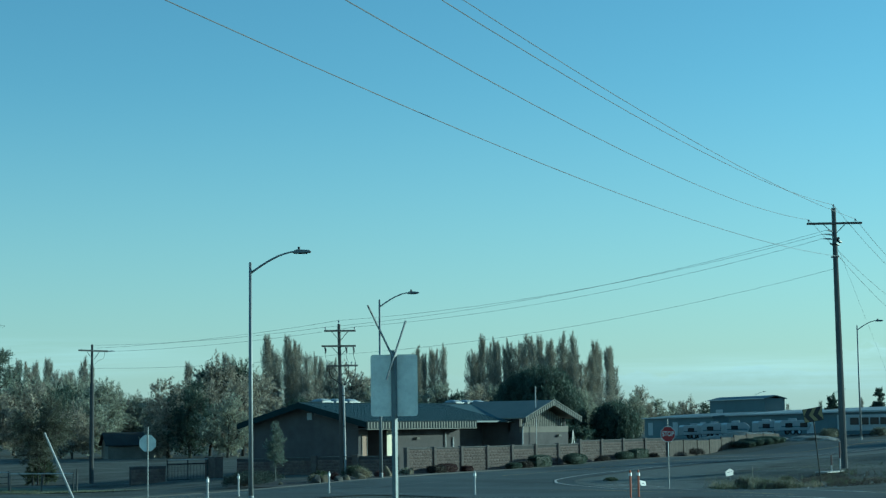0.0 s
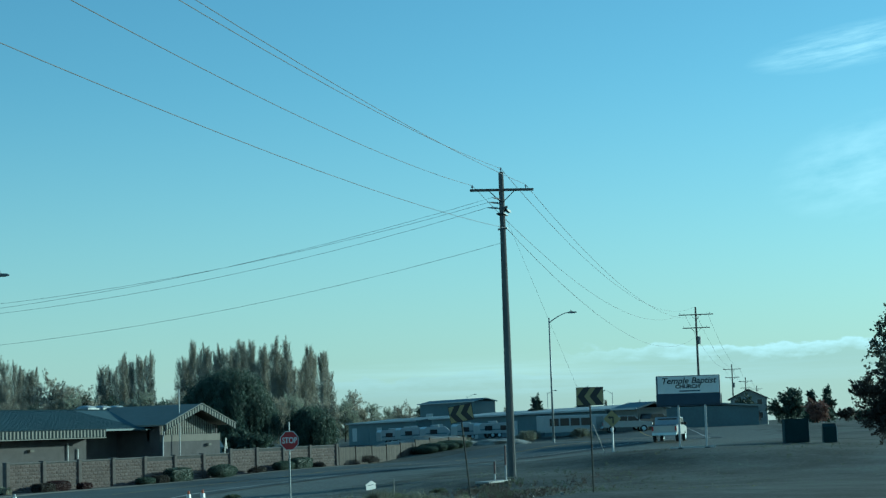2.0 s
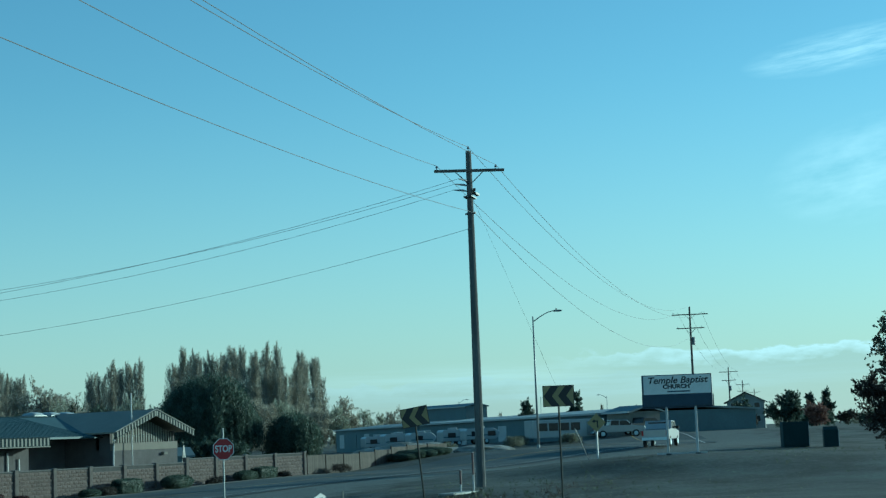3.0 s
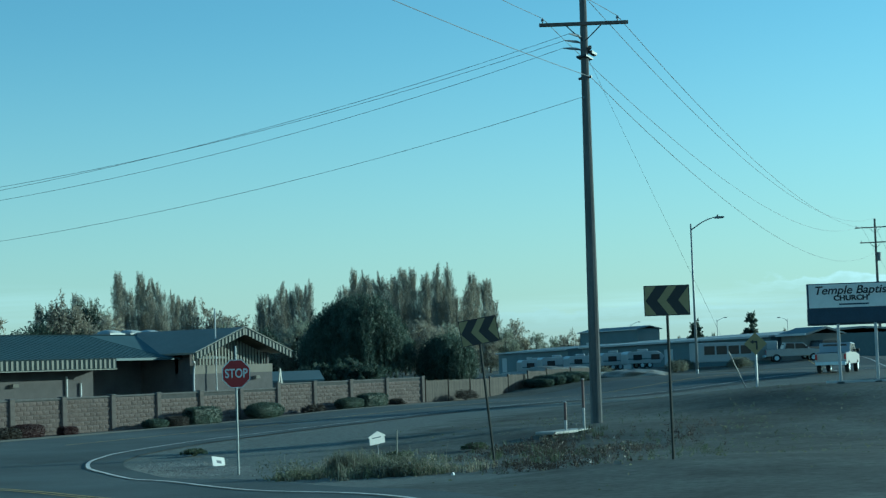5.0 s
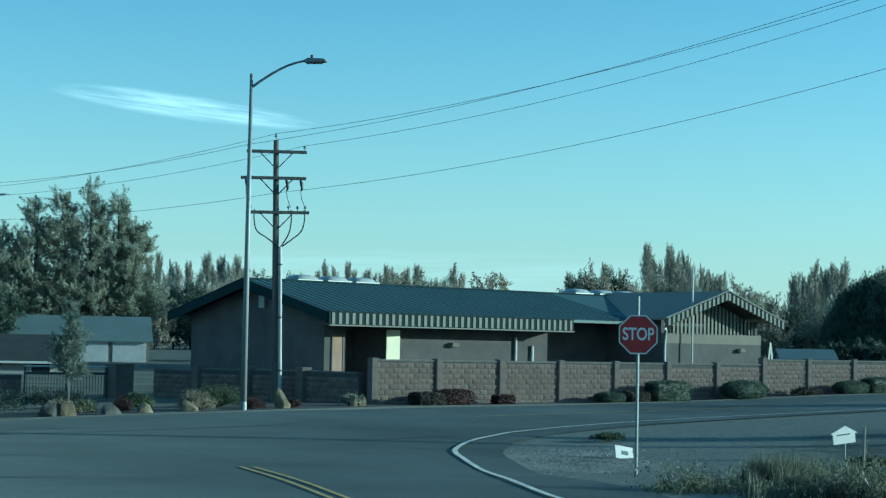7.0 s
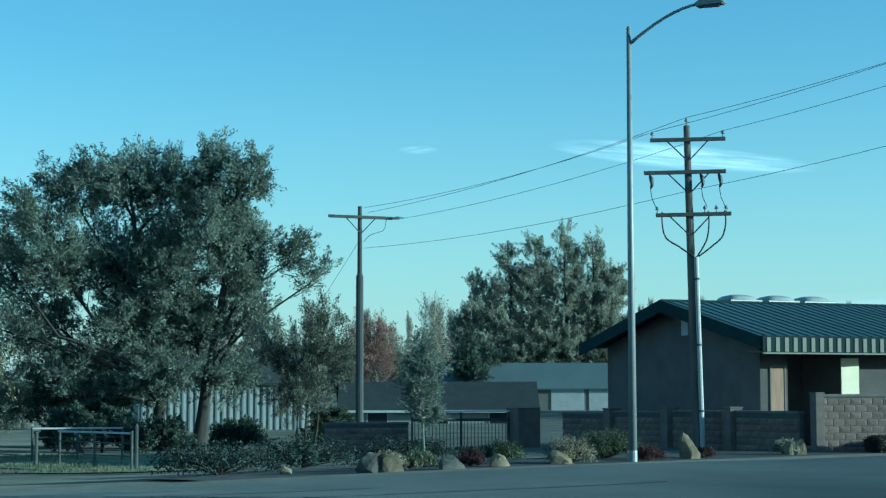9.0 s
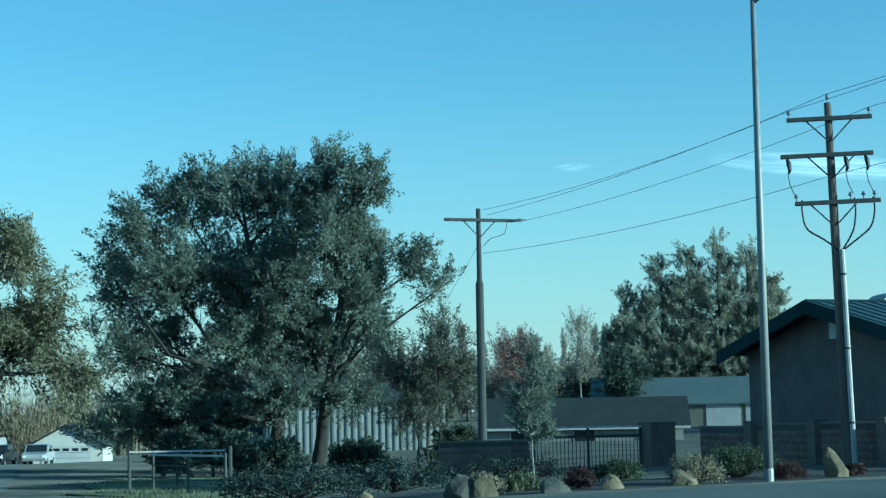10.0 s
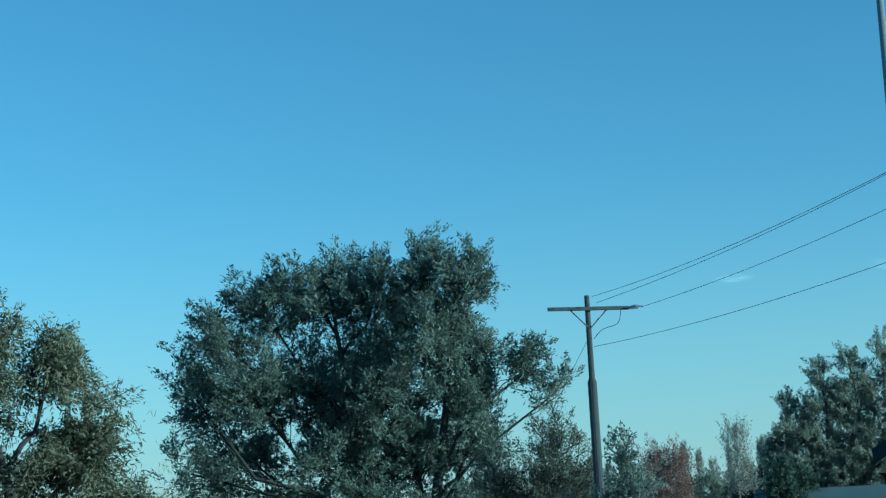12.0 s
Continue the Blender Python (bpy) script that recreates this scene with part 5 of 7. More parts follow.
def leaves_at(name, p, a, size, mat, rs, flat, three=False):
    """Leaves at the points p along the directions a: diamonds, or triangles far away."""
    count = len(p)
    a = a / np.linalg.norm(a, axis=1, keepdims=True)
    b = np.cross(a, rs.normal(size=(count, 3)))
    b /= np.linalg.norm(b, axis=1, keepdims=True)
    s = (size * rs.uniform(0.6, 1.4, count))[:, None]
    k = 3 if three else 4
    v = np.empty((count, k, 3))
    if three:
        v[:, 0], v[:, 1], v[:, 2] = p - a * s * 0.5 + b * s * flat * 0.5, p - a * s * 0.4 - b * s * flat * 0.5, p + a * s * 0.6
    else:
        v[:, 0], v[:, 1], v[:, 2], v[:, 3] = p - a * s * 0.5, p + b * s * flat * 0.5, p + a * s * 0.5, p - b * s * flat * 0.5
    me = bpy.data.meshes.new(name)
    me.from_pydata(v.reshape(-1, 3).tolist(), [], np.arange(count * k).reshape(-1, k).tolist())
    me.materials.append(mat)
    return me


def spray_mesh(name, sprays, count, size, mat, seed, loose, flat=0.4, hang=0.0, three=False):
    """Leaves strung along sprays, each from one point to another, in loose plumes."""
    rs = np.random.RandomState(seed)
    q = np.array(sprays)
    d = q[:, 3:] - q[:, :3]
    w = np.linalg.norm(d, axis=1)
    pick = rs.choice(len(q), count, p=w / w.sum())
    t = rs.uniform(0.05, 1.05, count)[:, None]
    p = q[pick, :3] + d[pick] * t + rs.normal(size=(count, 3)).clip(-2, 2) * loose * (1.15 - 0.75 * t)
    p[:, 2] -= hang * (t[:, 0] ** 2) * rs.uniform(0.3, 1.2, count)
    a = d[pick] / w[pick][:, None] + rs.normal(size=(count, 3)) * 0.55
    a[:, 2] -= hang
    return leaves_at(name, p, a, size, mat, rs, flat, three)


def limb_to(rs, a, b, r0, r1, bow):
    a, b = Vector(a), Vector(b)
    mid = a.lerp(b, 0.45) + Vector(rs.normal(size=3)) * (b - a).length * bow
    pts = [a, a.lerp(mid, 0.55) + Vector((0, 0, 0.04 * (b - a).length)), mid, mid.lerp(b, 0.5), b]
    return pts, [r0, r0 * 0.8 + r1 * 0.2, (r0 + r1) / 2, r1 * 1.6, r1]


def tree(name, label, category, m, trunk_h, trunk_r, blobs, limbs, leaves, leaf_size, bark, leaf, seed, cluster=0.8, group="", droop=0.0, stems=1, twig=4, gap=0.0, three=False, up=0.3, flat=0.42, thin=1.0):
    """A tapered trunk, limbs that reach into a crown of uneven masses, and leaves in plumes along their twigs. blobs: centre and radii; cluster: a plume's length."""
    rs = np.random.RandomState(seed)
    root = thing(name, label, category, m, group)
    wood = Shape()
    weights = np.array([b[3] * b[4] * b[5] for b in blobs]) ** 0.7
    tops = []
    for k in range(stems):
        lean = rs.normal(size=2) * 0.1 * trunk_h
        sx = (k - (stems - 1) / 2) * (gap or trunk_r * 1.6)
        lean[0] += 0.35 * sx
        bole = Vector((sx + lean[0], lean[1], trunk_h))
        high = max(blobs, key=lambda b: b[2] - (abs(b[0] - 3 * sx) if stems > 1 else 0))
        crest = Vector((high[0] * 0.8, high[1] * 0.8, high[2] + 0.3 * high[5]))
        mid = bole.lerp(crest, 0.5) + Vector(rs.normal(size=3)) * 0.05 * trunk_h
        leader = curve_points([(sx * 0.8, 0, -0.3), (sx + lean[0] * 0.3, lean[1] * 0.3, trunk_h * 0.5), bole, mid, crest], 0.6)
        n = len(leader) - 1
        wood.tube(leader, [trunk_r * (1.2 - 1.1 * (a / n) ** 0.55) for a in range(n + 1)], 9, False)
        tops.append(leader)
    sprays = []
    share = weights / weights.sum()
    for b, part_of in zip(blobs, share):
        heart = Vector(b[:3])
        leader = min(tops, key=lambda s: abs(s[-1].x - heart.x) + 0.5 * rs.uniform(0, 1))
        reach = math.hypot(heart.x - leader[-1].x * 0.6, heart.y)
        foot = max(trunk_h * rs.uniform(0.8, 1.0), heart.z - reach * rs.uniform(0.7, 1.1) - 0.15 * heart.z)
        near = min(range(len(leader)), key=lambda a: abs(leader[a].z - foot))
        size = thin * trunk_r * (0.22 + 0.9 * part_of ** 0.5) * (1.05 - 0.6 * near / len(leader))
        bough, girth = limb_to(rs, leader[near], heart, size, size * 0.35, 0.09)
        wood.tube(bough, girth, 6, False)
        for k in range(max(3, int(limbs * part_of + 0.5))):
            d = rs.normal(size=3)
            d /= np.linalg.norm(d)
            e = np.array(b[:3]) + d * np.array(b[3:6]) * rs.uniform(0.05, 1.0) ** 0.42
            start = bough[3].lerp(bough[4], rs.uniform(0, 1)) if rs.uniform() < 0.7 else bough[2].lerp(bough[3], rs.uniform(0.3, 1))
            r0 = max(0.014, size * rs.uniform(0.18, 0.32))
            pts, rad = limb_to(rs, start, e, r0, 0.012, 0.12)
            wood.tube(pts, rad, 4, False)
            out = np.array(pts[4] - pts[2])
            out /= np.linalg.norm(out) + 1e-6
            for j in range(twig):
                q = np.array(Vector(pts[1]).lerp(pts[4], rs.uniform(0.3, 1.0)))
                way = out * 0.5 + rs.normal(size=3).clip(-1.5, 1.5) * 0.6 + (0, 0, up)
                e2 = q + way / np.linalg.norm(way) * cluster * rs.uniform(0.5, 1.25)
                if j < 3:
                    wood.tube([q, (q + e2) / 2 + (0, 0, 0.04 * cluster), e2], (max(0.01, r0 * 0.3), 0.01, 0.005), 3, False)
                sprays.append((*q, *e2))
    part("trunk", wood, M[bark], root, smooth=True)
    crown = spray_mesh("crown", sprays, leaves, leaf_size, M[leaf], seed + 1, cluster * 0.17, flat, droop, three)
    part("crown", crown, None, root, "leafy crown with gaps")
    return root


# the large old tree behind the lane and its neighbours
def masses(rows, seed):
    """Crown masses from rows of offset, height, half width and half height, staggered in depth."""
    r = random.Random(seed)
    return [(x, r.uniform(-1.3, 1.3), z, w * 1.22, w * 1.25, h * 1.2) for x, z, w, h in rows]


OLD_TREE = [(-6.7, 10.7, 1.3, 1.2), (-5.2, 11.9, 1.5, 1.3), (-3.1, 12.4, 1.9, 1.5), (-0.8, 12.2, 1.7, 1.7), (1.5, 12.7, 1.6, 1.6), (3.5, 12.6, 1.2, 1.1), (1.6, 10.5, 1.4, 1.3), (2.6, 8.1, 1.3, 1.3), (-8.0, 8.6, 1.2, 1.3), (-5.8, 8.7, 2.1, 1.9),
            (-3.0, 8.7, 2.2, 2.2), (0.0, 8.7, 2.3, 2.3), (2.8, 10.0, 1.5, 1.7), (5.6, 9.0, 1.0, 0.8), (6.7, 8.2, 0.75, 0.5), (-8.1, 5.5, 1.4, 1.2), (-2.5, 5.4, 2.2, 1.8), (0.5, 5.7, 2.2, 1.8), (3.0, 6.4, 1.4, 1.8),
            (-6.4, 6.2, 1.5, 1.2), (-5.4, 3.0, 2.5, 1.2), (-0.8, 3.2, 2.0, 1.0), (2.3, 3.2, 1.4, 1.1), (-8.0, 2.4, 1.8, 1.2)]
tree("large_tree", "large broad olive-green deciduous tree with a dark forked trunk", "tree", pose(1.6, 42.5, -0.9, 0, 0, -22.6), 3.0, 0.36, masses(OLD_TREE, 3),
     640, 190000, 0.16, "bark", "elm", 11, 1.0, stems=2, gap=2.0, twig=8, droop=0.05, three=True, up=0.4, flat=0.4, thin=0.9)
tree("tree", "tall olive-gold tree with drooping branches beside the lane", "tree", pose(-13.4, 31, -0.8) @ Matrix.Diagonal((1.15, 1.15, 1.2, 1)), 3.0, 0.3,
     [(-2.2, 0, 8.6, 1.6, 1.8, 1.7), (-3.8, 0, 8.2, 2.0, 2, 2.0), (-0.6, 0, 7.2, 1.3, 1.8, 1.4), (1.1, 0, 7.0, 1.2, 1.5, 1.3), (2.5, 0, 5.2, 1.0, 1.4, 1.7), (-2, 0, 5.5, 2.2, 2.2, 2.2), (0.8, 0, 4.2, 2.0, 1.8, 1.2), (-1.5, -1, 2.6, 2.6, 1.6, 1.0), (3.2, 0, 3.4, 1.0, 1.2, 0.9)],
     260, 90000, 0.14, "bark", "gold", 12, 0.9, droop=0.5, twig=7, three=True, up=0.1, flat=0.38, thin=0.8)
tree("tree", "dark dense tree in the shade of the lane", "tree", pose(-2.4, 47.5, -1.0), 2.0, 0.25,
     [(0, 0, 3.4, 2.4, 2.0, 1.6), (2.6, 0, 2.6, 2.0, 1.8, 1.3), (-1.6, 0, 2.4, 1.4, 1.4, 1.2)], 80, 24000, 0.17, "bark", "willow", 13, 0.8)
tree("tree", "dull olive half-bare ornamental tree by the low wall", "tree", pose(4.6, 34.1, -0.7, 0, 0, -22.6), 1.2, 0.07,
     masses([(-1.3, 3.9, 1.1, 1.3), (0.8, 5.0, 1.2, 1.5), (1.5, 3.7, 0.8, 1.3), (-0.4, 2.2, 1.6, 1.1), (0.2, 3.6, 1.0, 1.2)], 4), 130, 30000, 0.09, "bark", "dusk", 14, 0.7, stems=3, gap=0.4, three=True, up=0.6)
tree("sapling", "slender sapling with a pale trunk in the planting bed", "tree", pose(-2.9, 5.7, -0.1, 0, 0, -22.6), 0.9, 0.04,
     [(0.05, 0, 1.35, 0.75, 0.6, 0.5), (-0.15, 0, 1.9, 0.65, 0.55, 0.55), (0.15, 0, 2.4, 0.5, 0.45, 0.5), (0, 0, 3.0, 0.3, 0.3, 0.5)], 110, 9000, 0.065, "pale_bark", "elm", 15, 0.3, up=0.7, thin=0.5)
for k, (x, y, w, h, leaf) in enumerate(((-3.4, 37, 2.2, 2.4, "willow"), (-1.4, 35.5, 1.8, 1.6, "willow"), (-1.0, 46, 2.0, 2.2, "willow"), (6.5, 36, 1.8, 2.2, "shrub"), (3.2, 39, 1.8, 1.5, "willow"), (-3.9, 41, 1.6, 2.2, "willow"))):
    tree("bush", "tall dark bush in the shade beside the lane", "bush", pose(x, y, -0.9), h * 0.35, 0.08, [(0, 0, h * 0.6, w * 0.7, w * 0.6, h * 0.32), (w * 0.4, 0, h * 0.35, w * 0.5, w * 0.5, h * 0.25), (-w * 0.4, 0, h * 0.3, w * 0.5, w * 0.5, h * 0.22)], 60, 9000, 0.13, "bark", leaf, 160 + k, 0.5, "lane bushes")
# cottonwoods behind the hall
for k, (x, y, h, sd) in enumerate(((82.8, 175.5, 18.5, 20), (86.6, 173.9, 23.2, 21), (90, 172.5, 25, 22), (93.8, 170.9, 26, 19), (97.3, 169.5, 25.2, 31), (99.8, 168.5, 21, 32))):
    tree("cottonwood", "tall grey-green cottonwood catching the low sun", "tree", pose(x, y, -0.8), h * 0.35, 0.5,
         [(0, 0, h * 0.5, 4.4, 3.4, h * 0.17), (-1.2, 0, h * 0.66, 3.3, 2.6, h * 0.14), (1.1, 0, h * 0.74, 2.8, 2.2, h * 0.14), (0, 0, h * 0.87, 1.7, 1.4, h * 0.11), (-2.0, 0, h * 0.32, 4.6, 4, h * 0.16), (2.0, 0, h * 0.34, 4.4, 4, h * 0.15), (0, 0, h * 0.16, 5.0, 4, h * 0.1)],
         330, 62000, 0.23, "bark", "cotton", sd, 1.3, "cottonwoods", three=True, up=0.9, thin=0.3)
for x, y, h, sd in ((73.5, 159.8, 10.5, 23), (77, 162, 9, 33)):
    tree("tree", "dark lower tree beside the cottonwoods", "tree", pose(x, y, -0.8), h * 0.4, 0.3, [(0, 0, h * 0.6, 2.6, 2.4, h * 0.35), (1.2, 0, h * 0.35, 2.4, 2.4, h * 0.25)], 80, 14000, 0.28, "bark", "willow", sd, 1.4, "cottonwoods", three=True, up=0.8)
tree("rust_tree", "rust-coloured half-bare autumn tree", "tree", pose(43.4, 118, -0.6), 3, 0.2, [(-1.2, 0, 7.4, 1.8, 2, 2.6), (1.0, 0, 6.8, 1.7, 2, 2.6), (0, 0, 4.6, 2.6, 3, 2.0)], 130, 15000, 0.16, "pale_bark", "rust", 24, 1.3, three=True, up=0.9, thin=0.6)
tree("bare_tree", "tall bare pale tree", "tree", pose(55, 129.4, -0.6), 4, 0.16, [(0, 0, 9.2, 1.5, 1.5, 3.0), (0.4, 0, 6.5, 1.6, 1.6, 2.0)], 90, 4200, 0.18, "pale_bark", "poplar", 25, 1.3, three=True, up=1.0, thin=0.7)


# the broad dark willow beyond the wall
def willow(label, m, radius, h, strands, seed):
    """A domed crown of long hanging strands over a dense core."""
    rs = np.random.RandomState(seed)
    root = thing("willow", label, "tree", m)
    wood = Shape().tube([(0, 0, -0.3), (0.1, 0, h * 0.25), (0, 0.1, h * 0.5)], (0.6, 0.5, 0.3), 9, False)
    sprays = []
    for k in range(strands):
        a = rs.uniform(0, 2 * math.pi)
        u = math.sqrt(rs.uniform(0, 1))
        lump = 1 + 0.1 * noise.noise(Vector((math.cos(a) * 2 + seed, math.sin(a) * 2, u * 2)))
        deep = rs.uniform(0.72, 1.0)
        x, y = radius * lump * u * math.cos(a) * deep, radius * lump * u * math.sin(a) * deep
        z = h * lump * math.sqrt(max(0.0, 1 - (u * 0.93) ** 2.6)) * deep
        if k % 9 == 0:
            pts, rad = limb_to(rs, (0, 0, h * 0.45), (x, y, z), 0.13, 0.03, 0.05)
            wood.tube(pts, rad, 4, False)
        fall = min(z * 0.9, rs.uniform(1.5, 4.0))
        sprays.append((x, y, z, x * 1.05, y * 1.05, z - fall))
    part("trunk", wood, M["bark"], root, smooth=True)
    part("crown", spray_mesh("crown", sprays, strands * 50, 0.36, M["willow"], seed + 1, 0.26, 0.3, 0, True), None, root, "dome of hanging foliage")


willow("broad dark willow beyond the block wall", pose(155, 82.8, 0.4), 8.0, 12.3, 2000, 26)
willow("smaller dark willow beside the broad one", pose(161.6, 72.6, 0.4), 4.2, 6.6, 900, 27)
for x, y, w, sd in ((92.3, 44.9, 1.2, 28), (95.2, 42.5, 1.3, 29)):
    tree("bush", "dark rounded bush behind the wall", "bush", pose(x, y, 0.0) @ Matrix.Diagonal((w, w, w, 1)), 0.8, 0.1, [(0, 0, 1.5, 2.6, 2, 1.0)], 90, 12000, 0.2, "bark", "willow", sd, 0.5, three=True)


def poplar(label, h, r, seed, leaf="poplar", n=260, leaves=10000):
    rs = np.random.RandomState(seed)
    root = thing("poplar", label, "tree", pose(0, 0, -500), "poplar row")
    wood = Shape()
    wood.tube([(0, 0, -0.5), (0, 0, h * 0.4), (rs.normal() * 0.2, 0, h * 0.86)], (0.35, 0.25, 0.04), 6, False)
    sprays = []
    for k in range(n):
        u = rs.uniform(0.02, 0.84)
        z = h * u
        a = rs.uniform(0, 2 * math.pi)
        w = r * (1.0 if u < 0.62 else math.sqrt(max(0.12, 1 - ((u - 0.62) / 0.26) ** 2))) * (0.6 + 0.4 * min(1, u / 0.3)) * math.sqrt(rs.uniform(0.1, 1.15))
        rise = h * rs.uniform(0.09, 0.15)
        e = (math.cos(a) * w, math.sin(a) * w, z + rise)
        q = (e[0] * 0.7, e[1] * 0.7, z + rise * 0.35)
        wood.tube([(0, 0, z), q, e], (0.08, 0.06, 0.02), 3, False)
        sprays += [(*q, *e), (q[0] * 0.6, q[1] * 0.6, q[2], e[0] * 0.7, e[1] * 0.7, e[2] - 0.4)]
    part("trunk", wood, M["pale_bark"], root)
    part("crown", spray_mesh("crown", sprays, leaves, 0.34, M[leaf], seed + 1, 0.26, 0.42, 0, True), None, root, "sparse upright crown")
    return root


kinds = [poplar("tall upright half-bare poplar in a distant row", 34, 2.4, 41), poplar("tall upright half-bare poplar in a distant row", 30, 2.8, 42, n=240, leaves=9000), poplar("tall upright half-bare poplar in a distant row", 36, 2.1, 43)]
round_kind = []
for sd, lf in ((51, "poplar"), (52, "cotton"), (53, "poplar"), (54, "willow")):
    round_kind.append(tree("distant_tree", "rounded autumn tree in the distant tree line", "tree", pose(0, 0, -500), 4, 0.35, [(0, 0, 11, 5, 5, 4.4), (3, 0, 7, 4.6, 4.6, 4), (-4, 0, 7, 4.2, 4.6, 4), (0, 0, 3, 5, 5, 2.5)], 110, 7000, 0.55, "bark", lf, sd, 2.2, "distant trees", three=True, up=0.5))
used = set()


def plant(kind, x, y, scale, turn):
    m = pose(x, y, ground_z(x, y) - 0.2, 0, 0, turn) @ Matrix.Diagonal((scale[0], scale[0], scale[1], 1))
    if kind not in used:
        used.add(kind)
        kind.matrix_basis = m
        return kind
    ob = copy_thing(kind, Matrix.Identity(4))
    ob.matrix_basis = m
    return ob


def polar(cx, cy, bearing, dist):
    return cx + dist * math.cos(radians(bearing)), cy + dist * math.sin(radians(bearing))


EYE = (-34.9, -47.4)
rnd = random.Random(9)
# bearings (degrees from +x), heights and spacing of the distant tree line as it stands behind the hall
LINE = [  # from bearing, to bearing, height, kind, step, distance
    (54.6, 60.0, 29, "p", 0.26, 600), (52.6, 54.4, 27, "r", 0.5, 560), (53.0, 60.0, 20, "r", 0.5, 500), (47.8, 52.5, 29, "p", 0.2, 600), (46.6, 53.4, 21, "r", 0.5, 520),
    (44.8, 47.0, 19, "r", 0.45, 540), (42.3, 44.7, 28, "r", 0.45, 560), (43.0, 44.4, 31, "p", 0.3, 620), (40.5, 41.9, 37, "p", 0.17, 600), (39.5, 40.5, 31, "p", 0.2, 610),
    (37.9, 39.3, 25, "r", 0.4, 560), (35.7, 37.4, 33, "p", 0.16, 620), (31.0, 34.7, 37, "p", 0.14, 620), (29.6, 31.0, 32, "p", 0.18, 620), (29.0, 42.0, 17, "r", 0.4, 500),
    (26.0, 29.2, 14, "r", 0.5, 600), (12.0, 27.0, 7, "r", 1.1, 680), (16.0, 27.0, 15, "p", 1.1, 800), (60.0, 76.0, 17, "r", 0.6, 420), (60, 75, 26, "p", 0.5, 560), (-25, 14, 9, "r", 1.2, 700)]
for lo, hi, h, kd, step, dist in LINE:
    b = lo
    while b < hi:
        x, y = polar(*EYE, b, dist * rnd.uniform(0.95, 1.05))
        if kd == "p":
            k = rnd.choice(kinds)
            s = h * rnd.uniform(0.9, 1.05) / 33
            plant(k, x, y, (s * rnd.uniform(0.8, 1.15), s), rnd.uniform(0, 360))
        else:
            k = rnd.choice(round_kind)
            s = h * rnd.uniform(0.75, 1.1) / 16.5
            plant(k, x, y, (s * rnd.uniform(0.8, 1.1), s), rnd.uniform(0, 360))
        b += step * rnd.uniform(0.7, 1.3)


for k, (x, y, h) in enumerate(((123, 167, 13), (122, 161, 12), (97.5, 129, 10), (93, 122, 8.0), (98.5, 124, 9.0), (97, 107.5, 11), (95, 101.5, 10), (104, 106, 10.5), (94, 94, 8.5), (103, 99, 11), (118, 150, 12), (112, 160, 12))):
    q = plant(round_kind[(k * 3 + 1) % 4], x, y, (h / 15, h / 15.5), 40 * k)

# ---- shrubs, boulders and weeds of the planting bed ----
def shrub(name, label, x, y, w, d, h, leaf, seed, count=2000, size=0.085, group="planting bed shrubs"):
    rs = np.random.RandomState(seed)
    root = thing(name, label, "shrub", at(x, y, 0.04), group)
    ends = []
    wood = Shape()
    for k in range(60):
        a, r = rs.uniform(0, 2 * math.pi), math.sqrt(rs.uniform(0, 1))
        e = (math.cos(a) * r * w / 2, math.sin(a) * r * d / 2, h * (0.35 + 0.6 * math.sqrt(max(0, 1 - r * r))) * rs.uniform(0.7, 1.05))
        wood.tube([(0, 0, 0), (e[0] * 0.5, e[1] * 0.5, e[2] * 0.6), e], (0.02, 0.014, 0.005), 4, False)
        ends.append(e)
        ends.append((e[0], e[1], e[2] * 0.55))
    part("stem", wood, M["bark"], root)
    part("foliage", leaf_mesh("foliage", ends, int(count * 1.8), min(w, d, h) * 0.26, size * 0.7, M[leaf], seed + 1), None, root)
    return root


def hedge(x, y, w, d, h, seed, leaf="willow", label="clipped boxy evergreen hedge by the wall", round_by=0.18):
    """A clipped shrub: a dense inner mass with small leaves all over its faces."""
    rs = np.random.RandomState(seed)
    root = thing("hedge", label, "hedge", at(x, y, 0.04), "planting bed shrubs")
    part("stem", Shape().tube([(0, 0, -0.05), (0, 0, h * 0.5)], (0.05, 0.03), 5), M["bark"], root)
    bm = bmesh.new()
    bmesh.ops.create_icosphere(bm, subdivisions=4, radius=1.0)
    pts = []
    for v in bm.verts:
        k = max(abs(v.co.x), abs(v.co.y), abs(v.co.z))
        q = v.co.lerp(v.co / k, 1 - round_by * 2.2) * (1 + 0.07 * noise.noise(v.co * 2.1 + Vector((seed, 0, 0))))
        v.co = Vector((q.x * w / 2, q.y * d / 2, (q.z + 1) * h / 2 * 0.98))
        pts.append(tuple(v.co * 1.01))
        v.co = Vector((v.co.x * 0.95, v.co.y * 0.93, v.co.z * 0.96))
    me = bpy.data.meshes.new("inner_foliage")
    bm.to_mesh(me)
    bm.free()
    me.materials.append(M[leaf])
    part("inner_foliage", me, None, root)
    part("foliage", leaf_mesh("foliage", pts, 7000, 0.06, 0.06, M[leaf], seed), None, root)


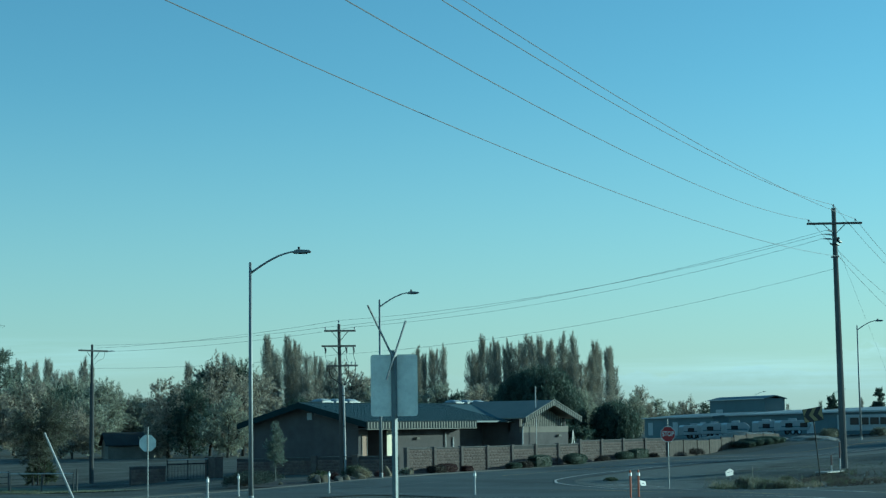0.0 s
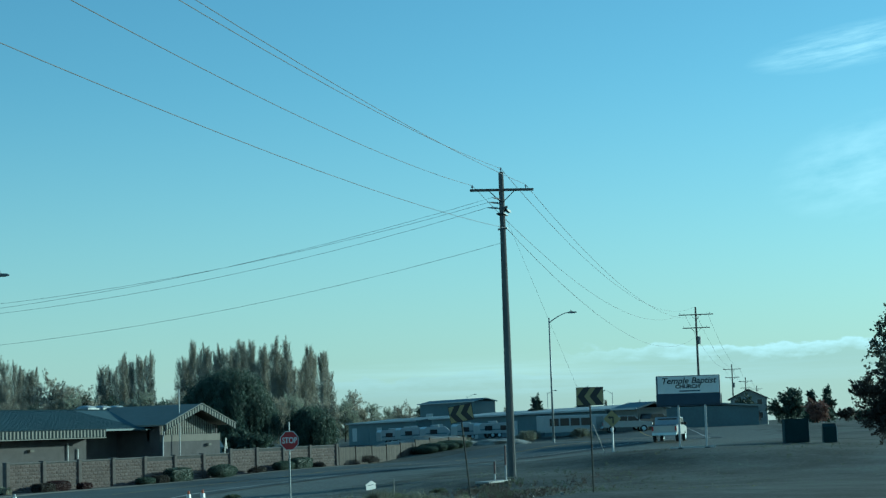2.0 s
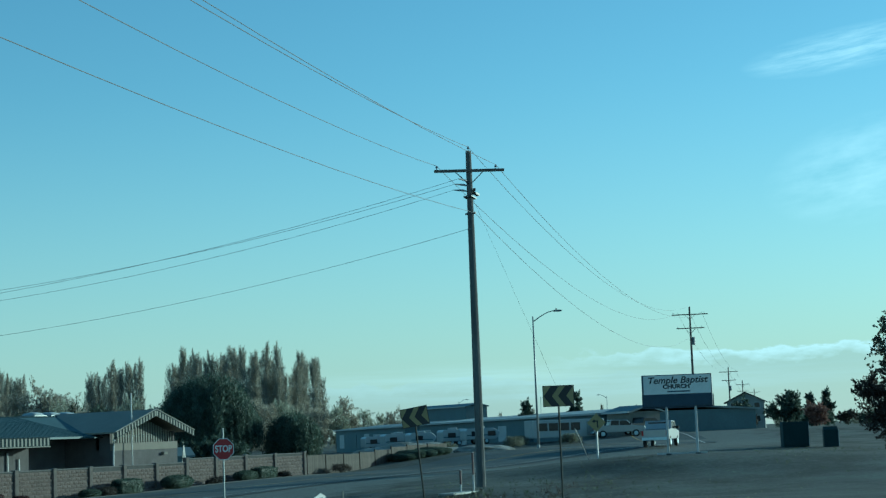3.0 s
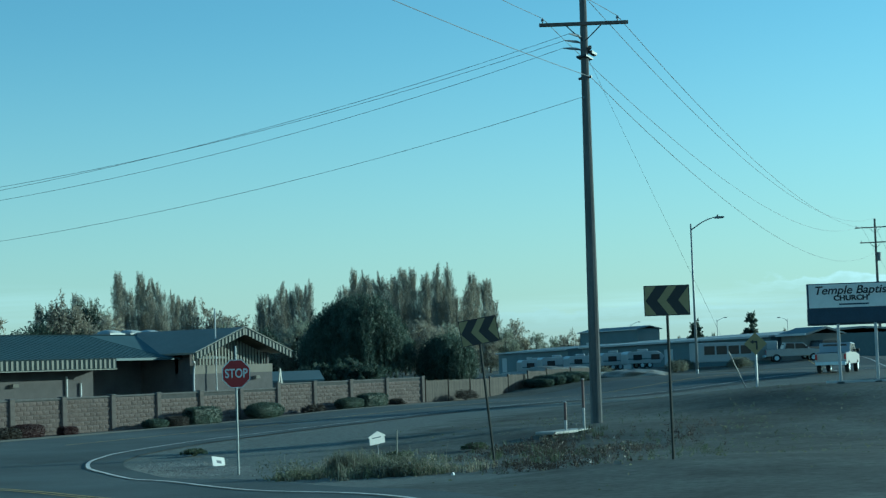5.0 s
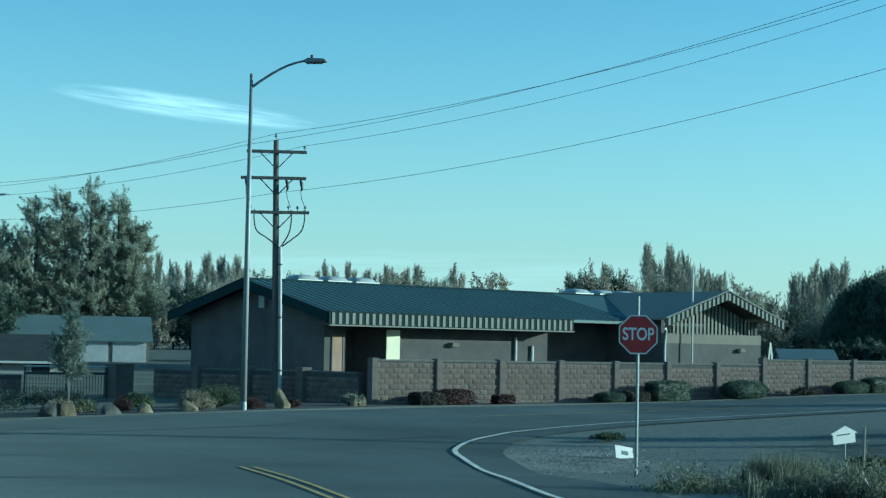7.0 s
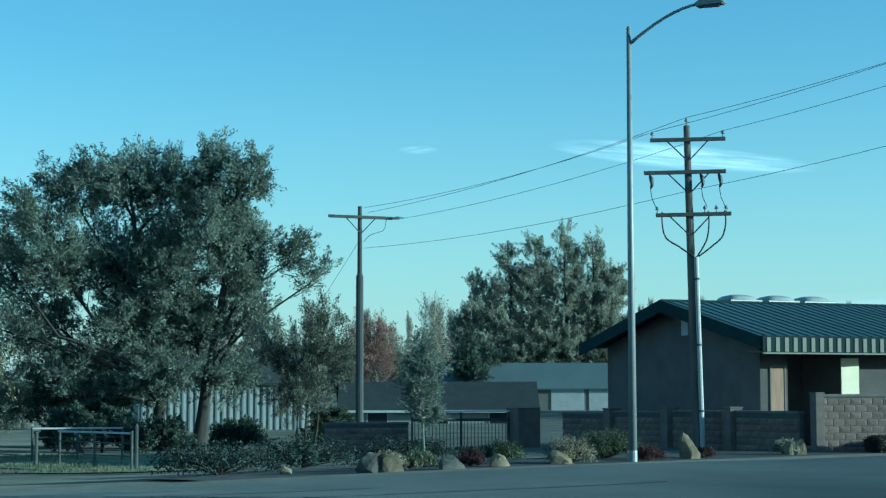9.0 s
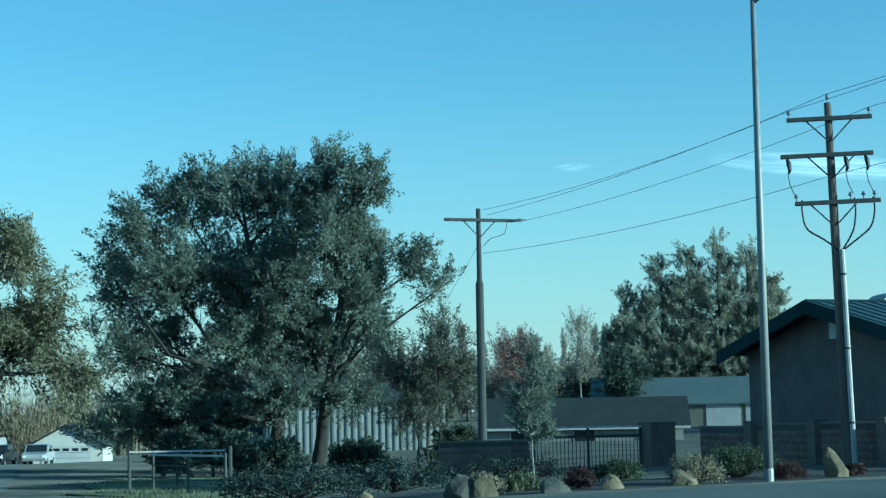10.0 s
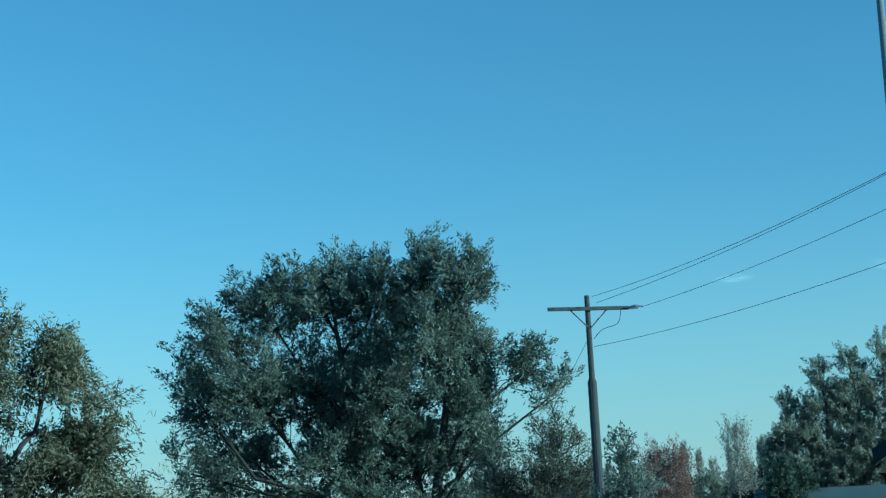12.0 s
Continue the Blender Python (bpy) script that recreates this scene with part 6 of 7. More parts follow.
hedge(23.7, 3.3, 2.3, 0.9, 0.85, 61)
hedge(38.9, 3.4, 2.3, 0.9, 0.75, 62)
hedge(28.6, 3.2, 2.9, 1.1, 0.8, 63, "willow", "broad rounded evergreen mound by the wall", 0.42)
hedge(20.2, 3.3, 1.5, 0.8, 0.42, 64, "willow", "low rounded evergreen shrub by the wall", 0.4)
hedge(21.7, 3.3, 1.2, 0.7, 0.46, 65, "dryshrub", "low clipped brown-green hedge by the wall")
hedge(11.7, 3.2, 1.5, 0.8, 0.56, 66, "redleaf", "clipped dark red hedge at the wall's corner")
hedge(10.2, 3.0, 1.3, 0.8, 0.46, 67, "dryshrub", "low clipped brown-green hedge by the wall")
hedge(14.4, 3.4, 0.9, 0.5, 0.34, 68, "redleaf", "small clipped dark red hedge by the wall")
hedge(36.6, 3.4, 2.4, 0.9, 0.6, 69, "willow", "low rounded evergreen shrub by the wall", 0.4)
for k, (x, y, w, h, leaf) in enumerate(((33.3, 3.5, 1.8, 0.4, "dryshrub"), (41.4, 3.4, 1.0, 0.35, "dryshrub"), (49.5, 3.6, 2.8, 0.6, "dryshrub"))):
    shrub("shrub", "low rounded shrub at the foot of the wall", x, y, w, 0.9, h, leaf, 70 + k)
shrub("red_shrub", "small deep red barberry shrub", 0.95, 0.8, 0.8, 0.6, 0.38, "redleaf", 90, 3000, 0.05)
shrub("red_shrub", "small deep red barberry shrub", 3.2, 1.7, 0.55, 0.45, 0.26, "redleaf", 91, 2400, 0.05)
shrub("red_shrub", "small deep red barberry shrub", -4.2, 0.3, 0.55, 0.45, 0.42, "redleaf", 92, 2400, 0.05)
shrub("shrub", "spreading green shrub behind the boulders", 0.6, 2.4, 2.1, 1.2, 0.72, "shrub", 93, 5000, 0.06)
shrub("shrub", "spreading green shrub behind the boulders", -2.0, 3.0, 1.2, 1.0, 0.45, "shrub", 94)
shrub("shrub", "low dark juniper shrub", -9.6, 2.4, 3.0, 2.0, 0.75, "juniper", 95, 2600, 0.09)
shrub("shrub", "low dark juniper shrub", -6.8, 4.4, 3.2, 1.8, 0.7, "juniper", 96, 2400, 0.09)
shrub("shrub", "low dark juniper shrub", -3.0, 6.5, 3.0, 1.5, 0.6, "juniper", 97, 2000, 0.09)
shrub("shrub", "silvery low shrub beside the wall corner", 6.6, 2.9, 0.9, 0.7, 0.42, "cotton", 98, 700)
shrub("grass_tuft", "tuft of straw-coloured grass round a boulder", -1.6, 0.25, 1.15, 0.8, 0.6, "drygrass", 101, 2200, 0.07)
shrub("grass_tuft", "tuft of pale ornamental grass", -6.4, 0.0, 0.8, 0.6, 0.4, "drygrass", 99)
shrub("grass_tuft", "tuft of green grass between boulders", -5.4, 0.6, 0.9, 0.6, 0.35, "weed", 100)


def boulder(x, y, w, d, h, seed, mat, label, turn=0, lean=0.0):
    bm = bmesh.new()
    bmesh.ops.create_icosphere(bm, subdivisions=3, radius=1.0)
    rs = random.Random(seed)
    planes = [(Vector((rs.uniform(-1, 1), rs.uniform(-1, 1), rs.uniform(-0.5, 1))).normalized(), rs.uniform(0.4, 0.66)) for _ in range(13)]
    for v in bm.verts:
        for n, o in planes:
            k = v.co.dot(n) - o
            if k > 0:
                v.co -= n * k * 0.97
        v.co += v.co.normalized() * noise.noise(v.co * 2.3 + Vector((seed, 0, 0))) * 0.07
    low = [min(v.co[i] for v in bm.verts) for i in range(3)]
    high = [max(v.co[i] for v in bm.verts) for i in range(3)]
    for v in bm.verts:
        u = [(v.co[i] - low[i]) / (high[i] - low[i]) for i in range(3)]
        v.co = Vector(((u[0] - 0.5) * w + lean * u[2], (u[1] - 0.5) * d, (u[2] * 1.3 - 0.3) * h))
    me = bpy.data.meshes.new("boulder")
    bm.to_mesh(me)
    bm.free()
    me.materials.append(M[mat])
    ob = new("boulder", me)
    ob.matrix_basis = at(x, y, -0.02, turn)
    tagged(ob, label, "boulder", "boulders")


boulder(-7.05, -0.75, 0.8, 0.6, 0.52, 1, "rock_grey", "large flat-topped grey landscape boulder in the bed")
# tan rock added for the sunlit right face of the grey boulder
boulder(-6.78, -1.05, 0.42, 0.4, 0.5, 2, "rock_tan", "tan rock standing in for the grey boulder's sunlit face", 20)
boulder(-5.2, -0.85, 0.75, 0.5, 0.38, 3, "rock_grey", "low grey landscape boulder")
boulder(-3.75, -0.3, 0.5, 0.42, 0.36, 4, "rock_tan", "small tan landscape boulder")
boulder(-1.95, 0.0, 0.7, 0.6, 0.4, 5, "rock_tan", "rounded tan boulder beside the lamp")
boulder(2.55, 1.28, 0.55, 0.4, 0.74, 6, "rock_tan", "tilted pointed tan boulder by the pole", 0, -0.32)
boulder(-8.6, 0.6, 0.3, 0.25, 0.24, 7, "rock_tan", "small pale boulder in the planting bed")
boulder(6.9, 2.7, 0.32, 0.25, 0.5, 8, "rock_tan", "small pale boulder at the wall corner")
boulder(6.4, 2.5, 0.3, 0.25, 0.46, 9, "rock_tan", "small pale boulder at the wall corner")


def blades(name, label, region, count, height, leaf, seed, lean=0.35, width=0.02):
    """Grass stalks scattered over patches: (x, y, radius x, radius y)."""
    rs = np.random.RandomState(seed)
    v, f = [], []
    for k in range(count):
        cx, cy, rx, ry = region[rs.randint(len(region))]
        x, y = cx + rs.normal() * rx * 0.5, cy + rs.normal() * ry * 0.5
        z = ground_z(x, y) + 0.01
        h = height * rs.uniform(0.4, 1.2)
        a = rs.uniform(0, 2 * math.pi)
        dx, dy = math.cos(a), math.sin(a)
        l = lean * h * rs.uniform(0, 1.3)
        w = width * rs.uniform(0.6, 1.4)
        n = len(v)
        v += [(x - dy * w, y + dx * w, z), (x + dy * w, y - dx * w, z), (x + dx * l * 0.4 + dy * w * 0.7, y + dy * l * 0.4 - dx * w * 0.7, z + h * 0.6), (x + dx * l * 0.4 - dy * w * 0.7, y + dy * l * 0.4 + dx * w * 0.7, z + h * 0.6), (x + dx * l, y + dy * l, z + h)]
        f += [(n, n + 1, n + 2, n + 3), (n + 3, n + 2, n + 4)]
    ob = new(name, raw_mesh(name, v, f, M[leaf]))
    return tagged(ob, label, "grass", kind="stuff")


def weed_patch(name, label, patches, count, height, leaf, seed, size, flat=0.3):
    """Ragged low growth: upright sprays in uneven clumps over patches (x, y, radius x, radius y)."""
    rs = np.random.RandomState(seed)
    sprays = []
    for k in range(count):
        cx, cy, rx, ry = patches[rs.randint(len(patches))]
        x, y = cx + rs.normal() * rx * 0.5, cy + rs.normal() * ry * 0.5
        lump = 0.5 + 1.4 * noise.noise(Vector((x * 0.7, y * 0.7, seed)))
        if lump < 0.28:
            continue
        h = height * lump * rs.uniform(0.5, 1.2)
        z = ground_z(x, y)
        for j in range(3):
            sprays.append((x, y, z, x + rs.normal() * h * 0.4, y + rs.normal() * h * 0.4, z + h))
    ob = new(name, spray_mesh(name, sprays, len(sprays) * 5, size, M[leaf], seed, 0.05, flat))
    return tagged(ob, label, "weeds", kind="stuff")


def tufts(name, label, patches, clumps, each, height, leaf, seed, width=0.012):
    """Grass and weeds in clumps of arching stalks that spread from one foot; patches: (x, y, radius x, radius y)."""
    rs = np.random.RandomState(seed)
    v, f = [], []
    for k in range(clumps):
        cx, cy, rx, ry = patches[rs.randint(len(patches))]
        x, y = cx + rs.normal() * rx * 0.5, cy + rs.normal() * ry * 0.5
        tall = height * rs.uniform(0.45, 1.15)
        for j in range(each):
            a, spread_by = rs.uniform(0, 2 * math.pi), abs(rs.normal()) * 0.3 * tall
            dx, dy = math.cos(a), math.sin(a)
            h = tall * rs.uniform(0.5, 1.1)
            bx, by = x + rs.normal() * 0.07, y + rs.normal() * 0.07
            z = ground_z(x, y) + 0.0
            w = width * rs.uniform(0.6, 1.4)
            n = len(v)
            mx, my, ex, ey = bx + dx * spread_by * 0.4, by + dy * spread_by * 0.4, bx + dx * spread_by * 1.3, by + dy * spread_by * 1.3
            v += [(bx - dy * w, by + dx * w, z), (bx + dy * w, by - dx * w, z), (mx + dy * w * 0.8, my - dx * w * 0.8, z + h * 0.6), (mx - dy * w * 0.8, my + dx * w * 0.8, z + h * 0.6), (ex, ey, z + h)]
            f += [(n, n + 1, n + 2, n + 3), (n + 3, n + 2, n + 4)]
    ob = new(name, raw_mesh(name, v, f, M[leaf]))
    return tagged(ob, label, "weeds", kind="stuff")


FRONT = [(-10.4, -27.1, 0.9, 0.5), (-9.9, -27.7, 1.0, 0.6), (-9.5, -28.6, 1.0, 0.6), (-9.0, -29.4, 1.1, 0.6), (-8.4, -30.1, 1.1, 0.6)]
BEHIND = [(-8.2, -26.6, 1.6, 0.7), (-7.0, -27.4, 1.6, 0.8), (-6.0, -25.5, 1.8, 0.8), (-4.5, -26.6, 1.8, 1.0), (-2.5, -24.5, 2.0, 1.0)]
tufts("weeds", "green weeds in clumps along the road's edge", FRONT[:3] + BEHIND[:2], 40, 24, 0.24, "weed", 1, 0.008)
tufts("dark_weeds", "dark ragged weeds on the verge", FRONT[1:4] + BEHIND, 60, 20, 0.18, "dusk", 7, 0.009)
tufts("olive_weeds", "broad olive tufts of weeds beside the road", [(-9.6, -28.7, 0.8, 0.5), (-9.2, -29.2, 0.7, 0.4)], 16, 60, 0.42, "dusk", 17, 0.008)
tufts("dry_grass", "straw-coloured dry grass clumps on the verge", [(-8.7, -29.9, 1.0, 0.5), (-8.0, -30.6, 1.1, 0.6), (-9.4, -28.9, 0.9, 0.5), (-3.5, -23.5, 1.5, 0.6), (-5.5, -26.5, 1.8, 0.8)], 34, 18, 0.32, "drygrass", 2, 0.006)
blades("dry_stalks", "thin dry stalks standing above the weeds", [(-8.6, -29.4, 1.4, 0.8), (-2.0, -24.0, 2.0, 1.0)], 40, 0.6, "drygrass", 8, 0.25, 0.005)
weed_patch("leafy_weeds", "low leafy weeds matted over the verge", FRONT + BEHIND[:3], 620, 0.4, "dusk", 21, 0.05, 0.45)
weed_patch("green_weeds", "fresh green weeds in low mounds beside the road", FRONT[:2] + [(-9.5, -28.7, 0.9, 0.5)], 260, 0.36, "weed", 22, 0.05, 0.45)
weed_patch("shady_weeds", "dark low weeds under the taller growth", FRONT[1:] + BEHIND, 420, 0.24, "shrub", 23, 0.05, 0.45)
weed_patch("field_weeds", "sparse low weeds and clods over the field", [(0, -30, 8, 3), (6, -33, 9, 4), (14, -28, 8, 3), (-4, -34, 6, 3), (22, -36, 10, 4)], 700, 0.13, "shrub", 9, 0.05)
weed_patch("verge_weeds", "dark ragged weeds over the field's edge", [(-6, -31.5, 2.5, 1.2), (-3, -29.5, 3, 1.4), (0, -27.6, 3, 1.4), (3.4, -27.2, 2.6, 1.2), (-1, -31, 3, 1.5), (-9, -33.5, 2, 1.2), (4.5, -30, 3, 1.5)], 1000, 0.24, "dryshrub", 31, 0.06, 0.4)
tufts("verge_grass", "dry dull tufts of grass over the field's edge", [(-3, -29.5, 3, 1.4), (0.5, -27, 3, 1.2), (5, -26.8, 2.5, 0.8), (-6, -31, 2, 1)], 50, 16, 0.3, "shrub", 33, 0.007)
tufts("weed_mound", "tall olive weeds in one dense mound", [(-8.6, -27.4, 0.7, 0.5)], 22, 70, 0.62, "dusk", 35, 0.008)
blades("field_stubble", "sparse short dry stubble over the field", [(5, -32, 14, 6), (20, -34, 18, 8), (0, -38, 12, 6), (12, -22, 8, 4), (40, -24, 18, 6)], 1500, 0.03, "weed", 3, 1.2, 0.03)
blades("dry_grass", "tufts of straw-coloured grass beside the junction", [(-57, -32.5, 2, 1.5), (-55, -31, 3, 2), (-51, -28, 3, 2), (-47, -26, 3, 2)], 3500, 0.55, "drygrass", 4, 0.4, 0.012)
root = thing("litter", "scrap of white plastic caught in the weeds", "litter", at(-9.0, -29.5, 0.12, 30))
part("scrap", Shape().add([(0, 0, 0.02), (0.22, 0.05, 0.1), (0.3, 0.16, 0.3), (0.1, 0.1, 0.2), (0.05, 0.2, 0.06)], [(0, 1, 3), (1, 2, 3), (0, 3, 4)]), M["white"], root)
for x, y, turn, size in ((-9.5, -30.9, 10, 0.14), (-6.4, -32.9, 70, 0.2), (-11.3, -36.0, 130, 0.16), (4.4, -28.2, 200, 0.14)):
    root = thing("litter", "small pale scrap of litter on the bare field", "litter", at(x, y, 0.0, turn), "litter scraps")
    part("scrap", Shape().add([(0, 0, 0.0), (size, 0.02, 0.02), (size * 1.1, size * 0.5, size * 0.55), (size * 0.3, size * 0.3, size * 0.5), (0, size * 0.6, 0.01)], [(0, 1, 3), (1, 2, 3), (0, 3, 4)]), M["white"], root)
root = thing("wooden_stake", "thin pale wooden stake in the weeds by a yard sign", "stake", at(-3.2, -25.3) @ pose(0, 0, 0, 0, 2, 0))
part("stake", Shape().box(-0.018, -0.018, -0.1, 0.018, 0.018, 0.9), M["drystake"], root)
blades("verge_grass", "tufts of grass on the lawn verge", [(-9.5, 16, 2, 3), (-8.5, 22, 2, 3), (-7.5, 30, 2, 3)], 3000, 0.14, "weed", 5, 0.35, 0.012)
weed_patch("reed_bank", "tall tan dry brush far behind the lane", [(-25, 150, 10, 3), (-8, 158, 10, 3), (-45, 150, 10, 3), (4, 152, 6, 2), (-14, 152, 8, 3)], 1900, 13.0, "reed", 6, 0.7, 0.1)
blades("reed_bank", "tall tan dry reeds far behind the lane", [(-25, 150, 10, 2), (-8, 160, 10, 2), (-45, 150, 10, 2), (8, 158, 8, 2)], 6000, 6.0, "drygrass", 6, 0.2, 0.12)
rs = np.random.RandomState(5)
pebbles = Shape()
for k in range(1500):
    t = rs.uniform(0, 1)
    x, y = (-7.6 + 5.2 * t + rs.normal() * 0.7, -21.8 + 4.8 * t + rs.normal() * 0.7)
    r = rs.uniform(0.015, 0.06)
    z = ground_z(x, y)
    ring = [(x + r * math.cos(a) * rs.uniform(0.7, 1.2), y + r * math.sin(a) * rs.uniform(0.7, 1.2), z) for a in np.linspace(0, 2 * math.pi, 6)[:-1]]
    pebbles.add(ring + [(x + rs.normal() * r * 0.3, y, z + r * 0.45)], [(j, (j + 1) % 5, 5) for j in range(5)])
tagged(new("loose_stones", pebbles.mesh("loose_stones", M["gravel"])), "loose pale stones on the gravel corner", "gravel", kind="stuff")
for x, y, w in ((0.2, -15.4, 1.1), (-2.0, -24.6, 1.2), (-6.5, -27.6, 0.9), (1.2, -25.2, 1.1)):
    shrub("weed_clump", "low dark weed clump on the verge", x, y, w, 0.7, 0.2, "shrub", int(300 + 10 * x), 900, 0.07, "weed clumps")


# ---- houses behind the lane ----
def gabled(name, label, m, w, d, wall_h, rise, wall_mat, roof_mat, over=0.4, category="house"):
    """A plain gabled block: the ridge along local x, the front along local -y."""
    root = thing(name, label, category, m)
    t = 0.15
    part("wall", Shape().box(-w / 2, -d / 2, -0.5, w / 2, -d / 2 + t, wall_h), M[wall_mat], root)
    part("wall", Shape().box(-w / 2, d / 2 - t, -0.5, w / 2, d / 2, wall_h), M[wall_mat], root)
    for sgn in (-1, 1):
        x = sgn * (w / 2 - t / 2)
        o = [(-d / 2 + t, -0.5), (d / 2 - t, -0.5), (d / 2 - t, wall_h), (0, wall_h + rise - 0.08), (-d / 2 + t, wall_h)]
        part("gable_wall", Shape().prism(o, -t / 2, t / 2, pose(x, 0, 0, 0, 0, 90)), M[wall_mat], root)
    k = rise / (d / 2)
    for sgn in (-1, 1):
        y = sgn * (d / 2 + over)
        c = [(-w / 2 - over, y, wall_h - over * k), (w / 2 + over, y, wall_h - over * k), (w / 2 + over, 0, wall_h + rise), (-w / 2 - over, 0, wall_h + rise)]
        roof_slab("roof", c if sgn < 0 else list(reversed(c)), 0.16, M[roof_mat], root)
    return root


def window(root, x, y, z, w, h, frame="white", turn=0):
    win = part("window", Shape().box(-w / 2 - 0.07, -0.05, -0.07, w / 2 + 0.07, 0, 0).box(-w / 2 - 0.07, -0.05, h, w / 2 + 0.07, 0, h + 0.07).box(-w / 2 - 0.07, -0.05, 0, -w / 2, 0, h).box(w / 2, -0.05, 0, w / 2 + 0.07, 0, h), M[frame], root, m=pose(x, y, z, 0, 0, turn))
    part("pane", Shape().box(-w / 2, -0.02, 0, w / 2, -0.004, h), M["glass"], win)


# barn with the pale green roof
barn = gabled("barn", "long tan barn with a pale green metal roof", pose(82.6, 158.7, -0.7, 0, 0, -28.5), 22.5, 9, 3.05, 2.9, "tan_board", "green_roof", 0.4, "barn")
for x, w in ((4.0, 2.0), (8.7, 2.1)):
    part("roller_door", Shape().box(x - w, -4.56, 0, x + w, -4.504, 2.65), M["white"], barn, "white roller door", bevel=0.01)
house = gabled("house", "low house with a dark shingle roof and pale trim", pose(41.5, 99.5, -1.3, 0, 0, -25), 15.5, 9, 1.7, 2.15, "offwhite", "shingle", 0.6)
part("gutter", Shape().box(-8.3, -5.2, 1.3, 8.3, -5.1, 1.5), M["white"], house, "white gutter")
for x in (-5, 0, 5):
    window(house, x, -4.5, 0.3, 1.6, 1.0)
# striped shed behind the large tree
shed = gabled("metal_shed", "pale ribbed metal shed behind the large tree", pose(12.8, 71, -1.2, 0, 0, -12), 10.5, 8, 3.6, 1.5, "offwhite", "shingle", 0.3, "shed")
rib = Shape().box(-0.05, -0.06, 0, 0.05, 0, 3.55).mesh("rib", M["grey_wall"])
for k in range(26):
    part("rib", rib, None, shed, m=pose(-5.05 + 0.405 * k, -4.0, 0))
# garage house down the lane
garage = gabled("garage_house", "pale garage with a white panel door and dark roof", pose(5.4, 135, -3.0, 0, 0, 75), 9, 6.6, 2.3, 1.8, "pale_siding", "shingle", 0.4)
door = part("garage_door", Shape().box(0, -2.2, 0, 0.05, 2.2, 2.1), M["white"], garage, "white panelled garage door", m=pose(-4.56, 0, 0))
for k in range(5):
    part("door_light", Shape().box(-0.02, -1.95 + 0.84 * k, 1.65, -0.004, -1.4 + 0.84 * k, 1.9), M["glass"], door)
for z in (0.5, 1.0, 1.5):
    part("panel_joint", Shape().box(-0.012, -2.2, z, 0.0, 2.2, z + 0.03), M["grey_wall"], door)
cottage = gabled("cottage", "white cottage half hidden by the large tree", pose(7.4, 77, -1.6, 0, 0, -18), 7.0, 6, 2.3, 1.3, "white", "shingle", 0.3)
for x in (-2.4, 0, 2.4):
    window(cottage, x, -3.0, 0.9, 0.9, 1.0)
part("chimney", Shape().box(-1.2, 0.6, 3.0, -0.6, 1.2, 4.5), M["grey_wall"], cottage)
gabled("house", "low pale house with a grey roof beyond the hall", pose(98, 115, -0.8, 0, 0, -38), 8.0, 7.5, 2.2, 1.6, "tan_board", "shingle")
gabled("shed", "low grey metal-roofed shed behind the block wall", pose(82.3, 40.4, 0.3, 0, 0, -42), 4.2, 3.2, 1.5, 0.7, "grey_wall", "green_roof", 0.2, "shed")


# the lane's rail fence
def rail_fence(a, b, label, h=1.25):
    a, b = Vector((*a, 0)), Vector((*b, 0))
    L = (b - a).length
    ang = math.degrees(math.atan2((b - a).y, (b - a).x))
    root = thing("rail_fence", label, "fence", at(a.x, a.y, 0, ang), "rail fences")
    n = max(2, int(L / 2.2))
    for k in range(n + 1):
        part("post", Shape().tube([(L * k / n, 0, -0.1), (L * k / n, 0, h)], 0.045, 8), M["grey_wood"], root)
    for z in (0.45, 0.85, h - 0.08):
        part("rail", Shape().tube([(0, -0.05, z), (L, -0.05, z)], 0.035 if z > 1 else 0.02, 6), M["white" if z > 1 else "grey_wood"], root)


rail_fence((-8.6, 22.4), (-7.3, 18.2), "weathered grey rail fence by the lane")
rail_fence((-8.6, 26.6), (-5.5, 26), "weathered grey rail fence by the lane")
for x, y, h in ((-9.2, 23.2, 1.1), (-7.2, 18.0, 1.4)):
    root = thing("fence_post", "tall pale fence post by the lane", "post", at(x, y), "fence posts")
    part("post", Shape().tube([(0, 0, -0.1), (0, 0, h), (0, 0, h + 0.05)], (0.06, 0.055, 0.02), 8), M["grey_wood"], root)
root = thing("lane_sign", "small white sign on a thin post down the lane", "road sign", at(-12.4, 40), "road signs")
part("post", square_post(2.2, 0.06), M["galv"], root)
part("sign_plate", Shape().box(-0.3, -0.05, 1.7, 0.3, -0.03, 2.4), M["sign_white"], root)


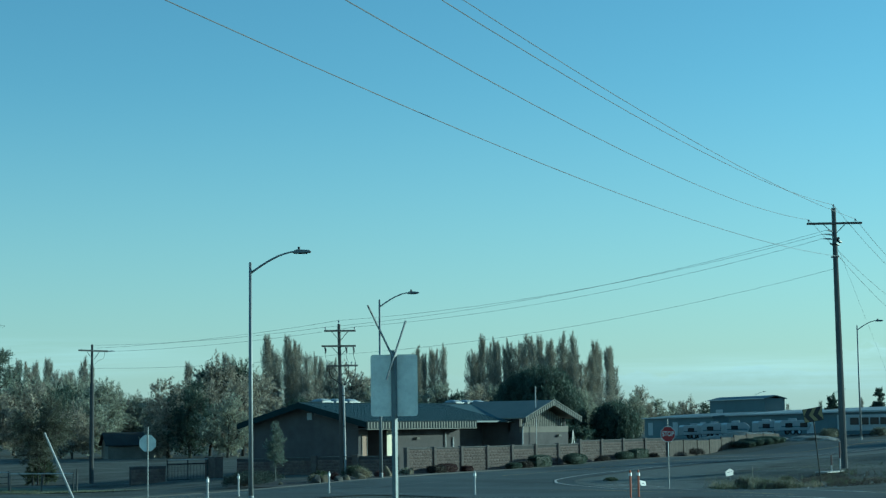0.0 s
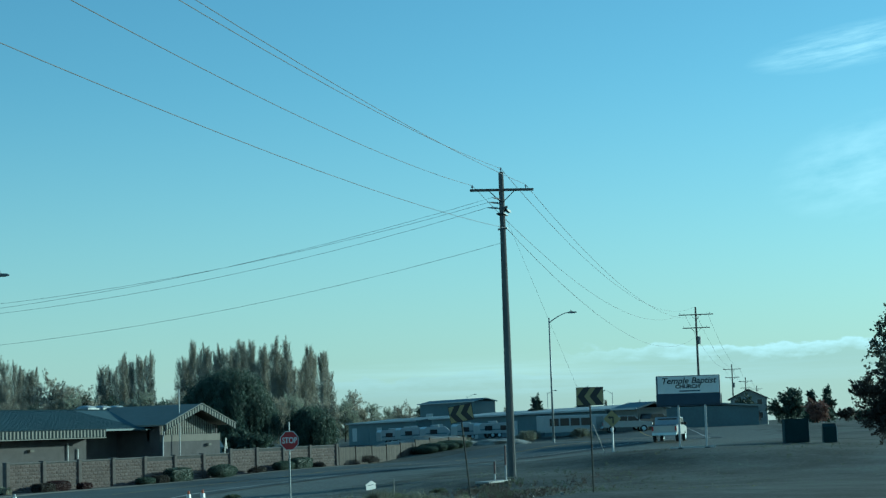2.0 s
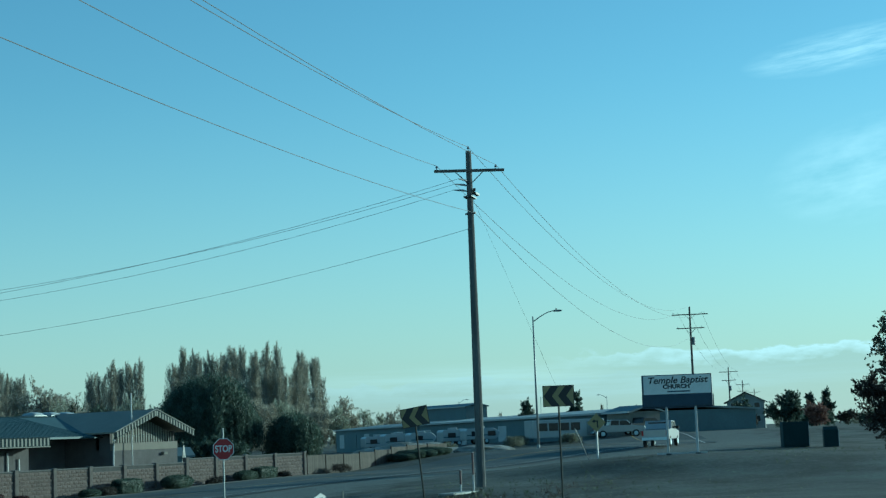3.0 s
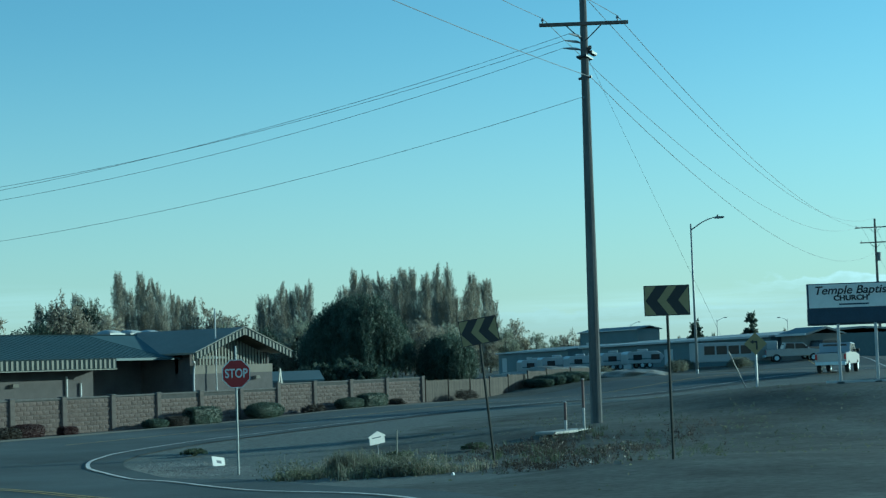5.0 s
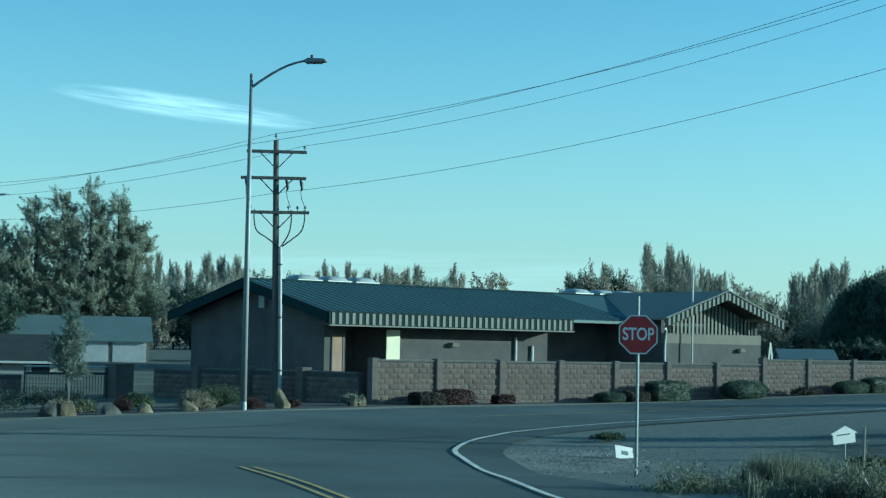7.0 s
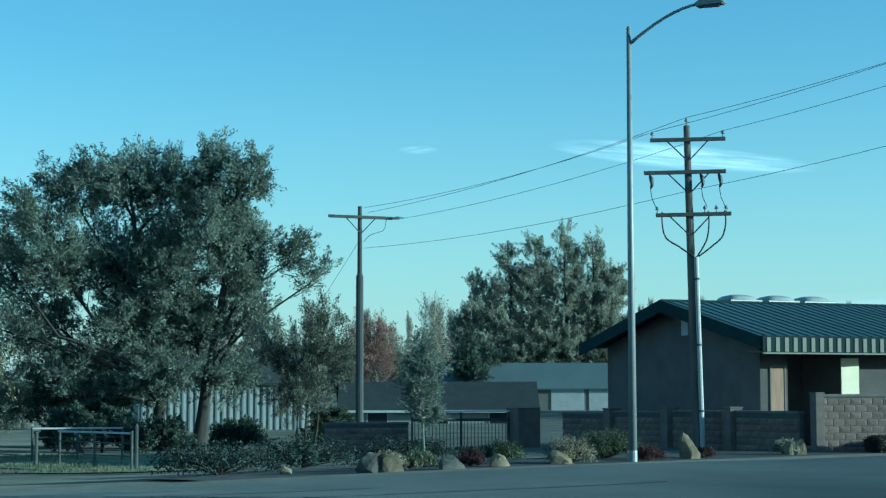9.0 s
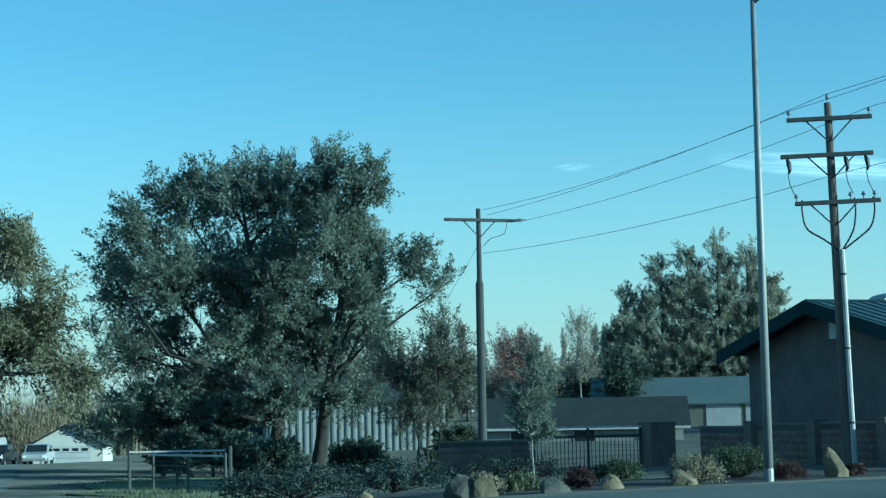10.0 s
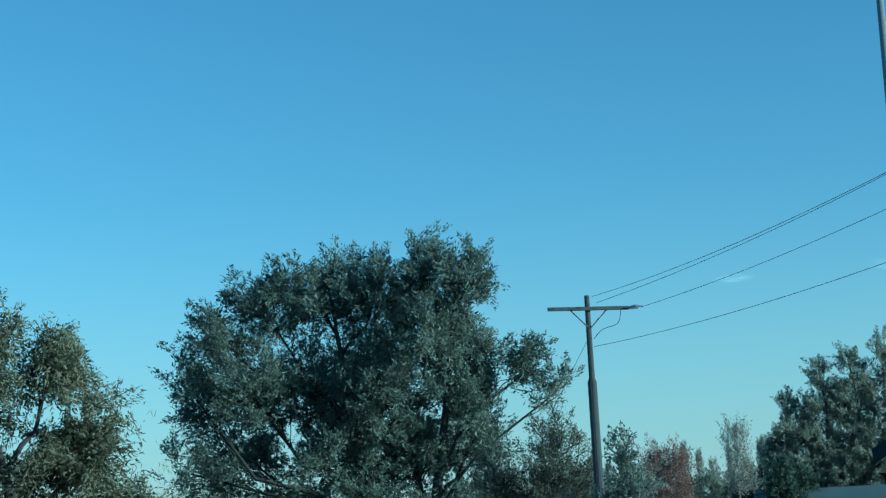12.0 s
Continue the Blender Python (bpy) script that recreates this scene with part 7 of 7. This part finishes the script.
# ---- warehouses, trailers and vehicles across the highway ----
def block_building(name, label, p, q, depth, h, wall, roofing, z0):
    p, q = Vector((*p, 0)), Vector((*q, 0))
    L = (q - p).length
    ang = math.degrees(math.atan2((q - p).y, (q - p).x))
    root = thing(name, label, "warehouse", pose(p.x, p.y, z0, 0, 0, ang))
    t = 0.25
    part("wall", Shape().box(0, -t, -1, L, 0, h), M[wall], root)
    part("wall", Shape().box(0, depth - t, -1, L, depth, h), M[wall], root)
    part("wall", Shape().box(0, 0, -1, t, depth - t, h), M[wall], root)
    part("wall", Shape().box(L - t, 0, -1, L, depth - t, h), M[wall], root)
    roof_slab("roof", [(-0.4, -t - 0.4, h), (L + 0.4, -t - 0.4, h), (L + 0.4, depth / 2, h + 0.7), (-0.4, depth / 2, h + 0.7)], 0.2, M[roofing], root)
    roof_slab("roof", [(-0.4, depth / 2, h + 0.7), (L + 0.4, depth / 2, h + 0.7), (L + 0.4, depth + 0.4, h), (-0.4, depth + 0.4, h)], 0.2, M[roofing], root)
    part("gutter", Shape().box(-0.4, -t - 0.52, h - 0.18, L + 0.4, -t - 0.4, h + 0.05), M["white"], root, "pale eave gutter")
    for k in range(int(L / 9)):
        part("roller_door", Shape().box(3 + 9 * k, -t - 0.06, 0, 6.4 + 9 * k, -t - 0.004, h * 0.72), M["grey_wall" if k % 2 else "white"], root)
    return root


block_building("warehouse", "long low grey metal warehouse with a pale eave", (190, 66), (134, 15.5), 20, 3.3, "grey_wall", "curb", 1.2)
block_building("warehouse", "low grey warehouse behind the trailers", (232, 104), (197, 72), 18, 3.4, "grey_wall", "grey_wall", 1.0)
block_building("warehouse", "taller dark flat-roofed block behind the warehouses", (308, 126), (292.5, 104.8), 5, 8.2, "grey_wall", "grey_wall", 0.6)
shop = block_building("shop", "small cream shop with an open bay", (133.5, 14.2), (131, 10.5), 4, 3.2, "tan_board", "grey_wall", 1.3)
tallh = gabled("house", "two-storey house far along the highway", pose(236, 26.6, 2.2, 0, 0, 14), 6.5, 6.2, 4.3, 1.5, "offwhite", "shingle", 0.5)
for y in (-1.9, 0.2, 2.0):
    window(tallh, -3.25, y, 2.9, 0.9, 1.0, turn=-90)
    window(tallh, -3.25, y, 0.7, 0.9, 1.0, turn=-90)


def wheel(parent, x, y, r=0.36, w=0.24):
    ty = part("wheel", Shape().tube([(x, y - w / 2, r), (x, y - w / 2 + 0.03, r), (x, y + w / 2 - 0.03, r), (x, y + w / 2, r)], (r * 0.92, r, r, r * 0.92), 16), M["tyre"], parent, "black tyre")
    part("rim", Shape().tube([(x, y - w / 2 - 0.01, r), (x, y + w / 2 + 0.01, r)], r * 0.58, 12), M["alum"], ty)


def trailer(x, y, ang, L, h, label, z=None):
    root = thing("travel_trailer", label, "trailer", pose(x, y, ground_z(x, y) if z is None else z, 0, 0, ang), "parked trailers")
    o = [(-L / 2, 0.55), (L / 2 - 0.5, 0.55), (L / 2, 1.3), (L / 2 - 0.35, h - 0.25), (L / 2 - 0.8, h), (-L / 2 + 0.25, h), (-L / 2, h - 0.25)]
    part("body", Shape().prism(o, -1.2, 1.2), M["white_vehicle"], root, bevel=0.05)
    for k in range(int(L / 2.2)):
        part("window", Shape().box(-L / 2 + 0.7 + 2.1 * k, -1.23, h * 0.5, -L / 2 + 1.7 + 2.1 * k, -1.203, h * 0.5 + 0.6), M["glass"], root)
    part("stripe", Shape().box(-L / 2 + 0.1, -1.22, 1.0, L / 2 - 0.5, -1.203, 1.14), M["grey_wall"], root)
    for dx in (-0.45, 0.45):
        wheel(root, dx, -1.05)
        wheel(root, dx, 1.05)
    part("roof_unit", Shape().box(-0.5, -0.4, h, 0.5, 0.4, h + 0.25), M["white_vehicle"], root, bevel=0.05)


for k, (x, y, L, h) in enumerate(((155, 55.5, 4.2, 2.0), (151.5, 50.5, 4.6, 2.1), (149, 46, 3.6, 2.0), (141.5, 37.9, 3.4, 2.0), (138.5, 32.8, 4.4, 1.9))):
    trailer(x, y, -46, L, h, "white travel trailer parked before the warehouse")
# long white office trailer with a row of windows
root = thing("office_trailer", "long white site trailer with a row of dark windows", "trailer", pose(124.5, 16.2, ground_z(124, 16) + 0.05, 0, 0, -46), "parked trailers")
part("body", Shape().box(-4.3, -1.2, 0.4, 4.3, 1.2, 2.35), M["white_vehicle"], root, bevel=0.05)
for k in range(4):
    part("window", Shape().box(-3.6 + 1.3 * k, -1.24, 1.15, -2.5 + 1.3 * k, -1.204, 2.0), M["glass"], root)
part("door", Shape().box(2.2, -1.24, 0.5, 3.1, -1.204, 2.1), M["offwhite"], root)
for x in (-3, 3):
    wheel(root, x, -1.0)
    wheel(root, x, 1.0)
part("skirt", Shape().box(-4.2, -1.18, 0.0, 4.2, 1.18, 0.4), M["grey_wall"], root)


def pickup(x, y, ang, paint, label):
    root = thing("pickup_truck", label, "pickup truck", at(x, y, 0.04, ang), "vehicles")
    o = [(-2.9, 0.55), (2.75, 0.55), (2.9, 0.8), (2.85, 1.15), (1.5, 1.28), (0.85, 1.88), (-0.95, 1.92), (-1.15, 1.3), (-2.9, 1.28)]
    part("body", Shape().prism(o, -0.98, 0.98), M[paint], root, bevel=0.04)
    # dark sheet on the solid body, for the shade inside an open bed
    part("bed_well", Shape().box(-2.8, -0.85, 1.27, -1.2, 0.85, 1.3), M["dark"], root)
    for sgn in (-1, 1):
        g = Shape().prism([(1.35, 1.3), (0.82, 1.8), (0.05, 1.82), (0.05, 1.3)], -0.012, 0.012, pose(0, sgn * 0.985, 0))
        part("side_window", g, M["glass"], root)
        g = Shape().prism([(-0.05, 1.3), (-0.05, 1.82), (-0.85, 1.84), (-0.98, 1.32)], -0.012, 0.012, pose(0, sgn * 0.985, 0))
        part("side_window", g, M["glass"], root)
        part("tail_light", Shape().box(-2.93, sgn * 0.9 - 0.07, 0.85, -2.89, sgn * 0.9 + 0.07, 1.2), M["red"], root)
        part("headlight", Shape().box(2.86, sgn * 0.78 - 0.15, 0.85, 2.92, sgn * 0.78 + 0.15, 1.05), M["sign_white"], root)
        part("mirror", Shape().box(1.1, sgn * 1.12 - 0.1, 1.3, 1.25, sgn * 1.12 + 0.1, 1.5), M["dark"], root)
        for wx in (-1.85, 1.85):
            wheel(root, wx, sgn * 0.88, 0.4, 0.26)
    part("rear_window", Shape().box(-1.02, -0.75, 1.4, -0.985, 0.75, 1.82, pose(0, 0, 0)), M["glass"], root)
    part("windscreen", Shape().add([(1.49, -0.85, 1.31), (1.49, 0.85, 1.31), (0.9, 0.8, 1.87), (0.9, -0.8, 1.87)], [(0, 1, 2, 3)]), M["glass"], root)
    part("bumper", Shape().box(-3.05, -0.95, 0.5, -2.9, 0.95, 0.72), M["alum"], root, bevel=0.02)
    return root


pickup(66.8, -14.2, 10, "silver_paint", "silver crew-cab pickup truck on the highway")
pickup(131.6, 9.2, -30, "black_paint", "dark parked vehicle outside the shop")
pickup(126.5, 10.6, -60, "silver_paint", "pale parked vehicle outside the shop")
pickup(0.3, 119, 255, "white_vehicle", "white vehicle parked before the garage")
pickup(-2.9, 119.5, 250, "black_paint", "dark pickup parked before the garage")
trailer(-3.4, 124, 75, 6.5, 2.7, "white box trailer parked by the garage")
# utility cabinets in the field
root = thing("utility_cabinet", "dark green utility cabinet with a pale edge", "utility cabinet", at(66, -24.5, 0, 20), "utility cabinets")
part("body", Shape().box(-1.1, -0.9, 0, 1.1, 0.9, 1.8), M["fascia"], root, bevel=0.03)
part("door", Shape().box(-1.14, -0.8, 0.15, -1.103, 0.8, 1.65), M["fascia"], root)
part("side_panel", Shape().box(-1.06, -0.93, 0.05, 1.06, -0.903, 1.75), M["white"], root)
root = thing("utility_cabinet", "small dark utility cabinet beside the larger one", "utility cabinet", at(65.5, -27.2, 0, 20), "utility cabinets")
part("body", Shape().prism([(-0.5, 0), (0.5, 0), (0.4, 1.2), (0, 1.45), (-0.4, 1.2)], -0.5, 0.5), M["fascia"], root, bevel=0.02)
part("side_panel", Shape().box(-0.45, -0.54, 0.03, 0.45, -0.503, 1.2), M["white"], root, "pale side panel")
# spoil bank across the road
for k, (x, y, w, h) in enumerate(((72, 9.6, 9, 1.0), (70, 1.8, 4.5, 0.5), (86, 13, 5, 0.6))):
    bm = bmesh.new()
    bmesh.ops.create_icosphere(bm, subdivisions=4, radius=1)
    for v in bm.verts:
        v.co = Vector((v.co.x * w / 2, v.co.y * 1.8, v.co.z * h)) * (1 + 0.25 * noise.noise(v.co * 2 + Vector((k * 7, 0, 0))))
    me = bpy.data.meshes.new("earth_bank")
    bm.to_mesh(me)
    bm.free()
    me.materials.append(M["gravel"])
    ob = new("earth_bank", me)
    ob.matrix_basis = at(x, y, 0, -50)
    tagged(ob, "low bank of dumped earth and rubble", "earth bank", "earth banks")
# autumn trees and bushes at the field's far side
tree("tree", "sparse autumn tree with large leaves beyond the utility cabinets", "tree", pose(64.3, -32.7, 1.2), 3.0, 0.2, [(0, 0.3, 6.6, 1.9, 2.0, 1.9), (0.3, -1.8, 6.4, 2.2, 2.4, 2.4), (0, -0.5, 8.6, 1.4, 1.6, 1.1), (0, 0.4, 4.6, 1.6, 1.6, 1.2)], 150, 2600, 0.27, "bark", "dusk", 81, 1.0, flat=0.85, thin=0.5)
tree("bush", "broad dark bush beyond the utility cabinets", "bush", pose(54.6, -33.8, 1.1) @ Matrix.Diagonal((1.3, 1.3, 1.35, 1)), 1.0, 0.15, [(0, 0.4, 2.0, 1.4, 1.6, 1.3), (0.5, -1.8, 2.5, 1.7, 2.0, 1.8), (0, -0.4, 1.0, 1.6, 2.4, 0.9)], 120, 22000, 0.16, "bark", "dryshrub", 82, 0.7)
tree("tree", "dark rounded tree before the two-storey house", "tree", pose(224, 24, 2.0), 1.2, 0.2, [(0, 0, 2.6, 2.2, 2.2, 2.0), (0, 0, 1.4, 2.2, 2.2, 1.2)], 90, 9000, 0.3, "bark", "willow", 86, 0.9, three=True)
tree("tree", "brown rounded tree along the highway", "tree", pose(204, 11, 1.9), 1.4, 0.2, [(0, 0, 3.4, 2.2, 2.2, 2.1), (0, 0, 1.8, 2.2, 2.2, 1.4), (1, 2.6, 2.2, 1.8, 1.8, 1.4)], 110, 12000, 0.3, "bark", "willow", 87, 0.9, three=True)
tree("tree", "orange-brown rounded autumn tree along the highway", "tree", pose(189, 3.4, 1.8), 1.5, 0.15, [(0, 0, 2.2, 1.6, 1.7, 1.5), (0, 0, 1.1, 1.5, 1.6, 0.9)], 80, 8000, 0.25, "bark", "rust", 88, 0.7, three=True)
for k, (x, y, h) in enumerate(((226, 13.2, 6.2), (228, 11.0, 6.8), (174.5, 41.5, 6.2), (187.8, 38.9, 7.6))):
    tree("conifer", "dark small conifer by the warehouses", "tree", pose(x, y, 1.6), h * 0.5, 0.15, [(0, 0, h * 0.2, 1.5, 1.5, h * 0.17), (0, 0, h * 0.48, 1.2, 1.2, h * 0.18), (0, 0, h * 0.76, 0.6, 0.6, h * 0.16)], 90, 9000, 0.3, "bark", "willow", 83 + k, 0.7, three=True, up=0.6)
# brush before the trailers
for k, (x, y, w, h) in enumerate(((60.2, 4.2, 2.2, 0.55), (61.2, 3.9, 2.4, 0.66), (62.2, 3.6, 2.6, 0.6), (63.2, 3.3, 2.4, 0.66), (64.2, 3.0, 2.0, 0.52))):
    hedge(x, y, 1.5, w, h, 140 + k, "willow", "low dark roadside hedge before the cedar fence", 0.3)
for k, (x, y, w, h) in enumerate(((110, 24, 3.0, 1.0), (114, 18, 3.4, 1.1), (118, 13, 3.0, 1.0), (120, 20, 3.0, 1.0))):
    shrub("brush", "low pale brush before the trailers", x, y, w, 2.2, h, "dusk", 150 + k, 3000, 0.14, "roadside brush")
for k, (x, y, w, h, leaf) in enumerate(((212, 19.5, 2.4, 2.2, "dryshrub"), (216, 9.5, 2.6, 2.0, "dryshrub"), (205, 6.0, 3.0, 1.8, "willow"), (196, 0.5, 3.0, 2.2, "dryshrub"), (188, -4, 3.0, 2.0, "willow"), (240, 20, 3, 3.4, "willow"), (236, 14.5, 3, 3.0, "dryshrub"))):
    tree("bush", "low autumn bush far along the highway", "bush", pose(x, y, 1.9), h * 0.3, 0.08, [(0, 0, h * 0.5, w * 0.5, w * 0.6, h * 0.35)], 40, 3500, 0.26, "bark", leaf, 180 + k, 0.6, "highway bushes", three=True)
